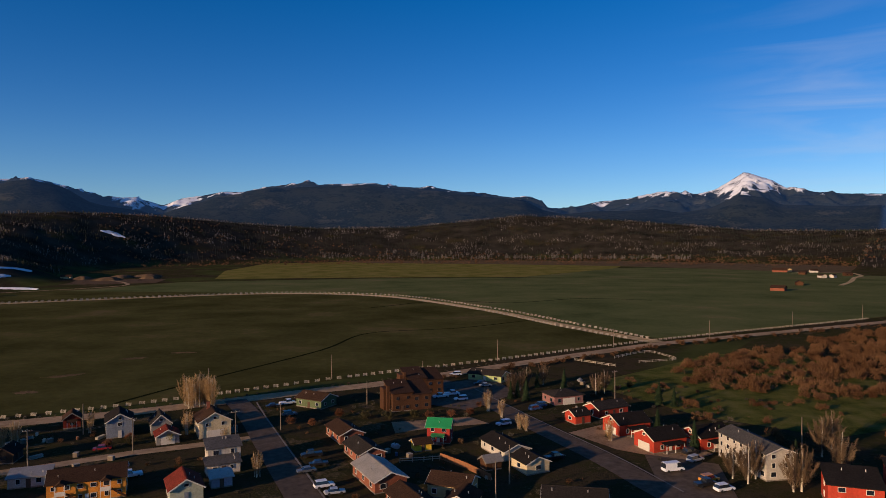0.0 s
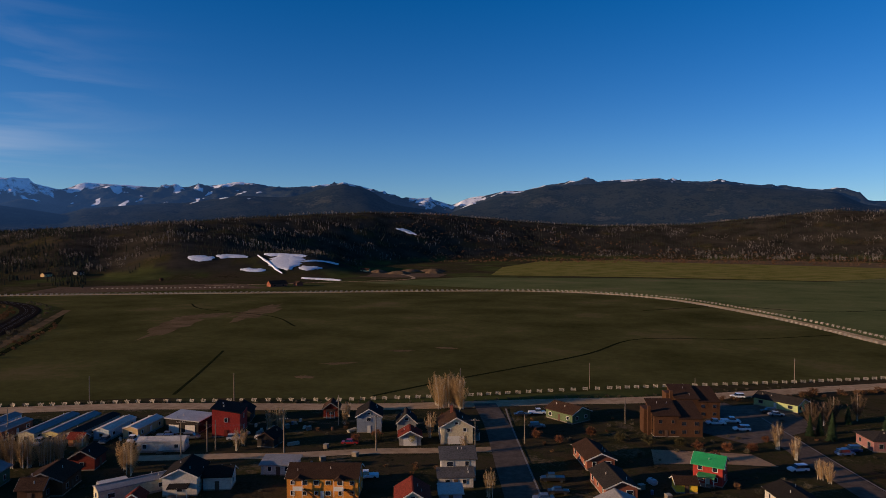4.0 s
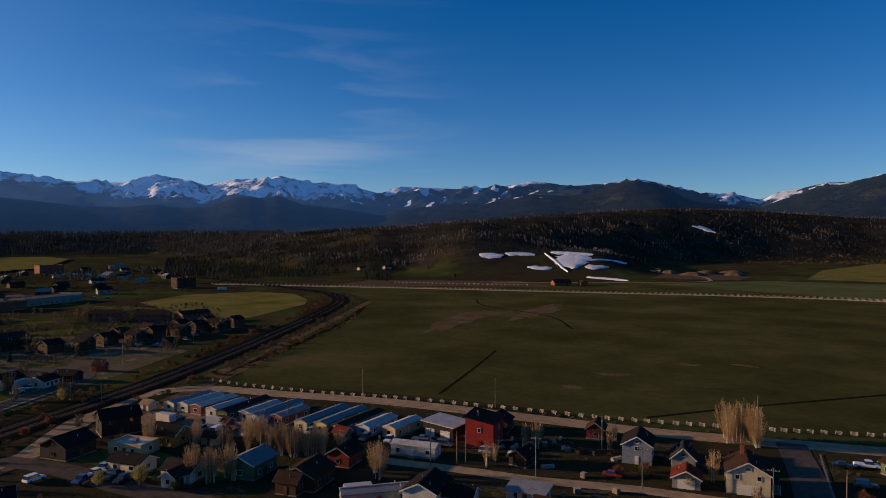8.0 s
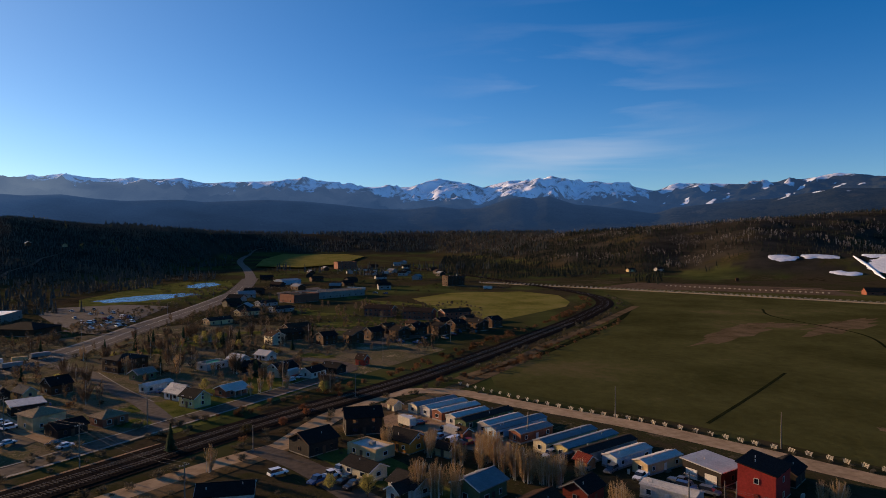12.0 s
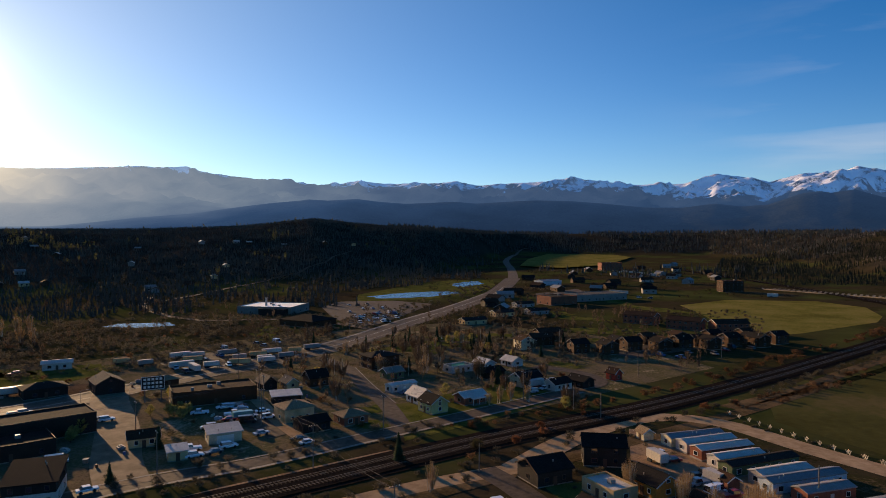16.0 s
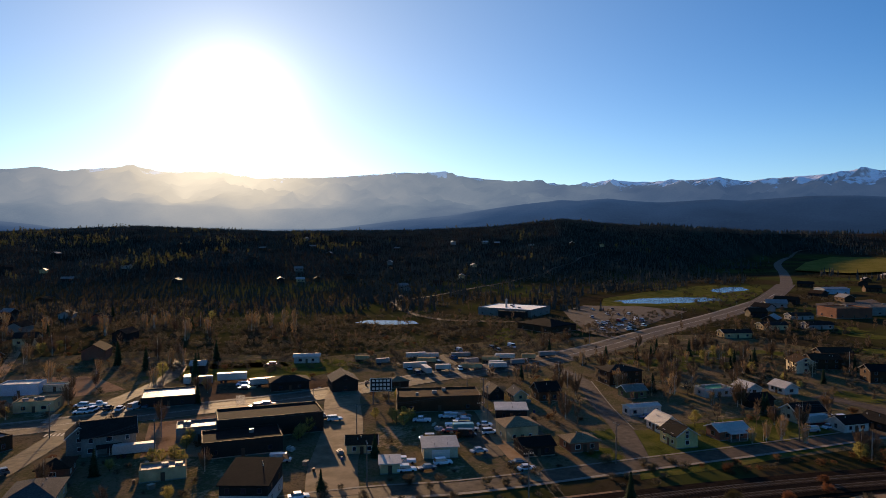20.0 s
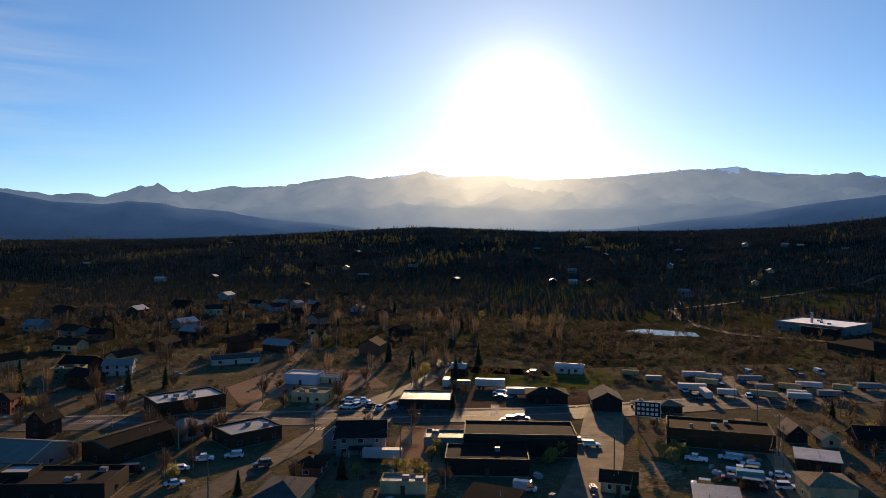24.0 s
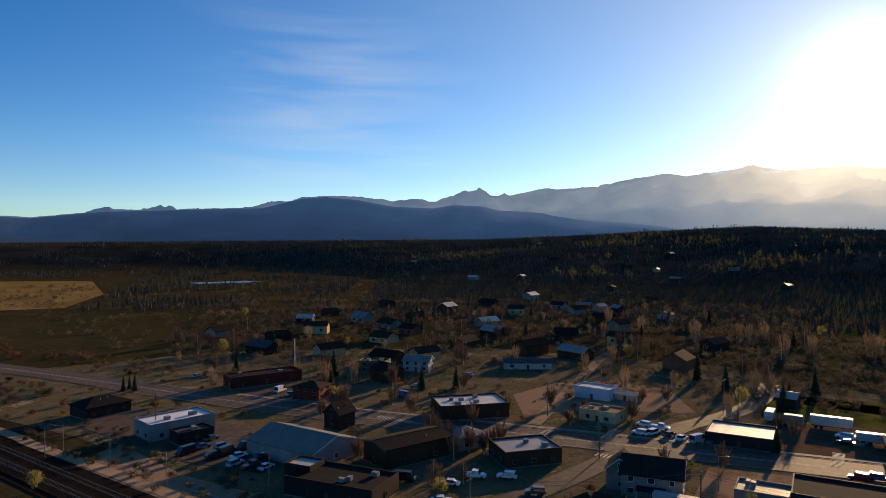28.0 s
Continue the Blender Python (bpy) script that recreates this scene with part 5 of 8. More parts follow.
house("long blue-grey industrial hall with a grey roof", -640, 182, 119, 60, 26, 5.4, 1.0, "teal", "r_grey", {"front": 8, "back": 8, "east": 3, "west": 3}, 1, shape="flat", vents=3, category="industrial hall", name="industrial_hall")
house("dark brick industrial hall", -602, 148, 119, 26, 20, 6.5, 1.0, "brick", "r_char", B2, 1, shape="flat", category="industrial hall", name="industrial_hall")
house("blue workshop beside the highway", -815, 165, 119, 26, 16, 5, 1.2, "paleblue", "m_blue", B2, 1, category="workshop", name="workshop")
house("four storey brown hotel with balconies", -730, 337, 100, 22, 12, 11, 1.0, "brownwood", "r_brown", {"front": 5, "back": 5, "east": 3, "west": 3}, 4, shape="flat", category="hotel", name="hotel")
house("four storey brown hotel far down the valley", -1150, 303, 100, 34, 18, 12, 1.0, "brick", "r_brown", {"front": 6, "east": 3}, 4, shape="flat", category="hotel", name="hotel")
for lx, ly in ((-514, 99), (-526, 124), (-470, 78), (-575, 118)):
    house("low dark lodge with a pale front", lx, ly, 119, 20, 10, 3.4, 1.8, "sand" if lx > -520 else "grey", "r_char", B2, 1, category="lodge", name="lodge")
store = house("large grocery store with a bright white flat roof", -533, -68, 82, 41, 34, 5.2, 0.3, "teal", "m_bright", {"front": 6, "back": 4, "east": 3, "west": 3}, 1, shape="flat", vents=4, category="store", name="store")
house("dark brown hip-roofed hall beside the parking lot", -462, -26, 60, 34, 26, 4.2, 3.6, "brownwood", "r_dark", B2, 1, shape="hip", category="hall", name="hall")
part("entrance_hall", boxes((8, -19.5, 2.2, 20, 5, 4.4), (8, -19.5, 4.5, 21, 6, 0.3)), M["dark"], store)
# main street, towards the sun
front = house("dark building with a stepped black roof and white ground floor", -178, -17, 112, 10, 12, 5.2, 1.6, "dark", "r_dark", {"front": 3, "back": 4, "east": 2, "west": 2}, 2, shape="shed", fit=1.0)
part("white_band", boxes((0, 0, 1.6, 10.12, 12.12, 2.9)), M["white"], front)
house("long dark shop row with a flat roof", -222, -46, 133, 29, 13, 5.5, 0.8, "dark", "r_char", {"front": 6, "back": 6, "east": 2, "west": 2}, 1, shape="flat", vents=0, category="shop", name="shop")
house("dark back building with pale skylights", -205, -42, 133, 20, 12, 3.8, 0.8, "dark", "r_dark", B2, 1, shape="flat", vents=1, category="shop", name="shop")
house("low blue-grey annex", -209, -60, 133, 12, 8, 3.6, 0.6, "teal", "m_teal", B1, 1, shape="flat", vents=2, category="annex", name="annex")
house("long brown building with a flat roof", -266, -12, 119, 27, 13, 4.6, 0.5, "brownwood", "r_brown", B2, 1, shape="flat", vents=3, category="shop", name="shop")
house("metal shed with a pale corrugated roof", -221, 8, 120, 9.5, 7, 3.0, 0.8, "cream", "m_white", B1, 1, shape="shed", doors={"front": "garage"}, category="shed", name="shed")
house("small tan-roofed house behind a bush", -216, -12, 120, 9, 7, 3.0, 1.6, "sand", "r_brown", B1, 1)
house("small pale-roofed shed", -205, 2, 120, 5, 4.5, 2.6, 0.6, "sand", "m_white", 1, 1, shape="shed", category="shed", name="shed")
house("church-like blue-grey building with crossing gables", -191, -74, 140, 15, 10, 5.6, 3.4, "teal", "r_char", B2, 2, porch="front")
house("blue-grey front gable with a steep roof", -187, -80, 50, 8, 7, 5.2, 3.0, "teal", "r_char", 1, 2, category="house wing", name="house_wing")
house("low tan building with a pale flat roof", -237, -99, 133, 17, 14, 3.0, 0.4, "dark", "m_white", B1, 1, shape="flat", vents=0, category="shop", name="shop")
house("dark garage building with a hipped roof", -270, -74, 133, 16, 11, 3.6, 2.0, "dark", "r_char", B1, 1, shape="hip")
house("dark gabled hall with a sunlit roof edge", -277, -55, 40, 14, 11, 4.4, 2.8, "dark", "r_grey", B1, 1)
house("small brown hip-roofed hut", -288, -38, 133, 8, 7, 2.8, 1.6, "brownwood", "r_tan", 1, 1, shape="hip")
house("small dark hut with a pale roof", -278, -124, 120, 6, 5, 4.0, 1.4, "dark", "m_white", 1, 1, category="hut", name="hut")
house("low white house with a pale roof", -317, -98, 120, 13, 7, 3.2, 1.0, "white", "m_white", B1, 1)
house("pale blue metal container building", -226, -157, 125, 13, 8, 3.8, 0.4, "paleblue", "m_white", 1, 1, shape="flat", vents=0, category="container building", name="container_building")
house("small shed with a pale roof", -234, -150, 125, 9, 5, 2.4, 0.4, "cream", "m_white", 1, 1, shape="flat", vents=0, category="shed", name="shed")
house("brown hip-roofed house", -158, -57, 40, 14, 11, 3.4, 2.6, "sand", "r_grey", B1, 1, shape="hip")
house("small hip-roofed house", -172, -69, 40, 9, 8, 3.0, 2.0, "brick", "r_brown", B1, 1, shape="hip")
house("low flat shed with pale sheets", -181, -45, 133, 11, 6, 2.6, 0.3, "sand", "m_grey", 0, 1, shape="flat", vents=2, category="shed", name="shed")
house("dark brown hall with a pale upper wall", -146, -114, 19, 24, 13, 5.6, 1.4, "brownwood", "r_dark", B1, 1, category="hall", name="hall")
house("flat-roofed dark shop with a glittering white roof", -176, -150, -5, 22, 14, 4.2, 0.4, "brownwood", "m_white", B2, 1, shape="flat", vents=5, category="shop", name="shop")
house("flat blue-roofed corner shop", -174, -104, -2, 15, 12, 3.6, 0.4, "brownwood", "m_blue", B2, 1, shape="flat", vents=2, category="shop", name="shop")
house("house with a pale metal hipped roof", -163, -119, 19, 10, 9, 3.8, 2.2, "grey", "m_grey", B1, 1, shape="hip")
house("low shop with a bright roof and outdoor tables", -213, -131, 125, 12, 9, 3.2, 0.4, "sand", "r_tan", B1, 1, shape="flat", vents=3, category="shop", name="shop")
house("broad grey-tan metal warehouse", -121, -126, 128, 30, 22, 4.2, 3.4, "grey", "m_teal", {"front": 0, "back": 4, "east": 1, "west": 1}, 1, doors={"west": "garage"}, attic=False, over=0.3, category="warehouse", name="warehouse")
house("low black building with skylights", -126, -95, 138, 22, 12, 3.8, 0.4, "dark", "r_dark", B1, 1, shape="flat", vents=3, category="shop", name="shop")
house("small boxy annex with a white flat roof", -119, -104, 138, 7, 6, 4.6, 0.4, "dark", "m_white", 1, 1, shape="flat", vents=0, category="annex", name="annex")
house("low grey shop with a white flat roof", -88, -157, 28, 19, 11, 4.4, 0.4, "grey", "m_bright", B2, 1, shape="flat", vents=3, category="shop", name="shop")
house("low grey shop annex with a lean-to roof", -93, -147, 28, 10, 6, 3.0, 0.5, "dark", "r_grey", 1, 1, shape="flat", vents=2, category="annex", name="annex")
house("dark hip-roofed house with a dormer", -64, -187, 36, 17, 12, 3.8, 2.8, "dark", "r_dark", B2, 1, shape="hip")
house("long low filling station with a dark canopy", -116, -218, 18, 28, 9, 4.0, 0.3, "darkred", "r_dark", B2, 1, shape="flat", vents=2, category="filling station", name="filling_station")
house("red-brown house with a mansard roof and white windows", -131, -187, 142, 12, 10, 5.0, 2.0, "darkred", "r_brown", B2, 2, shape="hip")
house("dark green flat building", -162, -228, 150, 14, 10, 5, 0.4, "green", "r_char", B1, 2, shape="flat")
house("white house with a pale roof", -180, -224, 150, 13, 10, 5, 2.0, "white", "m_grey", B2, 2)
house("dark tower-like house with a steep roof", -134, -147, 40, 8, 7, 5.5, 3.5, "dark", "r_dark", 1, 2)
house("long low white building", -226, -214, 160, 24, 8, 3.2, 1.4, "white", "r_grey", B2, 1)


# ---- houses farther off ----
def cabin(x, y, yaw, L, W, H, wall, roof, label, name="cabin"):
    """A far house: walls, a pitched roof, two windows and a porch."""
    z = float(height(x, y))
    ob = thing(name, x, y, yaw, label, "house", z=z - 0.3)
    BUILT.append((x, y, 0.5 * L + 1.5))
    l, w, rise = L / 2, W / 2, W * 0.27
    part("wall", solid(((-l, -w, 0), (-l, w, 0), (-l, w, H), (-l, 0, H + rise), (-l, -w, H)), (L, 0, 0)), M[wall], ob)
    bm = bmesh.new()
    for s in (-1, 1):
        ang = math.atan2(rise, w)
        box(bm, 0, s * (w + 0.5) / 2, H + rise / 2 + 0.1, L + 1.0, (w + 0.6) / math.cos(ang), 0.25, Matrix.Rotation(-s * ang, 3, "X"))
    part("roof", bm, M[roof], ob)
    for s in (-1, 1):
        piece("window", shared(("far_window",), lambda: boxes((0, 0, 0, 1.6, 0.1, 1.3)), M["glass"]), ob, pose(s * L * 0.25, -w - 0.04, H * 0.55))
    return ob


rng = random.Random(11)
WALLS, ROOFS = ("brownwood", "brownwood", "grey", "dark", "teal", "brick", "dark", "sand"), ("r_dark", "r_brown", "r_char", "m_grey", "r_dark", "r_grey", "r_dark", "m_white", "r_brown")
LBL = {"sand": "tan", "white": "white", "brownwood": "brown wooden", "cream": "cream", "grey": "grey", "dark": "dark", "mint": "pale green", "teal": "grey-green", "brick": "red-brown"}
RLB = {"r_dark": "black", "r_brown": "brown", "r_char": "charcoal", "m_grey": "grey metal", "m_white": "pale metal", "r_grey": "grey"}
for cx, cy in ((-184, -306), (-190, -248), (-172, -247), (-227, -397), (-266, -445), (-262, -352), (-221, -280), (-243, -246), (-258, -230), (-334, -227), (-288, -194), (-228, -487), (-305, -403), (-356, -434), (-330, -306), (-163, -209), (-205, -330), (-285, -290), (-300, -258), (-250, -310),
               (-154, -409), (-190, -397), (-201, -364), (-154, -352), (-130, -330), (-100, -360), (-366, -507), (-352, -399), (-340, -340), (-380, -300), (-395, -350), (-310, -470), (-175, -440), (-120, -290), (-150, -275)):
    w_, r_ = rng.choice(WALLS), rng.choice(ROOFS)
    cabin(cx, cy, rng.choice((20, 110, 35, 125, 160)), rng.uniform(10, 16), rng.uniform(7.5, 10), rng.uniform(3, 5.2), w_, r_, f"{LBL[w_]} house with a {RLB[r_]} roof among bare trees")
for cx, cy in ((-467, -536), (-457, -456), (-370, -419), (-378, -409), (-388, -400), (-580, -684), (-592, -639), (-661, -589), (-801, -635), (-848, -598), (-806, -520), (-683, -383), (-696, -366), (-708, -352), (-687, -234), (-728, -213), (-1073, -510), (-1132, -303), (-803, -215), (-436, -681),
               (-391, -723), (-381, -962), (-656, -1080), (-927, -596), (-1085, -624), (-935, -480), (-964, -420), (-1104, -349), (-1124, -279), (-1146, -228), (-681, -226), (-899, -236), (-1201, -123), (-1166, -165), (-740, -330), (-770, -420), (-620, -470), (-560, -560), (-880, -350), (-1010, -560), (-700, -760), (-540, -800), (-1040, -420), (-860, -700)):
    w_, r_ = rng.choice(("brownwood", "dark", "sand", "grey", "brownwood", "teal")), rng.choice(("m_white", "m_grey", "r_dark", "r_brown", "m_grey"))
    cabin(cx, cy, rng.choice((40, 130, 20, 100)), rng.uniform(8, 12), rng.uniform(6, 7.5), rng.uniform(3, 4.6), w_, r_, f"{LBL[w_]} hillside house with a {RLB[r_]} roof in the forest")
for cx, cy, L_ in ((358, 727, 14), (425, 813, 12), (535, 962, 12), (552, 965, 10), (602, 1014, 11), (558, 1129, 22), (583, 1150, 14), (555, 1052, 10), (604, 1111, 12), (-543, 982, 14), (-480, 668, 20), (-462, 684, 12), (-855, 711, 14), (-871, 673, 12), (-677, 689, 6)):
    w_ = rng.choice(("brick", "sand", "brownwood", "white"))
    cabin(cx, cy, rng.uniform(0, 180), L_, L_ * 0.62, 3.6, w_, "r_brown", {"brick": "red", "sand": "tan", "brownwood": "brown", "white": "white"}[w_] + " ranch building with a brown roof", "ranch_building")
for cx, cy in ((-1060, 320), (-1010, 345), (-985, 360), (-930, 338), (-1100, 260), (-960, 300), (-870, 290), (-1010, 280), (-780, 150), (-735, 205), (-1180, 360), (-900, 150), (-690, 118), (-655, 108), (-622, 98), (-705, 250), (-760, 262), (-820, 240), (-840, 330), (-800, 365), (-905, 385), (-960, 400), (-1040, 420), (-1120, 400), (-1240, 420), (-1300, 450), (-730, 165), (-770, 225), (-855, 205), (-940, 210), (-1020, 225), (-580, 92), (-545, 100)):
    w_ = rng.choice(("dark", "grey", "brownwood"))
    cabin(cx, cy, rng.uniform(0, 180), rng.uniform(11, 18), 9, rng.uniform(3.0, 4.8), w_, rng.choice(("r_brown", "m_grey", "r_dark")), LBL[w_] + " building down the valley", "valley_building")


# ---- vehicles ----
for key, c in {"c_white": (0.75, 0.76, 0.78), "c_silver": (0.40, 0.41, 0.43), "c_black": (0.015, 0.015, 0.017), "c_blue": (0.05, 0.09, 0.20), "c_red": (0.30, 0.02, 0.02), "c_grey": (0.12, 0.125, 0.13), "c_teal": (0.10, 0.28, 0.27), "c_amber": (0.60, 0.25, 0.02)}.items():
    M[key] = mat(key + "_car_paint", tuple(v * 0.9 for v in c), c, 2, 0.28, 0.0, vary=0.05, spec=0.6)
PROTO = {}
KINDS = {"sedan": (4.6, 1.8, 0.85, 1.42, (-1.5, -0.9, 0.55, 1.15)), "suv": (4.7, 1.9, 1.0, 1.75, (-2.2, -1.9, 0.5, 1.1)), "pickup": (5.6, 1.95, 1.05, 1.82, (-0.6, -0.4, 1.0, 1.5)), "van": (5.4, 2.0, 1.05, 2.25, (-2.6, -2.45, 1.5, 2.2))}
CNAME = {"c_white": "white", "c_silver": "silver", "c_black": "black", "c_blue": "dark blue", "c_red": "dark red", "c_grey": "grey", "c_teal": "teal", "c_amber": "amber"}


def car(kind, colour, x, y, yaw, where):
    m = pose(x, y, 0.14, 0, 0, yaw)
    key = (kind, colour)
    if key in PROTO:
        return tagged(copy_thing(PROTO[key], m), f"{CNAME[colour]} {kind} parked {where}")
    L, W, belt, top, (a, b, c, d) = KINDS[kind]
    ob = thing(kind, x, y, yaw, f"{CNAME[colour]} {kind} parked {where}", "car", "parked vehicles", 0.14)
    h = L / 2
    bm = solid(((-h, -W / 2, 0.35), (h, -W / 2, 0.35), (h, -W / 2, 0.72), (h - 0.35, -W / 2, belt - 0.06), (d, -W / 2, belt), (-h + 0.1, -W / 2, belt), (-h, -W / 2, 0.75)), (0, W, 0))
    bmesh.ops.bevel(bm, geom=bm.edges[:], offset=0.07, segments=2, affect="EDGES")
    if kind == "pickup":
        box(bm, -1.7, 0, belt + 0.01, 1.9, W - 0.3, 0.02)
    part("body", bm, M[colour], ob, smooth_it=False)
    k = 0.16
    bm = bmesh.new()
    lo = [bm.verts.new(p) for p in ((a, -W / 2 + 0.08, belt - 0.02), (d, -W / 2 + 0.08, belt - 0.02), (d, W / 2 - 0.08, belt - 0.02), (a, W / 2 - 0.08, belt - 0.02))]
    hi = [bm.verts.new(p) for p in ((b, -W / 2 + 0.08 + k, top - 0.06), (c, -W / 2 + 0.08 + k, top - 0.06), (c, W / 2 - 0.08 - k, top - 0.06), (b, W / 2 - 0.08 - k, top - 0.06))]
    bm.faces.new(lo[::-1]), bm.faces.new(hi)
    for i in range(4):
        bm.faces.new((lo[i], lo[(i + 1) % 4], hi[(i + 1) % 4], hi[i]))
    part("cabin_glass", bm, M["glass"], ob)
    part("cabin_roof", boxes(((b + c) / 2, 0, top - 0.03, c - b + 0.12, W - 0.4, 0.09)), M[colour], ob)
    if kind == "van":
        part("side_panel", boxes((-0.9, 0, (belt + top) / 2 - 0.05, 3.1, W - 0.14, top - belt - 0.1)), M[colour], ob)

    def wheel():
        b_ = bmesh.new()
        tube(b_, (0, -0.11, 0), (0, 0.11, 0), 0.34, 0.34, 12)
        return b_
    for sx in (-h + 0.95, h - 0.95):
        for sy in (-W / 2 + 0.1, W / 2 - 0.1):
            piece("wheel", shared(("wheel",), wheel, M["rubber"]), ob, pose(sx, sy, 0.34))
    for s in (-1, 1):
        piece("headlight", shared(("headlight",), lambda: boxes((0, 0, 0, 0.06, 0.4, 0.14)), M["chrome"]), ob, pose(h - 0.02, s * (W / 2 - 0.32), 0.72))
    PROTO[key] = ob
    return ob


def cars(rows, where, yaw, spread=25):
    r = random.Random(len(rows) * 31 + int(yaw))
    for cx, cy in rows:
        k = r.choice(("sedan", "suv", "pickup", "suv", "sedan", "van") if r.random() < 0.8 else ("pickup", "suv"))
        car(k, r.choice(("c_white", "c_white", "c_silver", "c_black", "c_blue", "c_grey", "c_red", "c_white")), cx, cy, yaw + r.choice((0, 180)) + r.uniform(-spread, spread) * 0.4, where)


car("pickup", "c_white", -53, 231, 30, "beside the corner"), car("suv", "c_grey", -49, 216, 25, "beside the green house"), car("sedan", "c_black", -57, 227, 28, "beside the corner")
car("pickup", "c_black", -34, 175, 200, "beside the brick duplexes"), car("sedan", "c_black", -31, 168, 20, "beside the brick duplexes"), car("sedan", "c_grey", -33, 163, 205, "beside the brick duplexes"), car("suv", "c_white", -27, 153, 25, "beside the brick duplexes"), car("sedan", "c_silver", -24, 149, 20, "beside the brick duplexes")
cars(((-4, 249), (3, 244), (5, 279), (14, 261), (16, 258), (-1, 240), (6, 236)), "in the townhouse court", 21)
cars(((18, 204), (32, 226), (30, 222), (28, 172), (64, 176), (63, 170)), "beside the side street", 22)
car("van", "c_white", 55, 163, 15, "on the side street"), car("pickup", "c_black", 59, 153, 20, "before the white apartments"), car("suv", "c_amber", 61, 156, 20, "before the white apartments"), car("suv", "c_white", 62, 150, 20, "before the white apartments")
cars(((-190, 155), (-209, 123), (-207, 126), (-186, 129), (-184, 132), (-157, 152), (-153, 156), (-197, 130), (-178, 135), (-195, 132), (-191, 127), (-168, 148), (-163, 150), (-147, 160)), "in the trailer park", 110)
cars(((-138, 165), (-134, 168), (-141, 166), (-91, 181), (-120, 122), (-74, 160), (-115, 178), (-122, 172)), "in a yard beside the alley", 30)
cars(((-178, 82), (-168, 96), (-170, 90), (-176, 97), (-164, 97), (-172, 93)), "before the houses", 118)
cars(((-277, 53), (-289, 100), (-286, 103), (-298, 108), (-221, 29), (-218, 32), (-226, 17), (-300, 104), (-280, 98)), "beside the railway street", 128)
cars(((-254, -4), (-255, -1), (-256, 1), (-247, -9), (-250, 3), (-240, 3), (-253, 2), (-244, 8), (-231, 0), (-211, 3), (-206, 6), (-214, 12), (-209, 10), (-246, 2), (-238, 9), (-250, 10), (-243, 14)), "in the crowded yard", 120)
cars(((-221, -109), (-222, -105), (-225, -102), (-218, -112), (-228, -100)), "in a row beside the crossing", 20)
cars(((-235, -41), (-238, -38), (-238, -34), (-245, -64), (-241, -66), (-303, -107), (-182, -8), (-200, -26), (-262, -88), (-266, -92)), "beside the main street", 130)
cars(((-96, -138), (-98, -145), (-92, -134), (-99, -129), (-102, -131), (-105, -127), (-110, -123), (-111, -116), (-107, -134), (-101, -136), (-113, -127), (-108, -118), (-104, -121)), "behind the warehouse", 40)
cars(((-121, -200), (-124, -193), (-121, -222), (-128, -196), (-91, -237)), "at the filling station", 50)
cars(((-141, -98), (-157, -95), (-164, -92), (-166, -81), (-145, -83), (-150, -92)), "on the cross street", 150)
cars(((-214, -113), (-220, -120), (-223, -116), (-162, -178), (-170, -190), (-196, -205)), "beside a shop", 125)
cars(((-371, 147), (-351, 172), (-361, 191), (-377, 214), (-365, 180), (-358, 165), (-372, 200), (-380, 206)), "beside the condominiums", 20)
cars(((-480, 10), (-486, 4), (-494, 12), (-500, 2), (-505, 18), (-512, 10), (-520, 22), (-490, 20), (-476, 22), (-530, 20)), "in the store parking lot", 80)
cars(((-664, 349), (-647, 236), (-655, 228), (-690, 200), (-1080, 303), (-1040, 315), (-1000, 325), (-960, 328)), "in a far lot", 60)
cars([(-470 - 9 * i + 6 * (i % 3), 6 - 2.2 * i + 9 * (i % 4)) for i in range(15)], "in the store parking lot", 30)
cars(((-389, -25), (-383, -34), (-367, -45), (-365, -11), (-376, -28), (-330, -35), (-335, -42), (-342, -48), (-318, -48), (-310, -40), (-348, -40), (-326, -28)), "in the trailer yard", 40)


def box_trailer(x, y, yaw, L, label, W=2.5, H=2.7, wall="m_white", name="cargo_trailer"):
    """A cargo box or camper on wheels."""
    ob = thing(name, x, y, yaw, label, "trailer")
    bm = boxes((0, 0, 1.0 + H / 2, L, W, H))
    bmesh.ops.bevel(bm, geom=bm.edges[:], offset=0.12, segments=2, affect="EDGES")
    part("box", bm, M[wall], ob)
    part("chassis", boxes((0, 0, 0.8, L * 0.96, 1.1, 0.28)), M["rubber"], ob)

    def big_wheel():
        b_ = bmesh.new()
        tube(b_, (0, -0.14, 0), (0, 0.14, 0), 0.48, 0.48, 12)
        return b_
    for u in (-L * 0.36, -L * 0.22):
        for v in (-W / 2 + 0.16, W / 2 - 0.16):
            piece("wheel", shared(("big_wheel",), big_wheel, M["rubber"]), ob, pose(u, v, 0.48))
    part("landing_leg", boxes((L * 0.36, 0, 0.42, 0.2, 1.2, 0.84)), M["wire"], ob)
    return ob


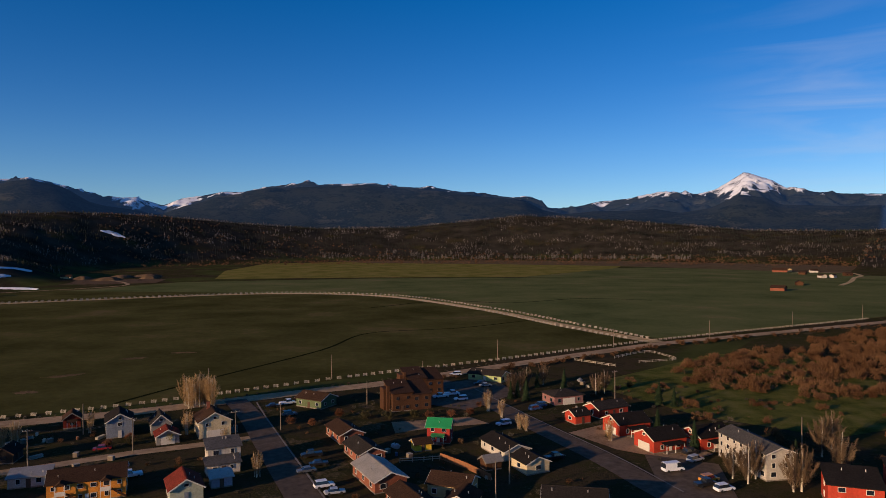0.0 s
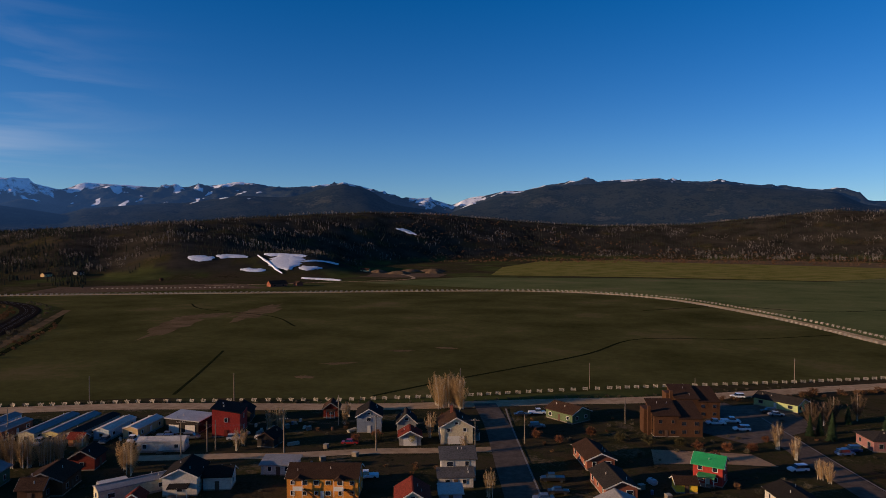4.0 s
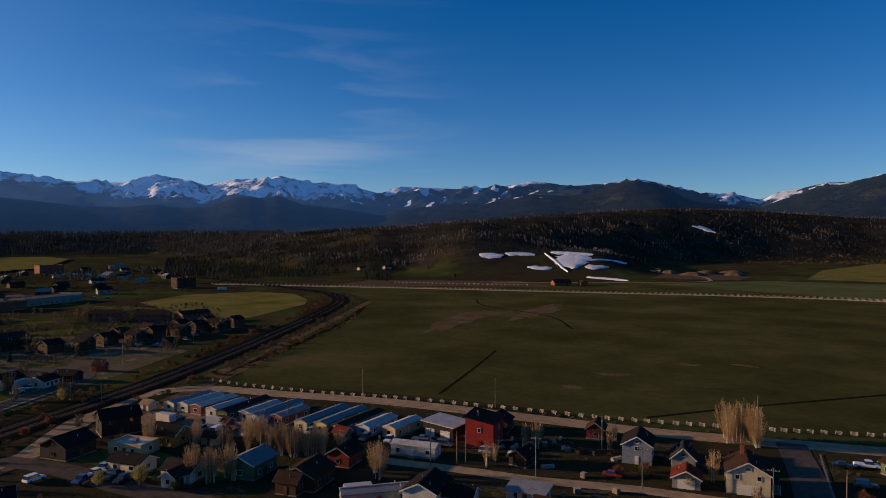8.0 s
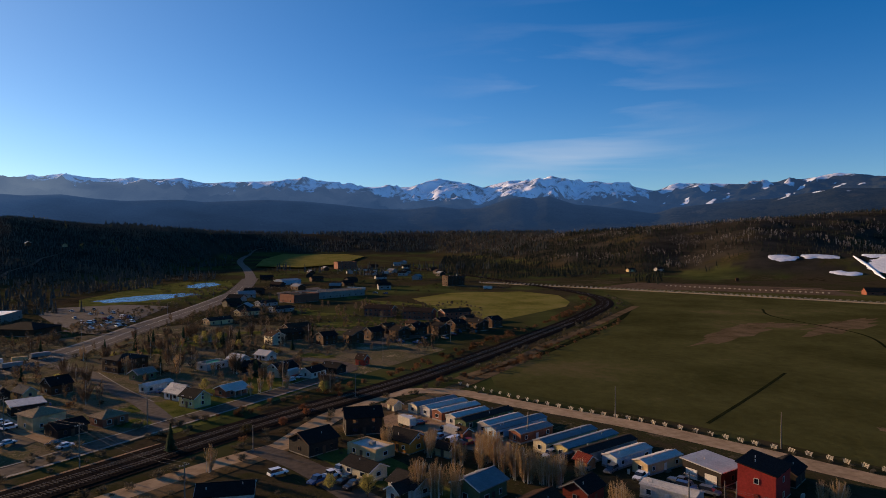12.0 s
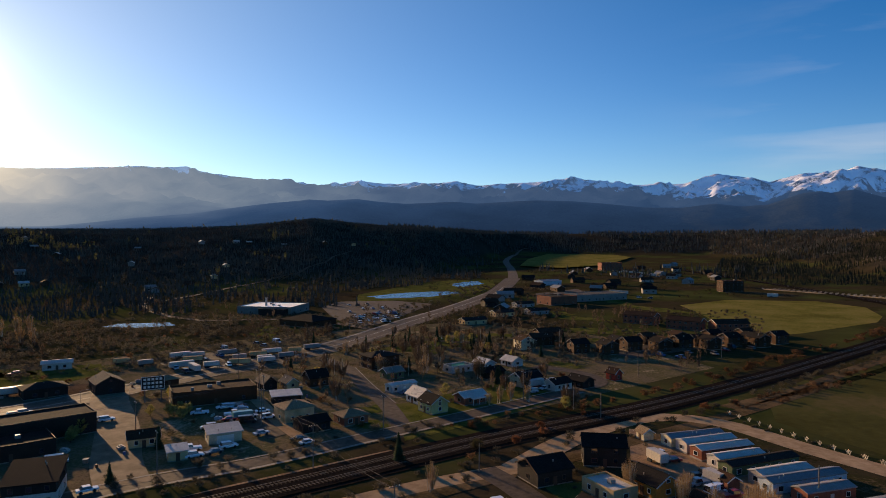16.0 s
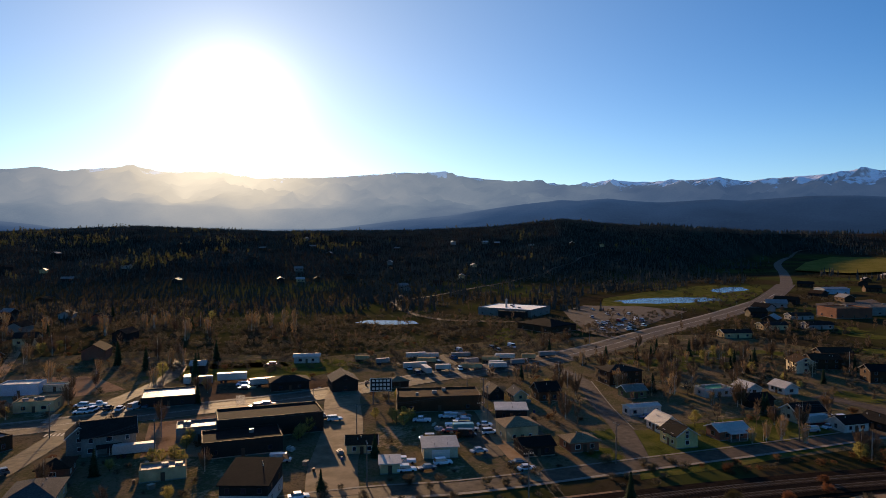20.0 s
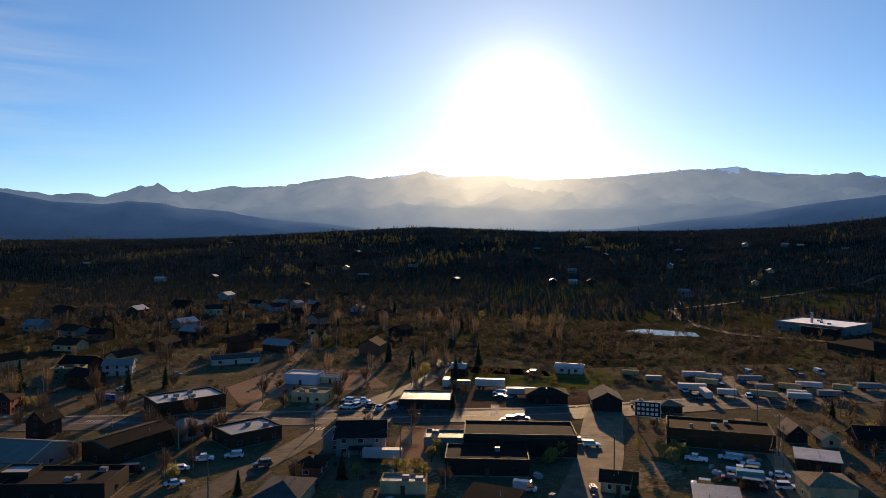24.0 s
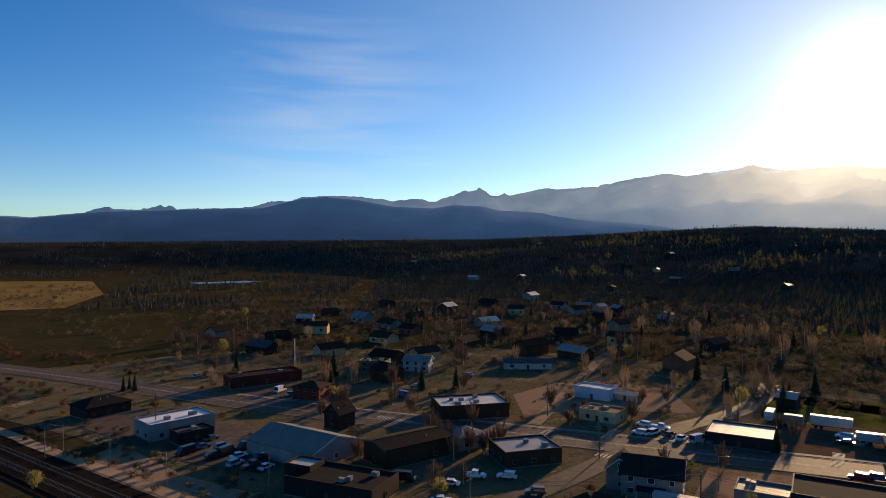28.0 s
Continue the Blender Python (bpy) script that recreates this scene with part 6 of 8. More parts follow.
RV_LOT = ((-345, -50), (-352, -38), (-334, -47), (-322, -34), (-340, -28), (-348, -22), (-356, -18), (-346, -8), (-360, -8), (-338, -16), (-370, -2), (-329, -24), (-334, -14), (-325, -64), (-328, -76))
box_trailer(-271, -101, 130, 11, "long white box trailer in the yard"), box_trailer(-260, -113, 40, 6, "white cargo box in the yard"), box_trailer(-262, -106, 130, 5, "grey tank trailer among scrap", wall="m_grey")
box_trailer(-243, 6, 120, 6, "teal boat under a cover on its trailer", 2.2, 1.4, "c_teal", "boat_trailer")
for cx, cy, ca, cl in ((-206, 122, 20, 6), (-192, 131, 30, 5), (-136, 156, 30, 6), (-289, 100, 128, 7), (-314, -38, 40, 9), (-320, -46, 130, 10), (-342, -56, 130, 9), (-120, 130, 62, 6), (-190, -64, 133, 10), (-270, -84, 133, 12)):
    box_trailer(cx, cy, ca, cl, "white camper trailer parked in a lot", 2.4, 2.2, "m_white", "camper_trailer")
for i, (cx, cy) in enumerate(RV_LOT):
    box_trailer(cx, cy, 118 + 9 * math.sin(i * 2.1), 7.5 + 1.5 * math.sin(i * 1.3), ("white", "grey", "tan")[i % 3] + " camper trailer in the crowded trailer lot", 2.3, 1.8, ("m_white", "m_grey", "sand")[i % 3], "camper_trailer")
for cx, cy in ((-664, 350), (-1075, 310), (-1055, 316), (-1025, 322), (-990, 330), (-975, 325), (-700, 215), (-690, 222)):
    box_trailer(cx, cy, 60, 9, "white trailer in a far lot", 2.5, 2.8, "m_white", "camper_trailer")

# ---- poles and wires ----
def pole(x, y, h=10.5, arm=True, yaw=30):
    ob = thing("utility_pole", x, y, yaw, "weathered wooden utility pole with a crossarm", "utility pole", "utility poles")
    bm = bmesh.new()
    tube(bm, (0, 0, -0.2), (0, 0, h), 0.17, 0.11, 8)
    part("shaft", bm, M["pole"], ob)
    if arm:
        part("crossarm", boxes((0, 0, h - 0.6, 2.3, 0.12, 0.14)), M["pole"], ob)
        for u in (-1.0, -0.4, 0.4, 1.0):
            piece("insulator", shared(("insulator",), lambda: boxes((0, 0, 0, 0.1, 0.1, 0.2)), M["trim"]), ob, pose(u, 0, h - 0.43))
    return Vector((x, y, h))


def lamp_post(x, y, yaw, h=8.0):
    ob = thing("street_lamp", x, y, yaw, "grey metal street lamp on a tall post", "street lamp", "street lamps")
    bm = bmesh.new()
    tube(bm, (0, 0, 0), (0, 0, h), 0.11, 0.07, 8)
    part("post", bm, M["m_grey"], ob)
    bm = bmesh.new()
    tube(bm, (0, 0, h - 0.1), (1.8, 0, h + 0.25), 0.05, 0.04, 6)
    part("arm", bm, M["m_grey"], ob)
    part("lamp_head", boxes((2.0, 0, h + 0.24, 0.7, 0.3, 0.14)), M["m_grey"], ob)


def wires(tops, offs=(-1.0, 0.4, 1.0), r=0.02):
    for a, b in zip(tops, tops[1:]):
        w = (b - a).normalized()
        side = Vector((-w.y, w.x, 0))
        bm = bmesh.new()
        for o in offs:
            pts = [a.lerp(b, i / 8) + side * o - Vector((0, 0, 0.35 + 1.5 * (1 - (i / 4 - 1) ** 2))) for i in range(9)]
            for p, q in zip(pts, pts[1:]):
                tube(bm, p, q, r, r, 4)
        tagged(part("power_lines", bm, M["wire"]), "thin sagging power lines between poles", "power lines", kind="stuff")


for px_, py_ in ((-194, 185), (-153, 208), (-85, 246), (-45, 274), (25, 313), (88, 352), (151, 386), (221, 431), (289, 469), (360, 508)):
    pole(px_, py_, 9.6, False)
lane_tops = [pole(px_, py_, 11, True, 125) for px_, py_ in ((-298, -14), (-266, 4), (-236, 14), (-199, 38), (-160, 62))]
wires(lane_tops, (-0.9, 0.9), 0.022)
street_tops = [pole(px_, py_, 10.5, True, 40) for px_, py_ in ((-194, 2), (-231, 51), (-268, 94), (-311, 143), (-350, 190))]
wires(street_tops[1:])
yard_tops = [pole(px_, py_, 10.5, True, 40) for px_, py_ in ((-146, -68), (-190, -57), (-222, -17), (-258, 8))]
wires(yard_tops)
alley_tops = [pole(px_, py_, 9.5, True, 25) for px_, py_ in ((-125, 155), (-103, 168), (-82, 179), (-57, 186))]
wires(alley_tops, (-0.5, 0.5))
for px_, py_, ph in ((-48, 200, 8), (-8, 263, 9), (60, 238, 10), (15, 155, 9), (11, 144, 9), (96, 182, 8), (-26, 231, 8), (-104, 196, 9), (-247, 116, 8), (-182, 149, 8), (-198, 78, 7), (-192, -98, 10), (-198, -139, 11), (-234, -167, 11), (-254, -126, 11), (-249, -114, 10), (-83, -155, 12), (-122, 161, 8), (-121, 163, 8)):
    pole(px_, py_, ph, ph > 9, 30)
for lx, ly, la in ((-62, -143, 40), (-75, -128, 40), (-89, -111, 40), (-111, -104, 40), (-58, -142, 220), (-205, -70, 130), (-243, -45, 130), (-312, -27, 120), (-420, 8, 120), (-540, 46, 110), (-660, 80, 110), (-150, -140, 130)):
    lamp_post(lx, ly, la)
flag = thing("flagpole", -129, -228, 0, "tall white flagpole at the filling station", "flagpole")
bm = bmesh.new()
tube(bm, (0, 0, 0), (0, 0, 15), 0.28, 0.2, 10)
part("shaft", bm, M["trim"], flag)
part("cap", boxes((0, 0, 15.1, 0.5, 0.5, 0.25)), M["trim"], flag)

# ---- fences ----
def slat_panel():
    """Four weathered rails on two leaning legs."""
    bm = bmesh.new()
    lean = Matrix.Rotation(radians(-24), 3, "X")
    for i in range(4):
        c = lean @ Vector((0, 0, 0.22 + 0.27 * i))
        box(bm, c.x, c.y, c.z, 1.9, 0.05, 0.11, lean)
    for u in (-0.7, 0.7):
        c = lean @ Vector((u, 0.06, 0.6))
        box(bm, c.x, c.y, c.z, 0.1, 0.08, 1.25, lean)
        box(bm, u, -0.05, 0.5, 0.1, 0.08, 1.1, Matrix.Rotation(radians(24), 3, "X"))
    return bm


PANEL = shared(("fence_panel",), slat_panel, M["fencewood"])
FENCE = ((-253, 157), (-230, 166), (-207, 177), (-181, 193), (-158, 204), (-142, 212), (-120, 222), (-103, 232), (-81, 246), (-38, 276), (25, 314), (90, 357), (150, 392), (220, 430), (295, 470))
fence = tagged(new("buck_fence"), "weathered pale jackleg fence of separate slatted panels along the road", "fence")
fl = curve_through([(a, b, 0) for a, b in FENCE], 3.75)
rng = random.Random(5)
for i in range(0, len(fl) - 1):
    w = fl[i + 1] - fl[i]
    piece("fence_panel", PANEL, fence, pose(fl[i].x, fl[i].y, 0.06, rng.uniform(-3, 3), rng.uniform(-2, 2), math.degrees(math.atan2(w.y, w.x)) - 28 + rng.uniform(-6, 6)))


def fence_run(name, pts, gap, label, turn=-30, scale=1.0):
    """A long far fence of the same panels, in one mesh."""
    line = curve_through([(a, b, 0) for a, b in pts], gap)
    src = PANEL
    v = np.array([u.co[:] for u in src.vertices]) * scale
    f = np.array([p.vertices[:] for p in src.polygons])
    vs, fs = [], []
    for i in range(len(line) - 1):
        w = line[i + 1] - line[i]
        m = np.array(Matrix.Rotation(math.atan2(w.y, w.x) + radians(turn), 3, "Z"))
        vs.append(v @ m.T + np.array((line[i].x, line[i].y, float(height(line[i].x, line[i].y)) + 0.08)))
        fs.append(f + len(v) * i)
    me = bpy.data.meshes.new(name)
    me.from_pydata(np.concatenate(vs).tolist(), [], np.concatenate(fs).tolist())
    me.materials.append(M["fencewood"])
    return tagged(new(name, me), label, "fence", kind="stuff")


for o in (0, 1):
    d = 12 * o
    fence_run("track_fence", ((-760, 382 + d), (-575, 499 + d), (-467, 561 + d), (-370, 617 + d), (-283, 667 + d), (-171, 706 + d * 1.3), (-62 + d, 668 + d), (24 + d * 1.2, 546 + d * 0.4), (72 + d * 1.3, 440 + d * 0.3), (104 + d, 376)), 5.2, "double row of pale slatted fence along the farm track", turn=4, scale=1.25)
fence_run("track_fence", ((-640, 555), (-560, 600), (-500, 640)), 5.0, "pale slatted fence before the snow hill", scale=1.2)


def rail_fence(pts, label):
    """Posts and two rails."""
    ob = tagged(new("rail_fence"), label, "fence")
    line = curve_through([(a, b, 0) for a, b in pts], 3.0)
    for i, p in enumerate(line):
        piece("post", shared(("fence_post",), lambda: boxes((0, 0, 0.65, 0.14, 0.14, 1.3)), M["fencewood"]), ob, pose(p.x, p.y, 0.03))
        if i:
            q, w = line[i - 1], p - line[i - 1]
            for zz in (0.55, 1.1):
                b = boxes((0, 0, 0, w.length, 0.06, 0.14))
                r_ = part("rail", b, M["fencewood"], ob)
                r_.matrix_basis = pose((p.x + q.x) / 2, (p.y + q.y) / 2, zz, 0, 0, math.degrees(math.atan2(w.y, w.x)))


rail_fence(((80, 318), (90, 327), (101, 334), (105, 324), (107, 313), (98, 309), (88, 306)), "pale wooden corral rails in the clearing")
rail_fence(((75, 297), (66, 306), (60, 312)), "pale wooden corral rails beside the road")
rail_fence(((-11, 170), (-5, 171), (-1, 172)), "pale wooden garden fence between the yards")


def board_fence(p, q, label):
    """A close fence of upright brown boards."""
    ob = tagged(new("board_fence"), label, "fence")
    p, q = Vector((*p, 0)), Vector((*q, 0))
    n = int((q - p).length / 0.34)
    me = shared(("fence_board",), lambda: boxes((0, 0, 0.8, 0.31, 0.03, 1.6)), M["m_rust"])
    for i in range(n):
        c = p.lerp(q, (i + 0.5) / n)
        piece("board", me, ob, pose(c.x, c.y, 0.02 * (i % 3), 0, 0, math.degrees(math.atan2(q.y - p.y, q.x - p.x))))


board_fence((-1, 173), (5, 166), "rust-brown board fence behind the playhouse")
board_fence((5, 166), (11, 157), "rust-brown board fence between two yards")

# ---- sign, snow heaps, yard clutter ----
sign = thing("billboard", -262, -31, 118, "large dark roadside sign with pale rows of letters", "sign")
part("board", boxes((0, 0, 6.6, 7.0, 0.3, 4.2)), M["dark"], sign)
part("border", boxes((0, -0.18, 8.75, 7.2, 0.12, 0.16), (0, -0.18, 4.45, 7.2, 0.12, 0.16), (-3.55, -0.18, 6.6, 0.16, 0.12, 4.2), (3.55, -0.18, 6.6, 0.16, 0.12, 4.2)), M["trim"], sign)
for u in (-2.6, 2.6):
    bm = bmesh.new()
    tube(bm, (u, 0.1, 0), (u, 0.1, 4.6), 0.2, 0.2, 8)
    part("post", bm, M["pole"], sign)
for r_, zz in enumerate((7.9, 6.6, 5.3)):
    for u in range(5):
        part("letter_bar", boxes((-2.5 + u * 1.25, -0.17, zz, 0.85, 0.04, 0.75)), M["trim"], sign)
stack = thing("chimney_stack", -527, -72, 82, "slim pale metal chimney on the store roof", "chimney", z=5.25)
bm = bmesh.new()
tube(bm, (0, 0, 0), (0, 0, 6), 0.8, 0.7, 12)
part("shaft", bm, M["m_white"], stack)
part("rim", boxes((0, 0, 6.1, 1.7, 1.7, 0.25)), M["m_grey"], stack)


def blob_patch(x, y, rx, ry, yaw, lift, seed):
    """A heap with an uneven outline that follows the slope."""
    r = random.Random(seed)
    bm = bmesh.new()
    n, rings = 22, 5
    prof = [1 + 0.28 * r.uniform(-1, 1) for _ in range(n)]
    c, s = math.cos(radians(yaw)), math.sin(radians(yaw))
    grid = []
    for k in range(1, rings + 1):
        f = k / rings
        row = []
        for i in range(n):
            a = 6.2832 * i / n
            u, v = rx * f * prof[i] * math.cos(a), ry * f * prof[i] * math.sin(a)
            gx, gy = x + u * c - v * s, y + u * s + v * c
            row.append(bm.verts.new((gx, gy, float(height(gx, gy)) + lift * (1 - f * f) + (0.15 if k < rings else -0.3))))
        grid.append(row)
    top = bm.verts.new((x, y, float(height(x, y)) + lift + 0.15))
    for i in range(n):
        j = (i + 1) % n
        bm.faces.new((top, grid[0][i], grid[0][j]))
        for a, b in zip(grid, grid[1:]):
            bm.faces.new((a[i], b[i], b[j], a[j]))
    return bm


def snow_run(pts, wide, seed, ragged=0.35):
    """A ribbon of old snow down the slope, ragged at its edges and thin at its ends."""
    r = random.Random(seed)
    line = curve_through([(a, b, 0) for a, b in pts], 2.5)
    bm, rows = bmesh.new(), []
    le = ri = 1.0
    for i, p in enumerate(line):
        w = (line[min(i + 1, len(line) - 1)] - line[max(i - 1, 0)]).normalized()
        side = Vector((-w.y, w.x, 0))
        le, ri = (min(1.3, max(0.45, k + r.uniform(-ragged, ragged) * 0.7)) for k in (le, ri))
        end = min(1.0, 0.25 + 3.0 * min(i, len(line) - 1 - i) / len(line))
        row = []
        for k, lift in ((-1, 0.05), (-0.7, 1.0), (0, 1.6), (0.7, 1.0), (1, 0.05)):
            q = p + side * k * wide / 2 * end * (le if k < 0 else ri)
            row.append(bm.verts.new((q.x, q.y, float(height(q.x, q.y)) + lift)))
        rows.append(row)
    for a, b in zip(rows, rows[1:]):
        for k in range(4):
            bm.faces.new((a[k], a[k + 1], b[k + 1], b[k]))
    bmesh.ops.recalc_face_normals(bm, faces=bm.faces)
    if sum(f.normal.z for f in bm.faces) < 0:
        bmesh.ops.reverse_faces(bm, faces=bm.faces)
    return bm


for i, (pts, wide) in enumerate(((((-746, 868), (-722, 880), (-702, 890)), 34), (((-770, 834), (-752, 842), (-733, 847)), 36), (((-700, 930), (-664, 938), (-630, 946)), 36), (((-672, 936), (-648, 912), (-622, 884), (-604, 862)), 44), (((-648, 930), (-632, 905), (-618, 880)), 34), (((-698, 909), (-650, 876), (-600, 840)), 5),
                              (((-664, 826), (-648, 834), (-632, 844)), 22), (((-598, 878), (-586, 890), (-572, 902)), 26), (((-594, 942), (-588, 952), (-582, 964)), 12), (((-545, 812), (-508, 800), (-466, 784)), 24), (((-520, 808), (-496, 802), (-478, 792)), 18), (((-800, 1592), (-775, 1600), (-745, 1601)), 26), (((-620, 905), (-600, 935), (-588, 950)), 6))):
    tagged(part("snow_run", snow_run(pts, wide, 60 + i), M["snow"], smooth_it=True), "old white snow on the dark ski slope", "snow", "snow patches")
for i, (sx, sy, rx, ry) in enumerate(((-480, 1020, 18, 9), (-455, 1050, 22, 10), (-430, 1000, 16, 8), (-520, 985, 14, 8), (-470, 960, 20, 7))):
    tagged(part("earth_heap", blob_patch(sx, sy, rx, ry, 30, 5, 40 + i), earth_mat, smooth_it=True), "bare brown heap of excavated earth", "earth heap", "earth heaps")


def clutter(x, y, yaw, seed):
    """Yard stuff: crates, drums and stacked boards, each its own thing."""
    r = random.Random(seed)
    k = r.choice(("crate", "drum", "lumber_stack", "woodpile", "tarpaulin_heap"))
    lb = {"crate": "weathered wooden crate in a yard", "drum": "old metal drum in a yard", "lumber_stack": "stack of grey boards in a yard", "woodpile": "low pile of cut firewood", "tarpaulin_heap": "goods under a pale tarpaulin"}[k]
    ob = thing(k, x, y, yaw, lb, k.replace("_", " "), "yard clutter")
    if k == "drum":
        bm = bmesh.new()
        tube(bm, (0, 0, 0), (0, 0, 0.95), 0.34, 0.34, 12)
        part("shell", bm, M[r.choice(("c_blue", "m_rust", "m_grey"))], ob)
        part("lid", boxes((0, 0, 0.97, 0.3, 0.3, 0.04)), M["m_grey"], ob)
    elif k == "crate":
        part("box", boxes((0, 0, 0.55, 1.4, 1.1, 1.1)), M["pole"], ob)
        part("lid", boxes((0, 0, 1.13, 1.5, 1.2, 0.07)), M["fencewood"], ob)
    elif k == "lumber_stack":
        for i in range(4):
            part("board", boxes((r.uniform(-0.1, 0.1), 0, 0.12 + 0.2 * i, 3.2, 1.1 - 0.1 * i, 0.16)), M["fencewood"], ob)
    elif k == "woodpile":
        bm = bmesh.new()
        for i in range(14):
            tube(bm, (-0.3, (i % 5) * 0.32 - 0.7 + 0.16 * (i // 5), 0.16 + 0.28 * (i // 5)), (0.3, (i % 5) * 0.32 - 0.7 + 0.16 * (i // 5), 0.16 + 0.28 * (i // 5)), 0.15, 0.15, 6)
        tagged(part("logs", bm, M["bark"], ob), kind="stuff")
    else:
        bm = boxes((0, 0, 0.6, 2.6, 1.7, 1.2))
        bmesh.ops.bevel(bm, geom=bm.edges[:], offset=0.35, segments=2, affect="EDGES")
        part("cover", bm, M[r.choice(("m_white", "m_blue", "c_silver"))], ob)
        part("weight", boxes((0, 0, 1.22, 0.5, 0.4, 0.14)), M["concrete"], ob)


rng = random.Random(21)
for cx, cy, n_, sp in ((-108, 187, 12, 13), (-122, 180, 8, 8), (-190, 132, 6, 9), (-145, 163, 8, 7), (-12, 180, 4, 6), (10, 160, 4, 5), (-205, -20, 6, 10), (-268, -95, 9, 9), (-240, 4, 5, 9), (-180, -50, 6, 9), (-275, 20, 4, 9), (-85, 165, 5, 9), (48, 232, 5, 8), (-290, -45, 4, 8), (60, 262, 6, 8)):
    for _ in range(n_):
        gx, gy = cx + rng.uniform(-sp, sp), cy + rng.uniform(-sp, sp)
        if all((gx - a) ** 2 + (gy - b) ** 2 > (c * 0.75 + 1) ** 2 for a, b, c in BUILT):
            clutter(gx, gy, rng.uniform(0, 180), rng.randrange(9999))


# ---- trees and brush ----
def to_arrays(tris):
    return np.array(tris, float).reshape(-1, 3)


def sliver(rnd, base, way, length, width):
    """A thin twig blade."""
    way = Vector(way).normalized()
    side = way.cross(Vector((rnd.uniform(-1, 1), rnd.uniform(-1, 1), rnd.uniform(-1, 1)))).normalized() * width
    b = Vector(base)
    return [b - side, b + side, b + way * length]


def twig_crown(seed, h, spread, low, n, size, up=0.8, shape="column"):
    """Blades that fill an uneven crown, clustered on limbs."""
    r = random.Random(seed)
    out = []
    limbs = [(r.uniform(0, 6.28), r.uniform(low, 0.88), r.uniform(0.5, 1.0)) for _ in range(30)]
    for i in range(n):
        a, f0, k = limbs[i % len(limbs)]
        t = r.random() ** 0.7
        f = f0 + (0.98 - f0) * t * (0.75 if shape == "column" else 0.4)
        env = spread * k * (math.sin(math.pi * min(1, max(0.08, (f - low * 0.6) / (1.02 - low * 0.6)))) ** 0.65)
        rad = env * (0.25 + 0.75 * t) * r.uniform(0.75, 1.1)
        a2 = a + r.gauss(0, 0.5)
        p = (math.cos(a2) * rad, math.sin(a2) * rad, f * h + r.gauss(0, 0.25))
        out += sliver(r, p, (math.cos(a2) * 0.6 + r.gauss(0, 0.3), math.sin(a2) * 0.6 + r.gauss(0, 0.3), up + r.gauss(0, 0.3)), size * r.uniform(0.6, 1.3), size * 0.10)
    for a, f, k in limbs[:14]:
        end = Vector((math.cos(a) * spread * k * 0.75, math.sin(a) * spread * k * 0.75, h * (f + 0.12)))
        root = Vector((0, 0, f * h * 0.9))
        out += sliver(r, root, end - root, (end - root).length, 0.012 * h ** 0.9)
    return to_arrays(out), limbs


def mesh_of(name, tris, material):
    me = bpy.data.meshes.new(name)
    n = len(tris) // 3
    me.from_pydata(tris.tolist(), [], np.arange(n * 3).reshape(n, 3).tolist())
    me.materials.append(material)
    return me


def trunk_bm(h, r0, limbs, spread, seed, stems=1):
    bm = bmesh.new()
    r = random.Random(seed)
    for s in range(stems):
        ox, oy = (r.uniform(-0.9, 0.9), r.uniform(-0.9, 0.9)) if stems > 1 else (0, 0)
        mid = (ox + r.uniform(-0.2, 0.2), oy + r.uniform(-0.2, 0.2), h * 0.5)
        tube(bm, (ox, oy, -0.2), mid, r0, r0 * 0.65, 7)
        tube(bm, mid, (ox * 1.6, oy * 1.6, h * 0.95), r0 * 0.65, r0 * 0.12, 6)
    return bm



def vase_crown(seed, h, spread, n, size, thin, bole=0.06):
    """Upright limbs that fan out above a short bole, each set with fine bare twigs."""
    r = random.Random(seed)
    out = []
    for i in range(30):
        a, q = r.uniform(0, 6.28), spread * math.sqrt(r.random())
        foot = Vector((math.cos(a) * q * 0.22, math.sin(a) * q * 0.22, h * bole * r.uniform(0.7, 2.2)))
        tip = Vector((math.cos(a) * q, math.sin(a) * q, h * r.uniform(0.66, 1.0) * (1 - 0.24 * (q / spread) ** 2)))
        way = tip - foot
        out += sliver(r, foot, way, way.length, 0.045) + sliver(r, foot, way, way.length, 0.045)
        for _ in range(n // 30):
            f = 0.12 + 0.86 * r.random() ** 0.75
            p = foot + way * f + Vector((r.gauss(0, 0.14), r.gauss(0, 0.14), r.gauss(0, 0.05))) * h * 0.24 * (1.1 - f)
            out += sliver(r, p, way.normalized() * 0.8 + Vector((r.gauss(0, 0.5), r.gauss(0, 0.5), 0.15)), size * r.uniform(0.5, 1.4), size * thin)
    return to_arrays(out)


TREES = {}


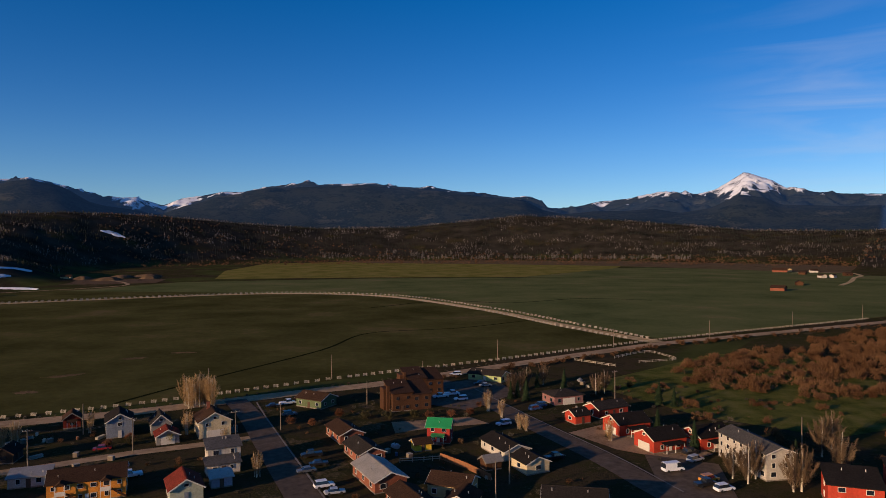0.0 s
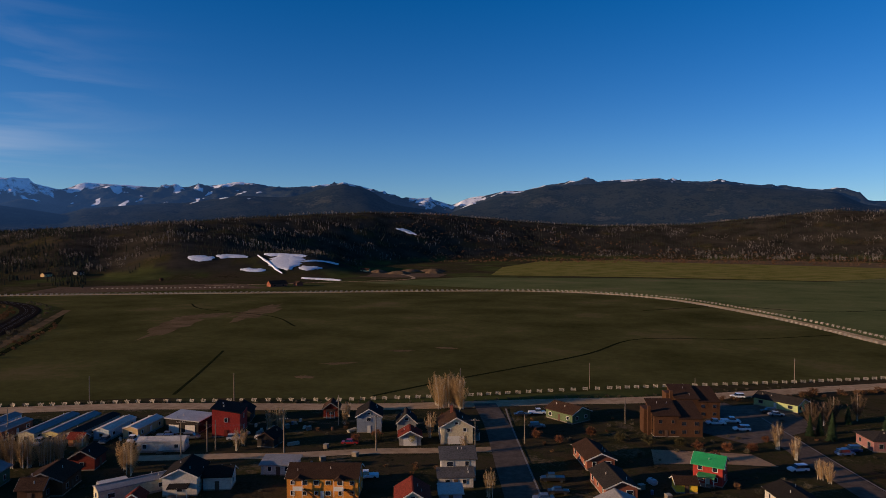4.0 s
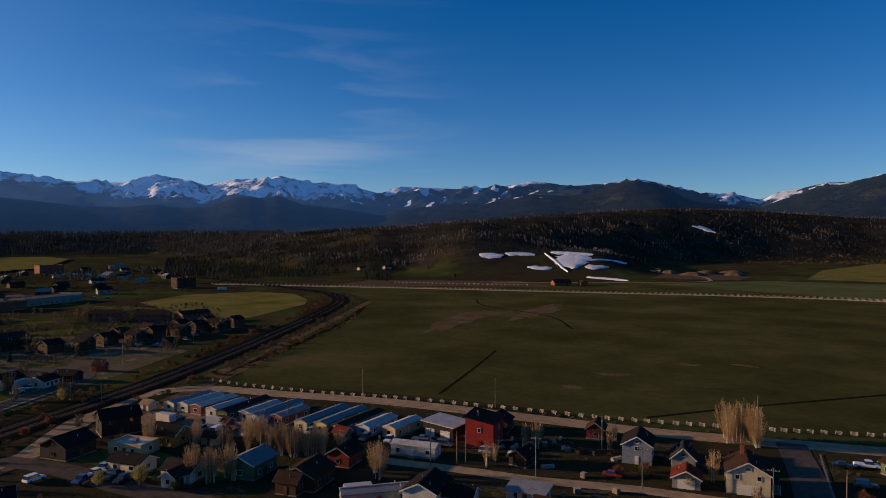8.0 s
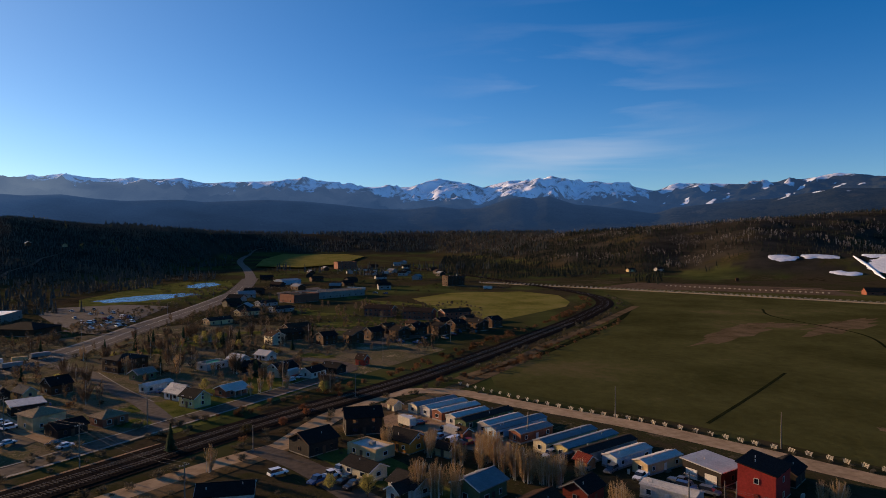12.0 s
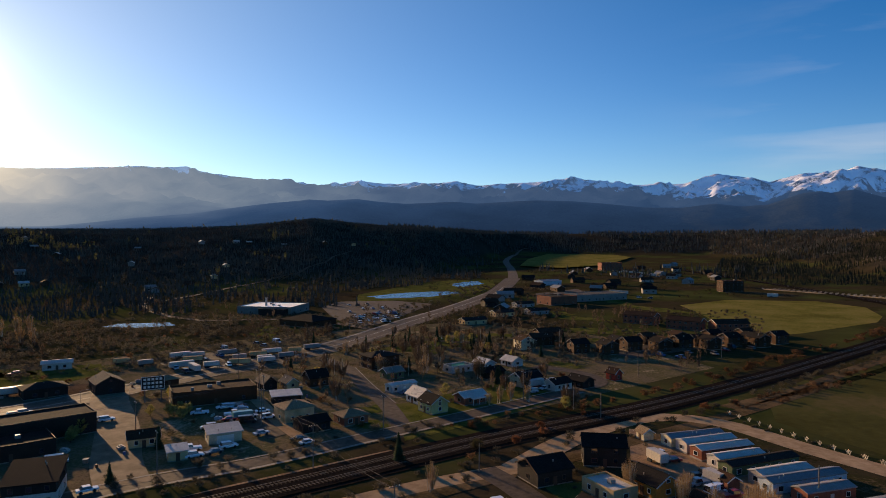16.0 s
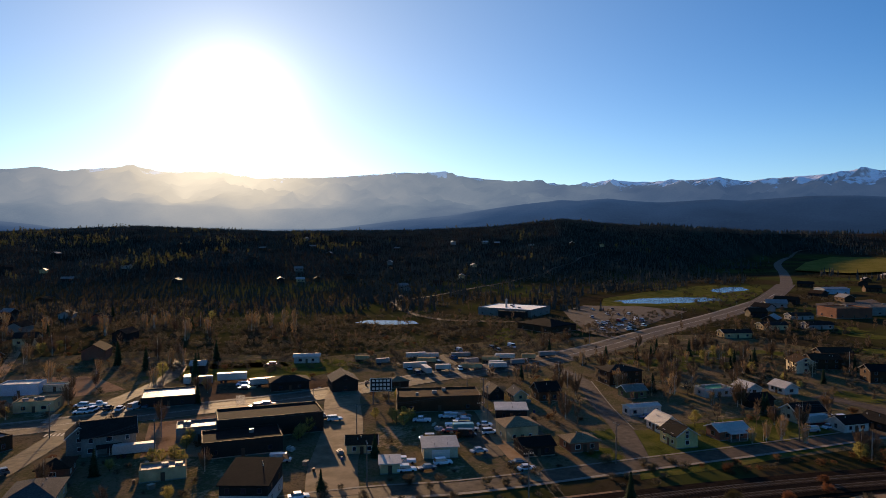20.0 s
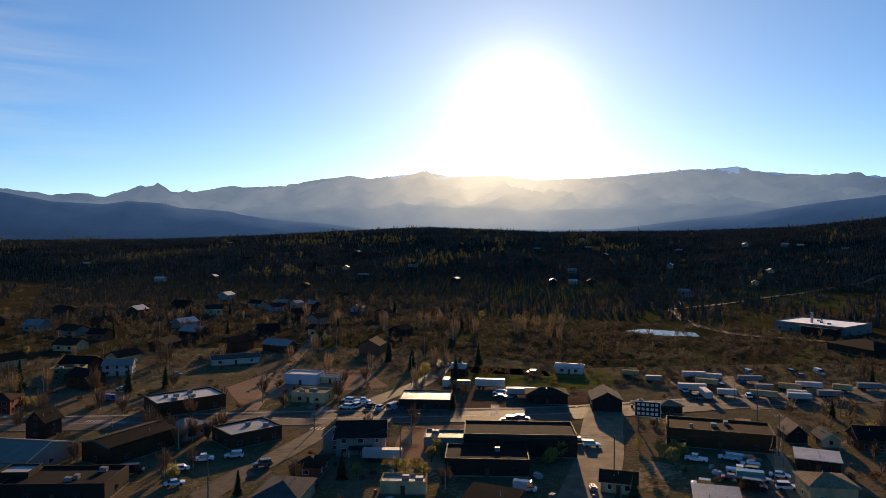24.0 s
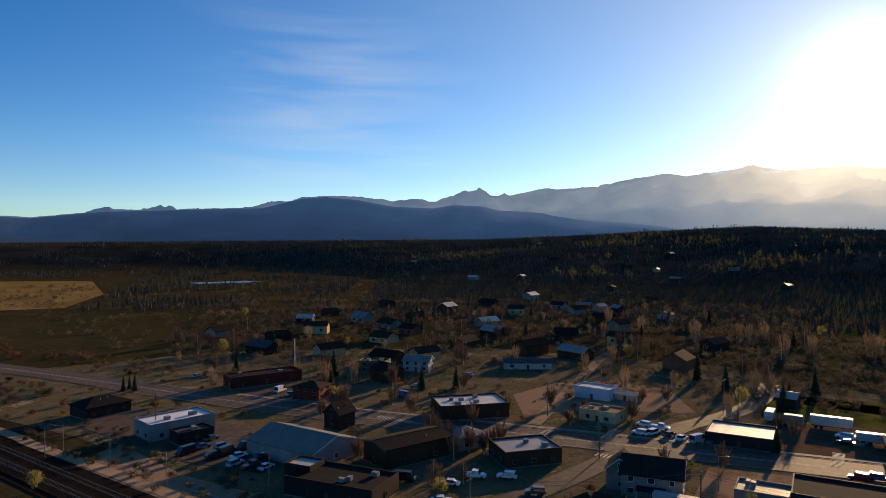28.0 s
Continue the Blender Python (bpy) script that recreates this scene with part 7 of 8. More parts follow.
def tree(kind, x, y, size, yaw, label):
    """Stands a copy of one of the tree kinds."""
    m = pose(x, y, float(height(x, y)), 0, 0, yaw) @ Matrix.Scale(size, 4)
    if kind not in TREES:
        ob = thing(kind.split("-")[0], 0, 0, 0, label, "tree")
        k, v = kind.split("-")
        v = int(v)
        if k == "aspen":
            h, sp = 9.5, 2.2
            tr, limbs = vase_crown(v, h, sp, 3000, 0.6, 0.034), ()
            part("trunk", trunk_bm(h * 0.9, 0.13, limbs, sp, v, 5), M["bark"], ob)
            piece("crown", mesh_of("crown", tr, M["twig"]), ob)
        elif k == "cottonwood":
            h, sp = 12.0, 4.0
            tr, limbs = vase_crown(v + 20, h, sp, 5400, 0.8, 0.034, 0.10), ()
            part("trunk", trunk_bm(h, 0.28, limbs, sp, v), M["bark"], ob)
            piece("crown", mesh_of("crown", tr, M["greytwig"]), ob)
        elif k == "budding_tree":
            h, sp = 6.0, 2.6
            tr, limbs = twig_crown(v + 40, h, sp, 0.12, 1500, 0.6, 0.5, "round")
            part("trunk", trunk_bm(h, 0.16, limbs, sp, v), M["darkbark"], ob)
            piece("crown", mesh_of("crown", tr, M["bud"]), ob)
        elif k == "bush":
            h, sp = 2.4, 2.2
            tr, limbs = twig_crown(v + 60, h, sp, 0.05, 900, 0.55, 0.6, "round")
            part("stems", trunk_bm(h * 0.8, 0.06, limbs, sp, v, 4), M["darkbark"], ob)
            piece("crown", mesh_of("crown", tr, M["bushy"] if v % 2 else M["willow"]), ob)
        else:
            h = 9.0
            r = random.Random(v)
            out = []
            for t in range(13):
                f = t / 13
                rad = 1.75 * (1 - f) ** 0.85 + 0.12
                for b in range(13):
                    a = b * 0.483 + t * 0.9 + r.uniform(-0.2, 0.2)
                    q = rad * r.uniform(0.7, 1.15)
                    z0 = h * (0.10 + 0.88 * f)
                    c = Vector((math.cos(a) * q, math.sin(a) * q, z0 - q * 0.35 - 0.1))
                    s = Vector((-math.sin(a), math.cos(a), 0)) * q * 0.24
                    out += [Vector((0, 0, z0 + 0.3)), c + s, c - s]
                    out += [Vector((0, 0, z0 + 0.1)), c * 0.8 + s * 0.8 + Vector((0, 0, z0 * 0.2 - 0.35)), c * 0.8 - s + Vector((0, 0, z0 * 0.2 - 0.2))]
            bm = bmesh.new()
            tube(bm, (0, 0, -0.2), (0, 0, h * 0.95), 0.17, 0.03, 7)
            part("trunk", bm, M["darkbark"], ob)
            piece("crown", mesh_of("crown", to_arrays(out), M["needle"]), ob)
        ob.matrix_basis = m
        TREES[kind] = ob
        return ob
    o = copy_thing(TREES[kind], Matrix.Identity(4))
    o.matrix_basis = m
    return tagged(o, label)


rng = random.Random(77)


def stand(kind, rows, label, lo=0.8, hi=1.2, variants=3):
    for i, (tx, ty) in enumerate(rows):
        tree(f"{kind}-{rng.randrange(variants)}", tx + rng.uniform(-0.8, 0.8), ty + rng.uniform(-0.8, 0.8), rng.uniform(lo, hi), rng.uniform(0, 360), label)


stand("aspen", ((-84, 230), (-81, 229), (-86, 228), (-82, 232), (-79, 230), (-87, 231), (-84, 226), (-78, 227), (-83, 229)), "tall bare aspen glowing tan in low sun", 0.95, 1.3)
stand("aspen", ((-44, 160), (15, 221), (18, 214), (23, 199), (24, 197), (-116, 166), (-116, 169), (-120, 183), (-116, 184), (-102, 197), (-118, 188), (-106, 206), (-74, 196), (46, 188), (-60, 186)), "bare aspen with pale trunk and tan twigs", 0.55, 0.85)
stand("cottonwood", ((68, 158), (70, 154), (73, 157), (77, 149), (79, 150), (97, 173), (102, 180), (93, 158)), "bare cottonwood with pale twigs beside the apartments", 0.7, 0.95)
stand("cottonwood", ((24, 248), (28, 252), (55, 243), (59, 247), (38, 262), (32, 256)), "bare cottonwood beside the side street", 0.55, 0.8)
stand("aspen", ((-157, 110), (-154, 109), (-151, 111), (-153, 113), (-151, 115), (-149, 116), (-173, 131), (-169, 131), (-168, 133), (-157, 133), (-155, 134), (-153, 135), (-151, 137), (-150, 138), (-151, 141), (-160, 131), (-158, 132), (-130, 142), (-127, 141), (-164, 128), (-148, 140), (-146, 143)), "bare aspen in a grove among the houses", 0.75, 1.1)
stand("aspen", ((-189, 110), (-186, 110), (-181, 120), (-178, 120), (-171, 123), (-170, 125), (-176, 134), (-172, 134), (-185, 122), (-160, 139), (-157, 142), (-186, 67), (-166, 132), (-162, 136)), "bare aspen between trailers and houses", 0.6, 0.9)
stand("cottonwood", ((-310, 22), (-302, 20), (-300, 26), (-370, 52), (-362, 50), (-356, 56), (-406, 60), (-324, 15), (-335, 52), (-345, 62), (-320, 58), (-312, 40)), "bare cottonwood among the town houses", 0.55, 0.85)
stand("aspen", ((-266, 86), (-269, 89), (-268, 95), (-262, 82), (-275, 90)), "bare aspen beside the street", 0.5, 0.75)
stand("conifer", ((-376, 81), (-379, 84), (-383, 78), (-388, 86), (-372, 76), (-68, -222), (-66, -220), (-71, -219), (-153, -69), (-216, -52), (-175, -60), (-239, -88), (-241, -90), (-205, 58), (75, 183), (30, 254), (36, 256), (-188, -6), (-213, -6)), "dark green spruce tree standing alone", 0.6, 0.95)
stand("budding_tree", ((-202, -58), (-198, -55), (-216, -33), (-220, -33), (-225, -34), (-139, -187), (-140, -184), (-145, -87), (-61, -117), (-165, 92), (-158, 99), (-75, 186), (-340, 100), (-350, 95)), "tree with yellow-green buds catching the sun", 0.5, 0.85)
stand("budding_tree", ((-245, -18), (-243, -15), (-247, -13), (-241, -12), (-249, -16), (-188, -52), (-189, -48), (-190, -50), (-187, -55)), "round tan bush lit from behind", 0.6, 0.8)
stand("cottonwood", ((-157, -131), (-159, -128), (-162, -113), (-165, -111), (-169, -114), (-172, -116), (-145, -90), (-155, -168), (-158, -157), (-158, -120), (-171, -136), (-156, -109), (-130, -160), (-140, -172)), "bare dark cottonwood beside the shops", 0.5, 0.8)
town = []
while len(town) < 118:
    a_, r_ = radians(rng.uniform(126, 176)), rng.uniform(265, 520)
    gx, gy = CX - math.sin(a_) * r_, CY + math.cos(a_) * r_
    if all((gx - a) ** 2 + (gy - b) ** 2 > c * c for a, b, c in BUILT) and abs((gx + 100) * 0.64 + (gy + 195) * 0.77) > 14:
        town.append((gx, gy))
stand("cottonwood", town[:60], "bare tree among the far houses", 0.5, 0.95)
stand("aspen", town[60:88], "bare aspen among the far houses", 0.7, 1.2)
stand("conifer", town[88:108], "dark spruce among the far houses", 0.8, 1.3)
stand("budding_tree", town[108:], "yellow-green budding tree among the far houses", 0.8, 1.2)


def clear_spots(n, x0, x1, y0, y1, seed, gap=1.5):
    """Places in a block of the town, off the houses and the roads."""
    r, out = random.Random(seed), []
    lines = [curve_through([(a, b, 0) for a, b in w], 5) for w in (HIGHWAY[2:15], RAIL_STREET, RAILWAY[:12], FENCE_ROAD[:14], ((-128, -58), (-180, -89), (-253, -127)), ((-232, 57), (-288, 37), (-348, 6)), ((-212, 37), (-240, 18), (-296, -18)), ((-186, -2), (-231, -27), (-262, -46)),
                                                              ((-73, 238), (-48, 186), (-22, 128), (0, 70)), ((-2, 268), (25, 209), (49, 148), (62, 116)), ((-203, 85), (-165, 90), (-98, 122)), ((-136, 149), (-83, 178), (-52, 193)))]
    way = np.array([q[:2] for w in lines for q in w])
    while len(out) < n:
        p = (r.uniform(x0, x1), r.uniform(y0, y1))
        if all((p[0] - a) ** 2 + (p[1] - b) ** 2 > (c * 0.85 + gap) ** 2 for a, b, c in BUILT) and np.min(np.hypot(way[:, 0] - p[0], way[:, 1] - p[1])) > 9:
            out.append(p)
    return out


stand("cottonwood", clear_spots(30, -420, -250, -15, 125, 101), "bare brown cottonwood between the town houses", 0.45, 0.8)
stand("aspen", clear_spots(16, -420, -250, -15, 125, 102), "bare aspen between the town houses", 0.6, 0.95)
stand("conifer", clear_spots(14, -420, -250, -15, 125, 103), "dark spruce between the town houses", 0.6, 1.0)
stand("budding_tree", clear_spots(10, -420, -250, -15, 125, 104), "olive budding tree between the town houses", 0.6, 1.0)
stand("cottonwood", clear_spots(18, -270, -130, -150, -20, 105), "bare cottonwood behind the main street shops", 0.4, 0.7)
stand("budding_tree", clear_spots(8, -270, -130, -150, -20, 106), "budding tree behind the main street shops", 0.5, 0.8)
stand("aspen", ((-372, -253), (-376, -250), (-387, -251), (-391, -189), (-394, -186), (-421, -185), (-424, -181), (-384, -153), (-380, -156), (-405, -186), (-343, -254), (-334, -325), (-337, -294), (-348, -196)), "pale budding aspen lit from behind", 1.0, 1.5)
stand("conifer", ((23, 238), (26, 241), (29, 236), (44, 250), (73, 229), (76, 226), (62, 196), (66, 178), (84, 163)), "dark spruce beside the side street", 0.7, 1.0)
stand("bush", ((-10, 214), (-4, 212), (2, 214), (8, 216), (-18, 212), (-25, 212), (-32, 214), (12, 226), (0, 205), (-40, 205), (-46, 206), (-150, 104), (-148, 107), (-220, 88), (-236, 96), (-215, 78), (-258, 152), (-266, 164), (-160, -64), (-178, -78), (-80, -190), (-92, -150), (-140, -120), (-230, 96), (-250, 112), (-86, 186), (-88, 190), (-90, 184), (52, 240), (47, 245), (64, 250), (70, 256), (-240, -150), (-215, -158)), "rounded brushy shrub without leaves", 0.6, 1.0, 4)


# ---- woods and thickets in one mesh each ----
def scatter(name, shapes, xs, ys, sizes, material, label, category, sink=0.2, tall=None):
    """Many plants of a few shapes as one piece of ground cover."""
    g = np.random.default_rng(len(xs))
    pick, turn = g.integers(0, len(shapes), len(xs)), g.uniform(0, 6.28, len(xs))
    z = height(xs, ys) - sink
    vs = []
    for k, tri in enumerate(shapes):
        i = np.nonzero(pick == k)[0]
        if not len(i):
            continue
        c, s = np.cos(turn[i])[:, None], np.sin(turn[i])[:, None]
        sz = sizes[i][:, None]
        up = sz * (g.uniform(0.8, 1.25, len(i))[:, None])
        v = np.stack([(tri[:, 0] * c - tri[:, 1] * s) * sz + xs[i][:, None], (tri[:, 0] * s + tri[:, 1] * c) * sz + ys[i][:, None], tri[:, 2] * up + z[i][:, None]], -1)
        vs.append(v.reshape(-1, 3))
    v = np.concatenate(vs).astype(np.float32)
    n = len(v) // 3
    me = bpy.data.meshes.new(name)
    me.vertices.add(n * 3), me.loops.add(n * 3), me.polygons.add(n)
    me.vertices.foreach_set("co", v.ravel())
    me.loops.foreach_set("vertex_index", np.arange(n * 3, dtype=np.int32))
    me.polygons.foreach_set("loop_start", np.arange(0, n * 3, 3, dtype=np.int32))
    me.update(calc_edges=True)
    me.materials.append(material)
    return tagged(new(name, me), label, category, kind="stuff")


def island_mat(name, cols, scale=0.02, sharp=(0.0, 1.0), thru=0.3):
    """Foliage whose tone changes from plant to plant and with the stand."""
    m = bpy.data.materials.new(name)
    m.use_nodes = True
    n, l = m.node_tree.nodes, m.node_tree.links
    geo, co, nz, mx, rp = (n.new("ShaderNode" + k) for k in ("NewGeometry", "TexCoord", "TexNoise", "Math", "ValToRGB"))
    nz.inputs["Scale"].default_value, nz.inputs["Detail"].default_value = scale, 5
    mx.operation = "MULTIPLY_ADD"
    mx.inputs[1].default_value = 0.45
    half = n.new("ShaderNodeMath")
    half.operation = "MULTIPLY_ADD"
    half.inputs[1].default_value, half.inputs[2].default_value = 1.6, -0.52
    l.new(co.outputs["Object"], nz.inputs["Vector"])
    l.new(nz.outputs["Fac"], half.inputs[0])
    l.new(geo.outputs["Random Per Island"], mx.inputs[0])
    l.new(half.outputs[0], mx.inputs[2])
    el = rp.color_ramp.elements
    while len(el) < len(cols):
        el.new(0.5)
    for i, c in enumerate(cols):
        el[i].position, el[i].color = sharp[0] + (sharp[1] - sharp[0]) * i / (len(cols) - 1), (*c, 1)
    l.new(mx.outputs[0], rp.inputs["Fac"])
    l.new(rp.outputs["Color"], n["Principled BSDF"].inputs["Base Color"])
    n["Principled BSDF"].inputs["Roughness"].default_value = 0.9
    n["Principled BSDF"].inputs["Specular IOR Level"].default_value = 0.05
    let_through(m, thru)
    return m


def far_conifer(seed):
    r = random.Random(seed)
    out = []
    for t in range(4):
        z0, rad = 11 * (0.10 + 0.22 * t), 2.1 * (1 - 0.22 * t)
        apex = Vector((0, 0, z0 + 4.4))
        ring = [Vector((math.cos(a) * rad * r.uniform(0.7, 1.2), math.sin(a) * rad * r.uniform(0.7, 1.2), z0 + r.uniform(-0.5, 0.4))) for a in [i * 1.2566 for i in range(5)]]
        for i in range(5):
            out += [apex, ring[i], ring[(i + 1) % 5]]
    return to_arrays(out)


def far_broadleaf(seed, n=30, h=9.0, sp=1.9):
    r = random.Random(seed)
    out = []
    out += [Vector((-0.16, 0, 0)), Vector((0.16, 0, 0)), Vector((0, 0, h * 0.8)), Vector((0, -0.16, 0)), Vector((0, 0.16, 0)), Vector((0, 0, h * 0.8))]
    for _ in range(n):
        a, f = r.uniform(0, 6.28), r.uniform(0.3, 0.9)
        q = sp * math.sin(math.pi * min(1, f * 1.02)) * r.uniform(0.3, 1.0)
        out += sliver(r, (math.cos(a) * q * 0.7, math.sin(a) * q * 0.7, f * h), (math.cos(a) * 0.6, math.sin(a) * 0.6, 1.0), 1.9 * r.uniform(0.7, 1.2), 0.32)
    return to_arrays(out)


def thicket(seed, n=150, h=2.6, sp=2.3):
    tr, _ = twig_crown(seed, h, sp, 0.04, n, 0.75, 0.6, "round")
    v = tr.reshape(-1, 3, 3)
    c = v.mean(1, keepdims=True)
    return ((v - c) * np.array((1.9, 1.9, 1.2)) + c).reshape(-1, 3)


def dome_bush(seed, n=330, h=2.9, sp=1.9):
    """A rounded bush: short twigs that point outwards all over an uneven dome."""
    r = random.Random(seed)
    out = []
    lobes = [(Vector((r.uniform(-0.7, 0.7), r.uniform(-0.7, 0.7), r.uniform(0.0, 0.35))), r.uniform(0.55, 1.0)) for _ in range(7)]
    for i in range(n):
        c, k = lobes[i % 7]
        d = Vector((r.gauss(0, 1), r.gauss(0, 1), abs(r.gauss(0, 0.9)) + 0.05)).normalized()
        p = Vector((c.x * sp + d.x * sp * 0.62 * k, c.y * sp + d.y * sp * 0.62 * k, (c.z + d.z * 0.62 * k) * h)) * r.uniform(0.8, 1.0)
        out += sliver(r, p, d + Vector((r.gauss(0, 0.4), r.gauss(0, 0.4), 0.5)), r.uniform(0.4, 0.8), 0.085)
    return to_arrays(out)


def polar(n, az0, az1, r0, r1, seed):
    g = np.random.default_rng(seed)
    a, r = np.radians(g.uniform(az0, az1, n)), np.sqrt(g.uniform(r0 * r0, r1 * r1, n))
    return CX - np.sin(a) * r, CY + np.cos(a) * r, g


FX, FY = zip(*sorted(FENCE_ROAD[3:17]))


def clear_of_built(xs, ys, gap=3.0):
    b = np.array(BUILT)
    keep = np.ones(len(xs), bool)
    for bx, by, br in b:
        keep &= (xs - bx) ** 2 + (ys - by) ** 2 > (br + gap) ** 2
    return keep


conifer_mat = island_mat("dark_conifer_forest", ((0.052, 0.054, 0.048), (0.084, 0.086, 0.074), (0.118, 0.118, 0.098)), thru=0.36)
bench_conifer_mat = island_mat("bench_conifer_forest", ((0.012, 0.016, 0.012), (0.030, 0.034, 0.022), (0.055, 0.054, 0.034)), thru=0.2)
aspen_mat = island_mat("bare_aspen_forest", ((0.052, 0.045, 0.040), (0.130, 0.115, 0.100), (0.36, 0.32, 0.275)))
fresh_mat = island_mat("leafing_aspens", ((0.065, 0.068, 0.026), (0.13, 0.125, 0.052)))
brown_tree_mat = island_mat("brown_bare_trees", ((0.045, 0.032, 0.021), (0.105, 0.075, 0.048), (0.19, 0.138, 0.090)))
willow_mat = island_mat("rust_willow_thicket", ((0.060, 0.030, 0.014), (0.150, 0.078, 0.036), (0.25, 0.142, 0.070)), 0.05)
dark_brush_mat = island_mat("dark_winter_brush", ((0.020, 0.017, 0.010), (0.050, 0.040, 0.022), (0.10, 0.075, 0.042)), 0.03)
brush_mat = island_mat("dark_olive_brush", ((0.042, 0.036, 0.024), (0.100, 0.086, 0.056), (0.20, 0.165, 0.108)), 0.03)
CON, ASP, THK = [far_conifer(i) for i in range(5)], [far_broadleaf(i) for i in range(5)], [thicket(i) for i in range(6)]
WIL = [dome_bush(70 + i) for i in range(6)]
FTHK = [thicket(30 + i, 46) for i in range(6)]

# the hill towards the sun
xs, ys, g = polar(72000, 84, 178, 470, 1640, 1)
z_, aa = height(xs, ys), np.degrees(np.arctan2(CX - xs, ys - CY))
k = ((z_ > 1.0) | ((aa > 108) & (aa < 164) & (np.hypot(xs - CX, ys - CY) > 480 + 45 * waves(xs, ys, 90, 97)))) & ((xs > -440) | (ys > -95) | (ys < -190) | (z_ > 3)) & clear_of_built(xs, ys, 5)
scatter("forest", CON, xs[k], ys[k], g.uniform(0.20, 0.44, len(xs))[k], conifer_mat, "dense dark conifer forest on the hill", "forest")
xs, ys, g = polar(5200, 88, 172, 560, 1640, 2)
k = (waves(xs, ys, 210, 51) > 0.62) & (height(xs, ys) > 8) & clear_of_built(xs, ys, 2)
scatter("aspen_grove", ASP, xs[k], ys[k], g.uniform(0.7, 1.15, len(xs))[k], fresh_mat, "yellow-green leafing aspens in the forest", "trees")
g = np.random.default_rng(55)
cx_, cy_ = np.array((-695, -740, -795, -841, -835, -816, -1116, -1014, -503, -675, -758, -356, -489, -483, -430, -960, -1060)), np.array((-932, -960, -1028, -989, -880, -818, -657, -519, -654, -598, -619, -1263, -1340, -982, -965, -700, -600))
pick_ = g.integers(0, len(cx_), 620)
xs, ys = cx_[pick_] + g.normal(0, 26, 620), cy_[pick_] + g.normal(0, 20, 620)
scatter("aspen_grove", ASP, xs, ys, g.uniform(0.6, 1.1, 620), fresh_mat, "clumps of yellow-green aspens near the hill crest", "trees")
# the bench beyond the pasture
xs, ys, g = polar(38000, -40, 70, 820, 2600, 3)
z_, w_ = height(xs, ys), waves(xs, ys, 150, 61)
rr = np.hypot(xs - CX, ys - CY)
top = np.interp(np.degrees(np.arctan2(CX - xs, ys - CY)), *RIDGE.T) + 150
aa = np.degrees(np.arctan2(CX - xs, ys - CY))
open_slope = (aa > 29) & (aa < 46) & (rr < 1070)
band = np.sin(rr / 46 + 3.2 * waves(xs, ys, 520, 64)) + 0.9 * waves(xs, ys, 120, 66)
k = (z_ > 5) & (band < -0.25) & (rr < top) & ~open_slope
scatter("forest", CON, xs[k], ys[k], g.uniform(0.28, 0.56, len(xs))[k], bench_conifer_mat, "dark conifers in bands on the wooded bench", "forest")
k = (z_ > 4) & (band > 0.75) & (rr < top) & ~open_slope
scatter("aspen_grove", ASP, xs[k], ys[k], g.uniform(0.5, 1.0, len(xs))[k], aspen_mat, "grey-brown bare aspens on the wooded bench", "trees")
FAR = [far_broadleaf(20 + i, 11, 9.0, 2.8) for i in range(4)]
for az0, az1, r0, r1, n_, seed in ((-40, 22, 1760, 2660, 24000, 15), (20, 66, 900, 1750, 12000, 16)):
    xs, ys, g = polar(n_, az0, az1, r0, r1, seed)
    z_, w_ = height(xs, ys), waves(xs, ys, 170, 65)
    rr, aa = np.hypot(xs - CX, ys - CY), np.degrees(np.arctan2(CX - xs, ys - CY))
    clear = (z_ > 4) & ~((aa > 29) & (aa < 46) & (rr < 1070))
    k = clear & (w_ > 0.25) & (np.sin(rr / 46 + 3.2 * waves(xs, ys, 520, 64)) > 0.35)
    scatter("aspen_grove", FAR, xs[k], ys[k], g.uniform(0.4, 0.9, n_)[k], aspen_mat, "pale bare aspens in clumps on the bench", "trees")
    k = clear & (w_ < -0.3) & (g.random(n_) < 0.55)
    scatter("forest", CON, xs[k], ys[k], g.uniform(0.32, 0.64, n_)[k], bench_conifer_mat, "dark conifer patches on the bench", "forest")
# pale aspens in front of the bench, and a dark belt beside the far valley
xs, ys, g = polar(900, -22, 4, 1780, 1960, 91)
k = waves(xs, ys, 120, 92) > 0.15
scatter("aspen_grove", ASP, xs[k], ys[k], g.uniform(0.9, 1.5, 900)[k], aspen_mat, "pale bare aspens standing before the bench", "trees")
xs, ys, g = polar(7000, 50, 69, 800, 1750, 93)
k = (waves(xs, ys, 200, 94) > -0.25) & ((xs < -820) | (ys > 560)) & (ys > 400)
scatter("forest", CON, xs[k], ys[k], g.uniform(0.36, 0.7, 7000)[k], bench_conifer_mat, "dark conifer belt beside the far valley", "forest")
xs, ys, g = polar(3600, 62, 92, 640, 1500, 95)
k = (waves(xs, ys, 90, 96) > 0.05) & clear_of_built(xs, ys, 3) & (np.abs(ys - np.interp(-xs, (480, 570, 690, 790, 900, 1140, 1500), (37, 66, 98, 115, 122, 138, 170))) > 17) & ~((xs > -660) & (ys > 225) & (ys < 395)) & ~((xs < -1180) & (ys > 190))
scatter("brush", FTHK, xs[k], ys[k], g.uniform(0.5, 1.2, 3600)[k], dark_brush_mat, "dark brush across the valley floor", "brush")
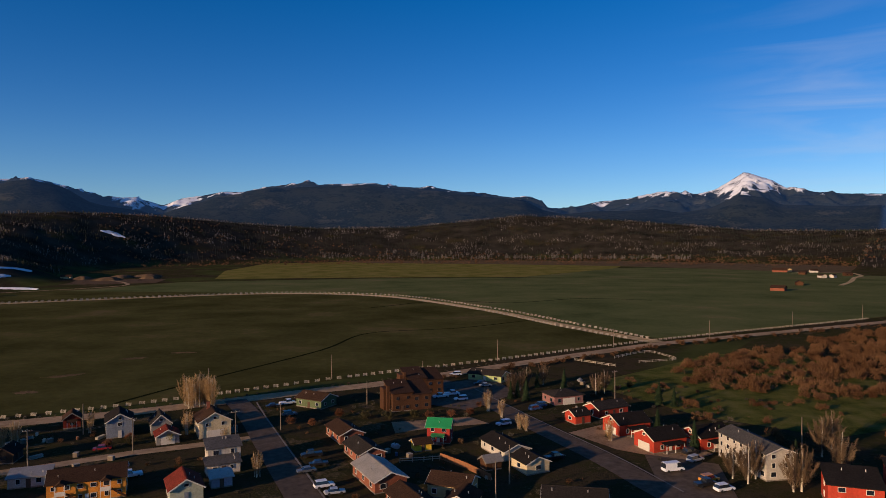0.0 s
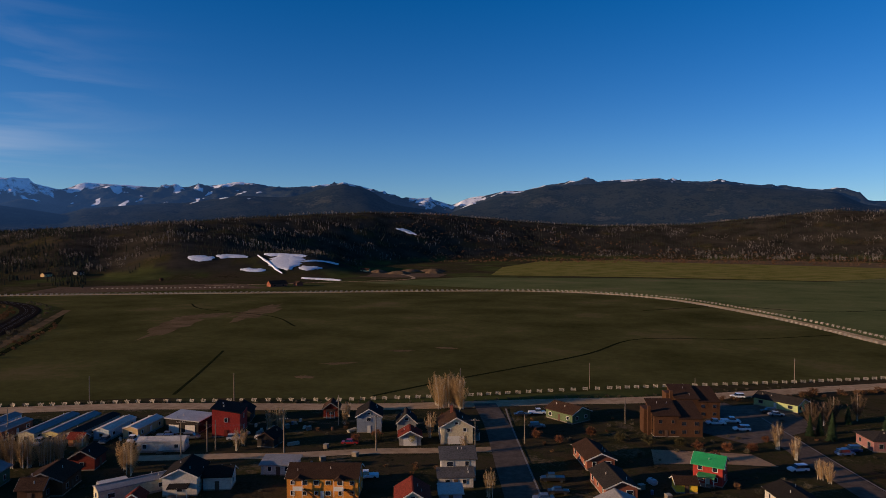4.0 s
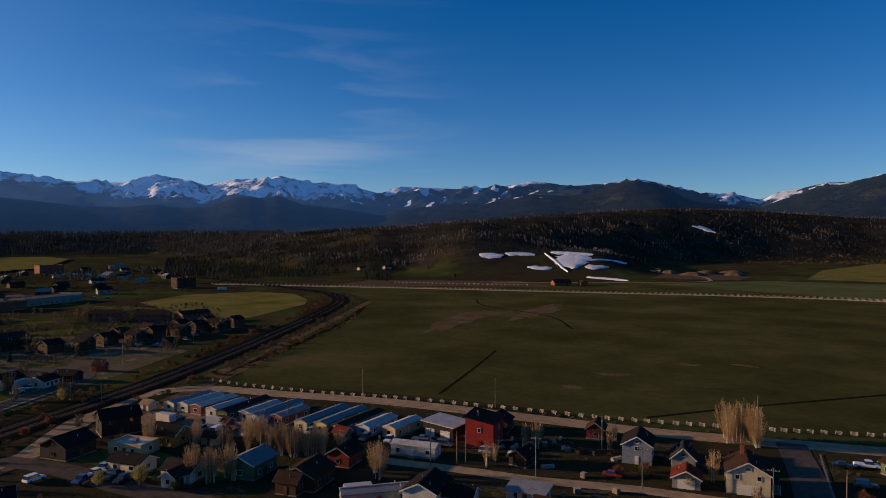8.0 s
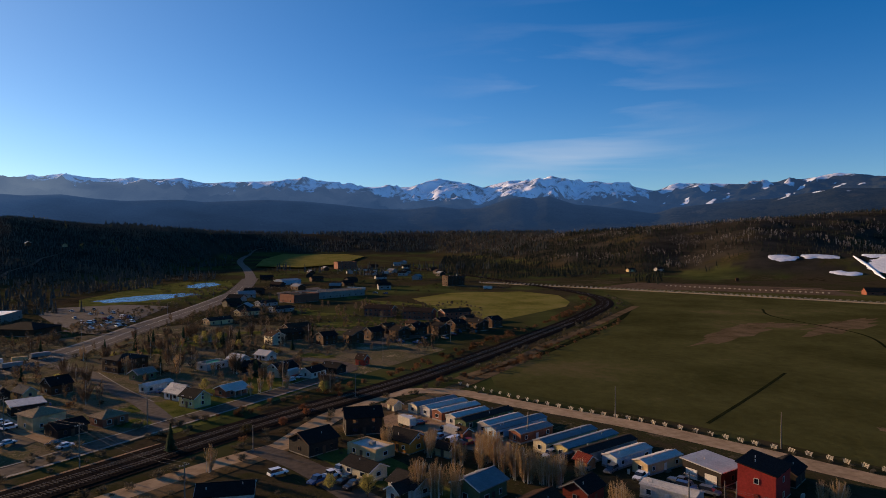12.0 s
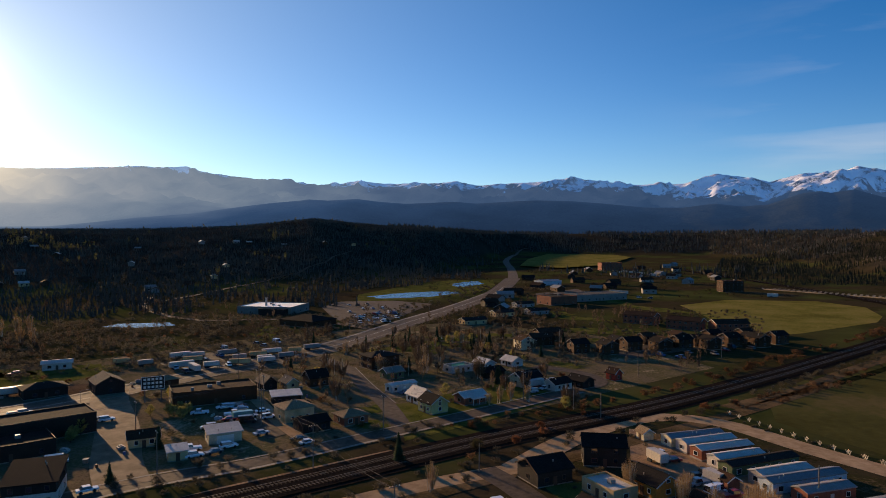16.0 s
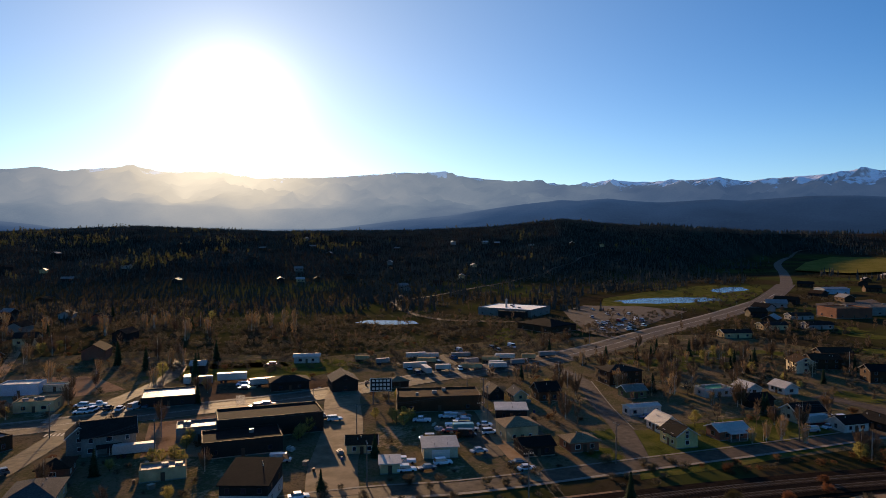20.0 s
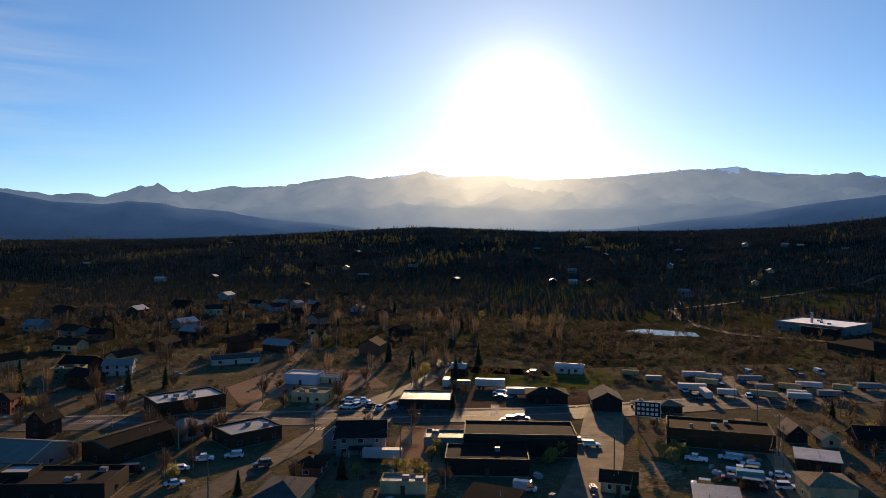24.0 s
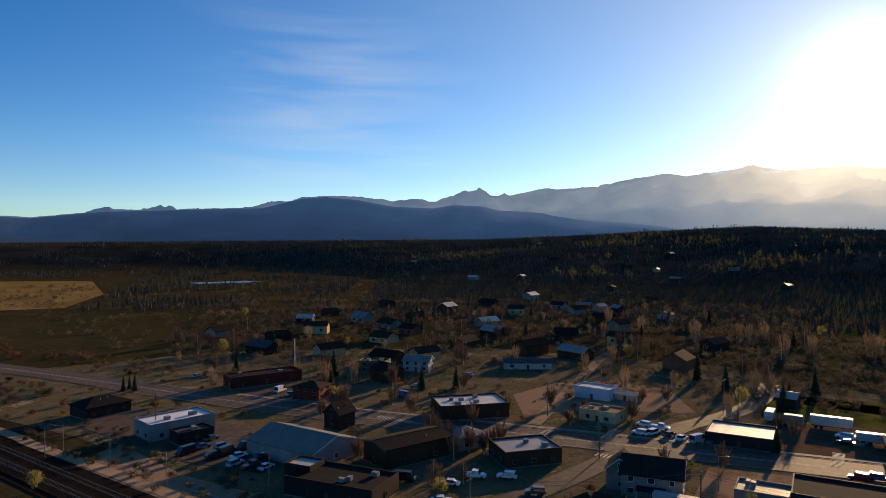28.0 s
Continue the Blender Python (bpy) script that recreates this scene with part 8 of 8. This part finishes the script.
# valley floor woods by the river and the far flats
xs, ys, g = polar(5200, 64, 96, 900, 2200, 4)
k = (waves(xs, ys, 300, 71) > 0.15) & (np.abs(ys - np.interp(-xs, (500, 900, 1500, 2200), (50, 122, 170, 280))) > 40) & ~((xs < -1180) & (ys > 170))
scatter("forest", CON, xs[k], ys[k], g.uniform(0.6, 1.1, len(xs))[k], conifer_mat, "dark conifers on the valley floor", "forest")
xs, ys, g = polar(12000, 166, 206, 560, 1700, 5)
k = (waves(xs, ys, 190, 73) > 0.1) & ~((xs > 5) & (ys < -500) & (ys > -1010)) & clear_of_built(xs, ys)
scatter("forest", CON, xs[k], ys[k], g.uniform(0.3, 0.65, len(xs))[k], conifer_mat, "dark conifer belts on the flats", "forest")
xs, ys, g = polar(900, 100, 170, 330, 600, 6)
k = (waves(xs, ys, 120, 75) > -0.1) & clear_of_built(xs, ys)
scatter("river_trees", ASP, xs[k], ys[k], g.uniform(0.35, 0.8, len(xs))[k], brown_tree_mat, "bare tan trees along the river", "trees")
xs, ys, g = polar(9000, 60, 95, 1500, 2560, 14)
k = (height(xs, ys) > 6) & (waves(xs, ys, 260, 77) > -0.35)
scatter("forest", CON, xs[k], ys[k], g.uniform(0.6, 1.1, len(xs))[k], conifer_mat, "dark conifers closing the far valley", "forest")
xs, ys, g = polar(5200, 87, 118, 500, 1000, 17)
hw = np.interp(-xs, (410, 480, 570, 690, 790, 900, 1140), (17, 37, 66, 98, 115, 122, 138))
k = (waves(xs, ys, 110, 99) > -0.2) & (ys < hw - 34) & (np.hypot((xs + 670) / 1.3, ys - 26) > 80) & (np.hypot((xs + 828) / 1.5, ys - 74) > 48) & clear_of_built(xs, ys, 6) & ~((xs > -570) & (ys > -30)) & (np.abs(ys + 120) > 9)
half = g.random(len(xs)) < 0.6
scatter("forest", CON, xs[k & half], ys[k & half], g.uniform(0.35, 0.75, len(xs))[k & half], conifer_mat, "dark conifers round the store and the park", "forest")
scatter("brush", THK[:2], xs[k & ~half][:900], ys[k & ~half][:900], g.uniform(0.5, 1.1, len(xs))[k & ~half][:900], brush_mat, "olive brush round the store and the park", "brush")
# willows and brush
g = np.random.default_rng(8)
xs, ys = g.uniform(95, 420, 5200), g.uniform(190, 470, 5200)
lim = np.interp(xs, (95, 132, 268, 420), (300, 335, 425, 500))
k = (ys < lim - 14) & (ys > np.interp(xs, (95, 130, 200, 420), (262, 232, 225, 240))) & (waves(xs, ys, 34, 81) > -0.42)
scatter("willow_thicket", WIL, xs[k][:1700], ys[k][:1700], g.uniform(0.95, 1.65, 5200)[k][:1700], willow_mat, "dense rust-brown willow thicket", "thicket")
xs, ys = g.uniform(70, 260, 700), g.uniform(150, 290, 700)
k = (waves(xs, ys, 40, 83) > 0.3) & clear_of_built(xs, ys, 4)
scatter("willow_thicket", WIL, xs[k], ys[k], g.uniform(0.5, 1.0, 700)[k], willow_mat, "scattered rust-brown willows in the clearing", "thicket")


def along(pts, off0, off1, n, seed):
    g = np.random.default_rng(seed)
    line = curve_through([(a, b, 0) for a, b in pts], 4)
    i = g.integers(0, len(line) - 1, n)
    p = np.array([q[:] for q in line])
    w = p[i + 1] - p[i]
    w = w / np.linalg.norm(w, axis=1, keepdims=True)
    o = g.uniform(off0, off1, n)
    return p[i, 0] - w[:, 1] * o, p[i, 1] + w[:, 0] * o, g


for pts, o0, o1, n_, seed, s0, s1, mm, lb in ((RAILWAY[5:13], 9, 17, 170, 21, 0.35, 0.9, willow_mat, "rusty brush along the railway"), (RAILWAY[4:13], -16, -9, 150, 22, 0.3, 0.8, brush_mat, "low dark brush along the railway"), (RAILWAY[1:6], 9, 30, 190, 23, 0.3, 0.8, brush_mat, "low dark brush beside the railway"),
                                          (FENCE_ROAD[3:13], 4.6, 7.0, 260, 24, 0.12, 0.3, brush_mat, "tufts of dry grass along the road"), (FENCE_ROAD[11:17], -12, -5, 120, 25, 0.3, 0.8, willow_mat, "low rusty brush along the road"), (HIGHWAY[10:17], 11, 45, 240, 26, 0.35, 0.9, brush_mat, "dark brush beside the highway"),
                                          (HIGHWAY[11:17], -60, -13, 240, 27, 0.35, 0.9, brush_mat, "dark brush beside the highway"), (HIGHWAY[0:4], -120, -14, 900, 28, 0.3, 0.9, brush_mat, "dark sage brush on the flats"), (HIGHWAY[0:4], 12, 40, 160, 29, 0.3, 0.8, willow_mat, "rusty brush beside the highway"),
                                          (((-262, 165), (-300, 215), (-345, 268), (-400, 328)), -5, 5, 90, 30, 0.3, 0.7, willow_mat, "rusty brush along the ditch"), (((-420, 130), (-450, 160), (-480, 230), (-560, 250)), -30, 30, 220, 31, 0.3, 0.7, brush_mat, "dark brush between meadow and blocks")):
    xs, ys, g = along(pts, o0, o1, n_, seed)
    k = clear_of_built(xs, ys, 1.5) & ~((xs > 0) & (ys < -515) & (ys > -1010))
    scatter("brush", THK, xs[k], ys[k], g.uniform(s0, s1, len(xs))[k], mm, lb, "brush")
xs, ys, g = polar(3000, 98, 134, 285, 480, 9)
k = (waves(xs, ys, 60, 85) > -0.45) & clear_of_built(xs, ys, 2) & (np.abs(ys - np.interp(-xs, (255, 315, 360, 410, 570), (-62, -28, -2, 17, 66))) > 14) & ~((xs < -440) & (xs > -480) & (ys > -155) & (ys < -100))
scatter("river_brush", FTHK, xs[k], ys[k], g.uniform(0.4, 0.95, len(xs))[k], brush_mat, "dense dark olive brush along the river", "brush")
xs, ys, g = polar(4200, 130, 176, 290, 640, 10)
k = (waves(xs, ys, 70, 87) > -0.2) & clear_of_built(xs, ys, 2)
scatter("yard_brush", FTHK, xs[k], ys[k], g.uniform(0.5, 1.2, len(xs))[k], brush_mat, "dark brush and hedges among the far houses", "brush")
xs, ys, g = polar(3000, 160, 200, 230, 900, 12)
k = (waves(xs, ys, 90, 89) > 0.0) & clear_of_built(xs, ys, 3) & (xs + ys < -330)
scatter("flats_brush", FTHK, xs[k], ys[k], g.uniform(0.5, 1.3, len(xs))[k], brush_mat, "brown brush on the river flats", "brush")
# small growth between the houses and along the streets
ways = [curve_through([(a, b, 0) for a, b in w], 5) for w in (HIGHWAY[:16], RAIL_STREET, RAILWAY[:14], FENCE_ROAD[:14], ((-128, -58), (-180, -89), (-253, -127), (-400, -215)), ((-232, 57), (-288, 37), (-348, 6)), ((-212, 37), (-240, 18), (-296, -18)), ((-186, -2), (-231, -27), (-262, -46)),
                                                      ((-73, 238), (-48, 186), (-22, 128), (0, 70)), ((-2, 268), (25, 209), (49, 148), (62, 116)), ((-203, 85), (-165, 90), (-98, 122)), ((-136, 149), (-83, 178), (-52, 193)))]
way_pts = np.array([q[:2] for w in ways for q in w])
for area, n_, seed, mm, s0, s1, lb in (((-430, 20, -250, 130), 700, 41, brush_mat, 0.25, 0.7, "dry brown brush between the town houses"), ((-430, 20, -250, 130), 260, 42, willow_mat, 0.3, 0.8, "rusty bushes between the town houses"), ((-245, 110, 70, 262), 620, 43, brush_mat, 0.15, 0.5, "dry weeds and low bushes in the yards"),
                                       ((-110, 100, 110, 250), 200, 44, willow_mat, 0.2, 0.5, "rusty low bushes in the yards"), ((-560, -340, 60, 260), 900, 45, brush_mat, 0.3, 0.8, "dark brush round the condominiums")):
    g = np.random.default_rng(seed)
    xs, ys = g.uniform(area[0], area[1], n_ * 2), g.uniform(area[2], area[3], n_ * 2)
    d = np.min(np.hypot(xs[:, None] - way_pts[None, :, 0], ys[:, None] - way_pts[None, :, 1]), 1)
    k = clear_of_built(xs, ys, 0.5) & (d > 9.5) & (waves(xs, ys, 45, seed) > -0.15) & (ys < np.interp(xs, FX, FY) - 8)
    scatter("yard_brush", THK, xs[k][:n_], ys[k][:n_], g.uniform(s0, s1, n_ * 2)[k][:n_], mm, lb, "brush")
g = np.random.default_rng(46)
xs, ys = g.uniform(-540, -250, 900), g.uniform(-10, 250, 900)
d = np.min(np.hypot(xs[:, None] - way_pts[None, :, 0], ys[:, None] - way_pts[None, :, 1]), 1)
k = clear_of_built(xs, ys, 1.0) & (d > 11) & (waves(xs, ys, 60, 47) > 0.0) & (ys < np.interp(xs, (-540, -460, -400, -300, -250), (235, 225, 240, 150, 100)))
scatter("town_trees", ASP, xs[k][:260], ys[k][:260], g.uniform(0.4, 0.85, 900)[k][:260], brown_tree_mat, "bare brown trees between houses and condominiums", "trees")
# field edges and the far pasture rim
xs, ys, g = polar(5200, -36, 26, 1500, 2000, 13)
k = waves(xs, ys, 80, 91) > 0.05
scatter("field_edge_brush", FTHK, xs[k], ys[k], g.uniform(0.8, 1.8, len(xs))[k], willow_mat, "rusty brush along the far edge of the pasture", "brush")
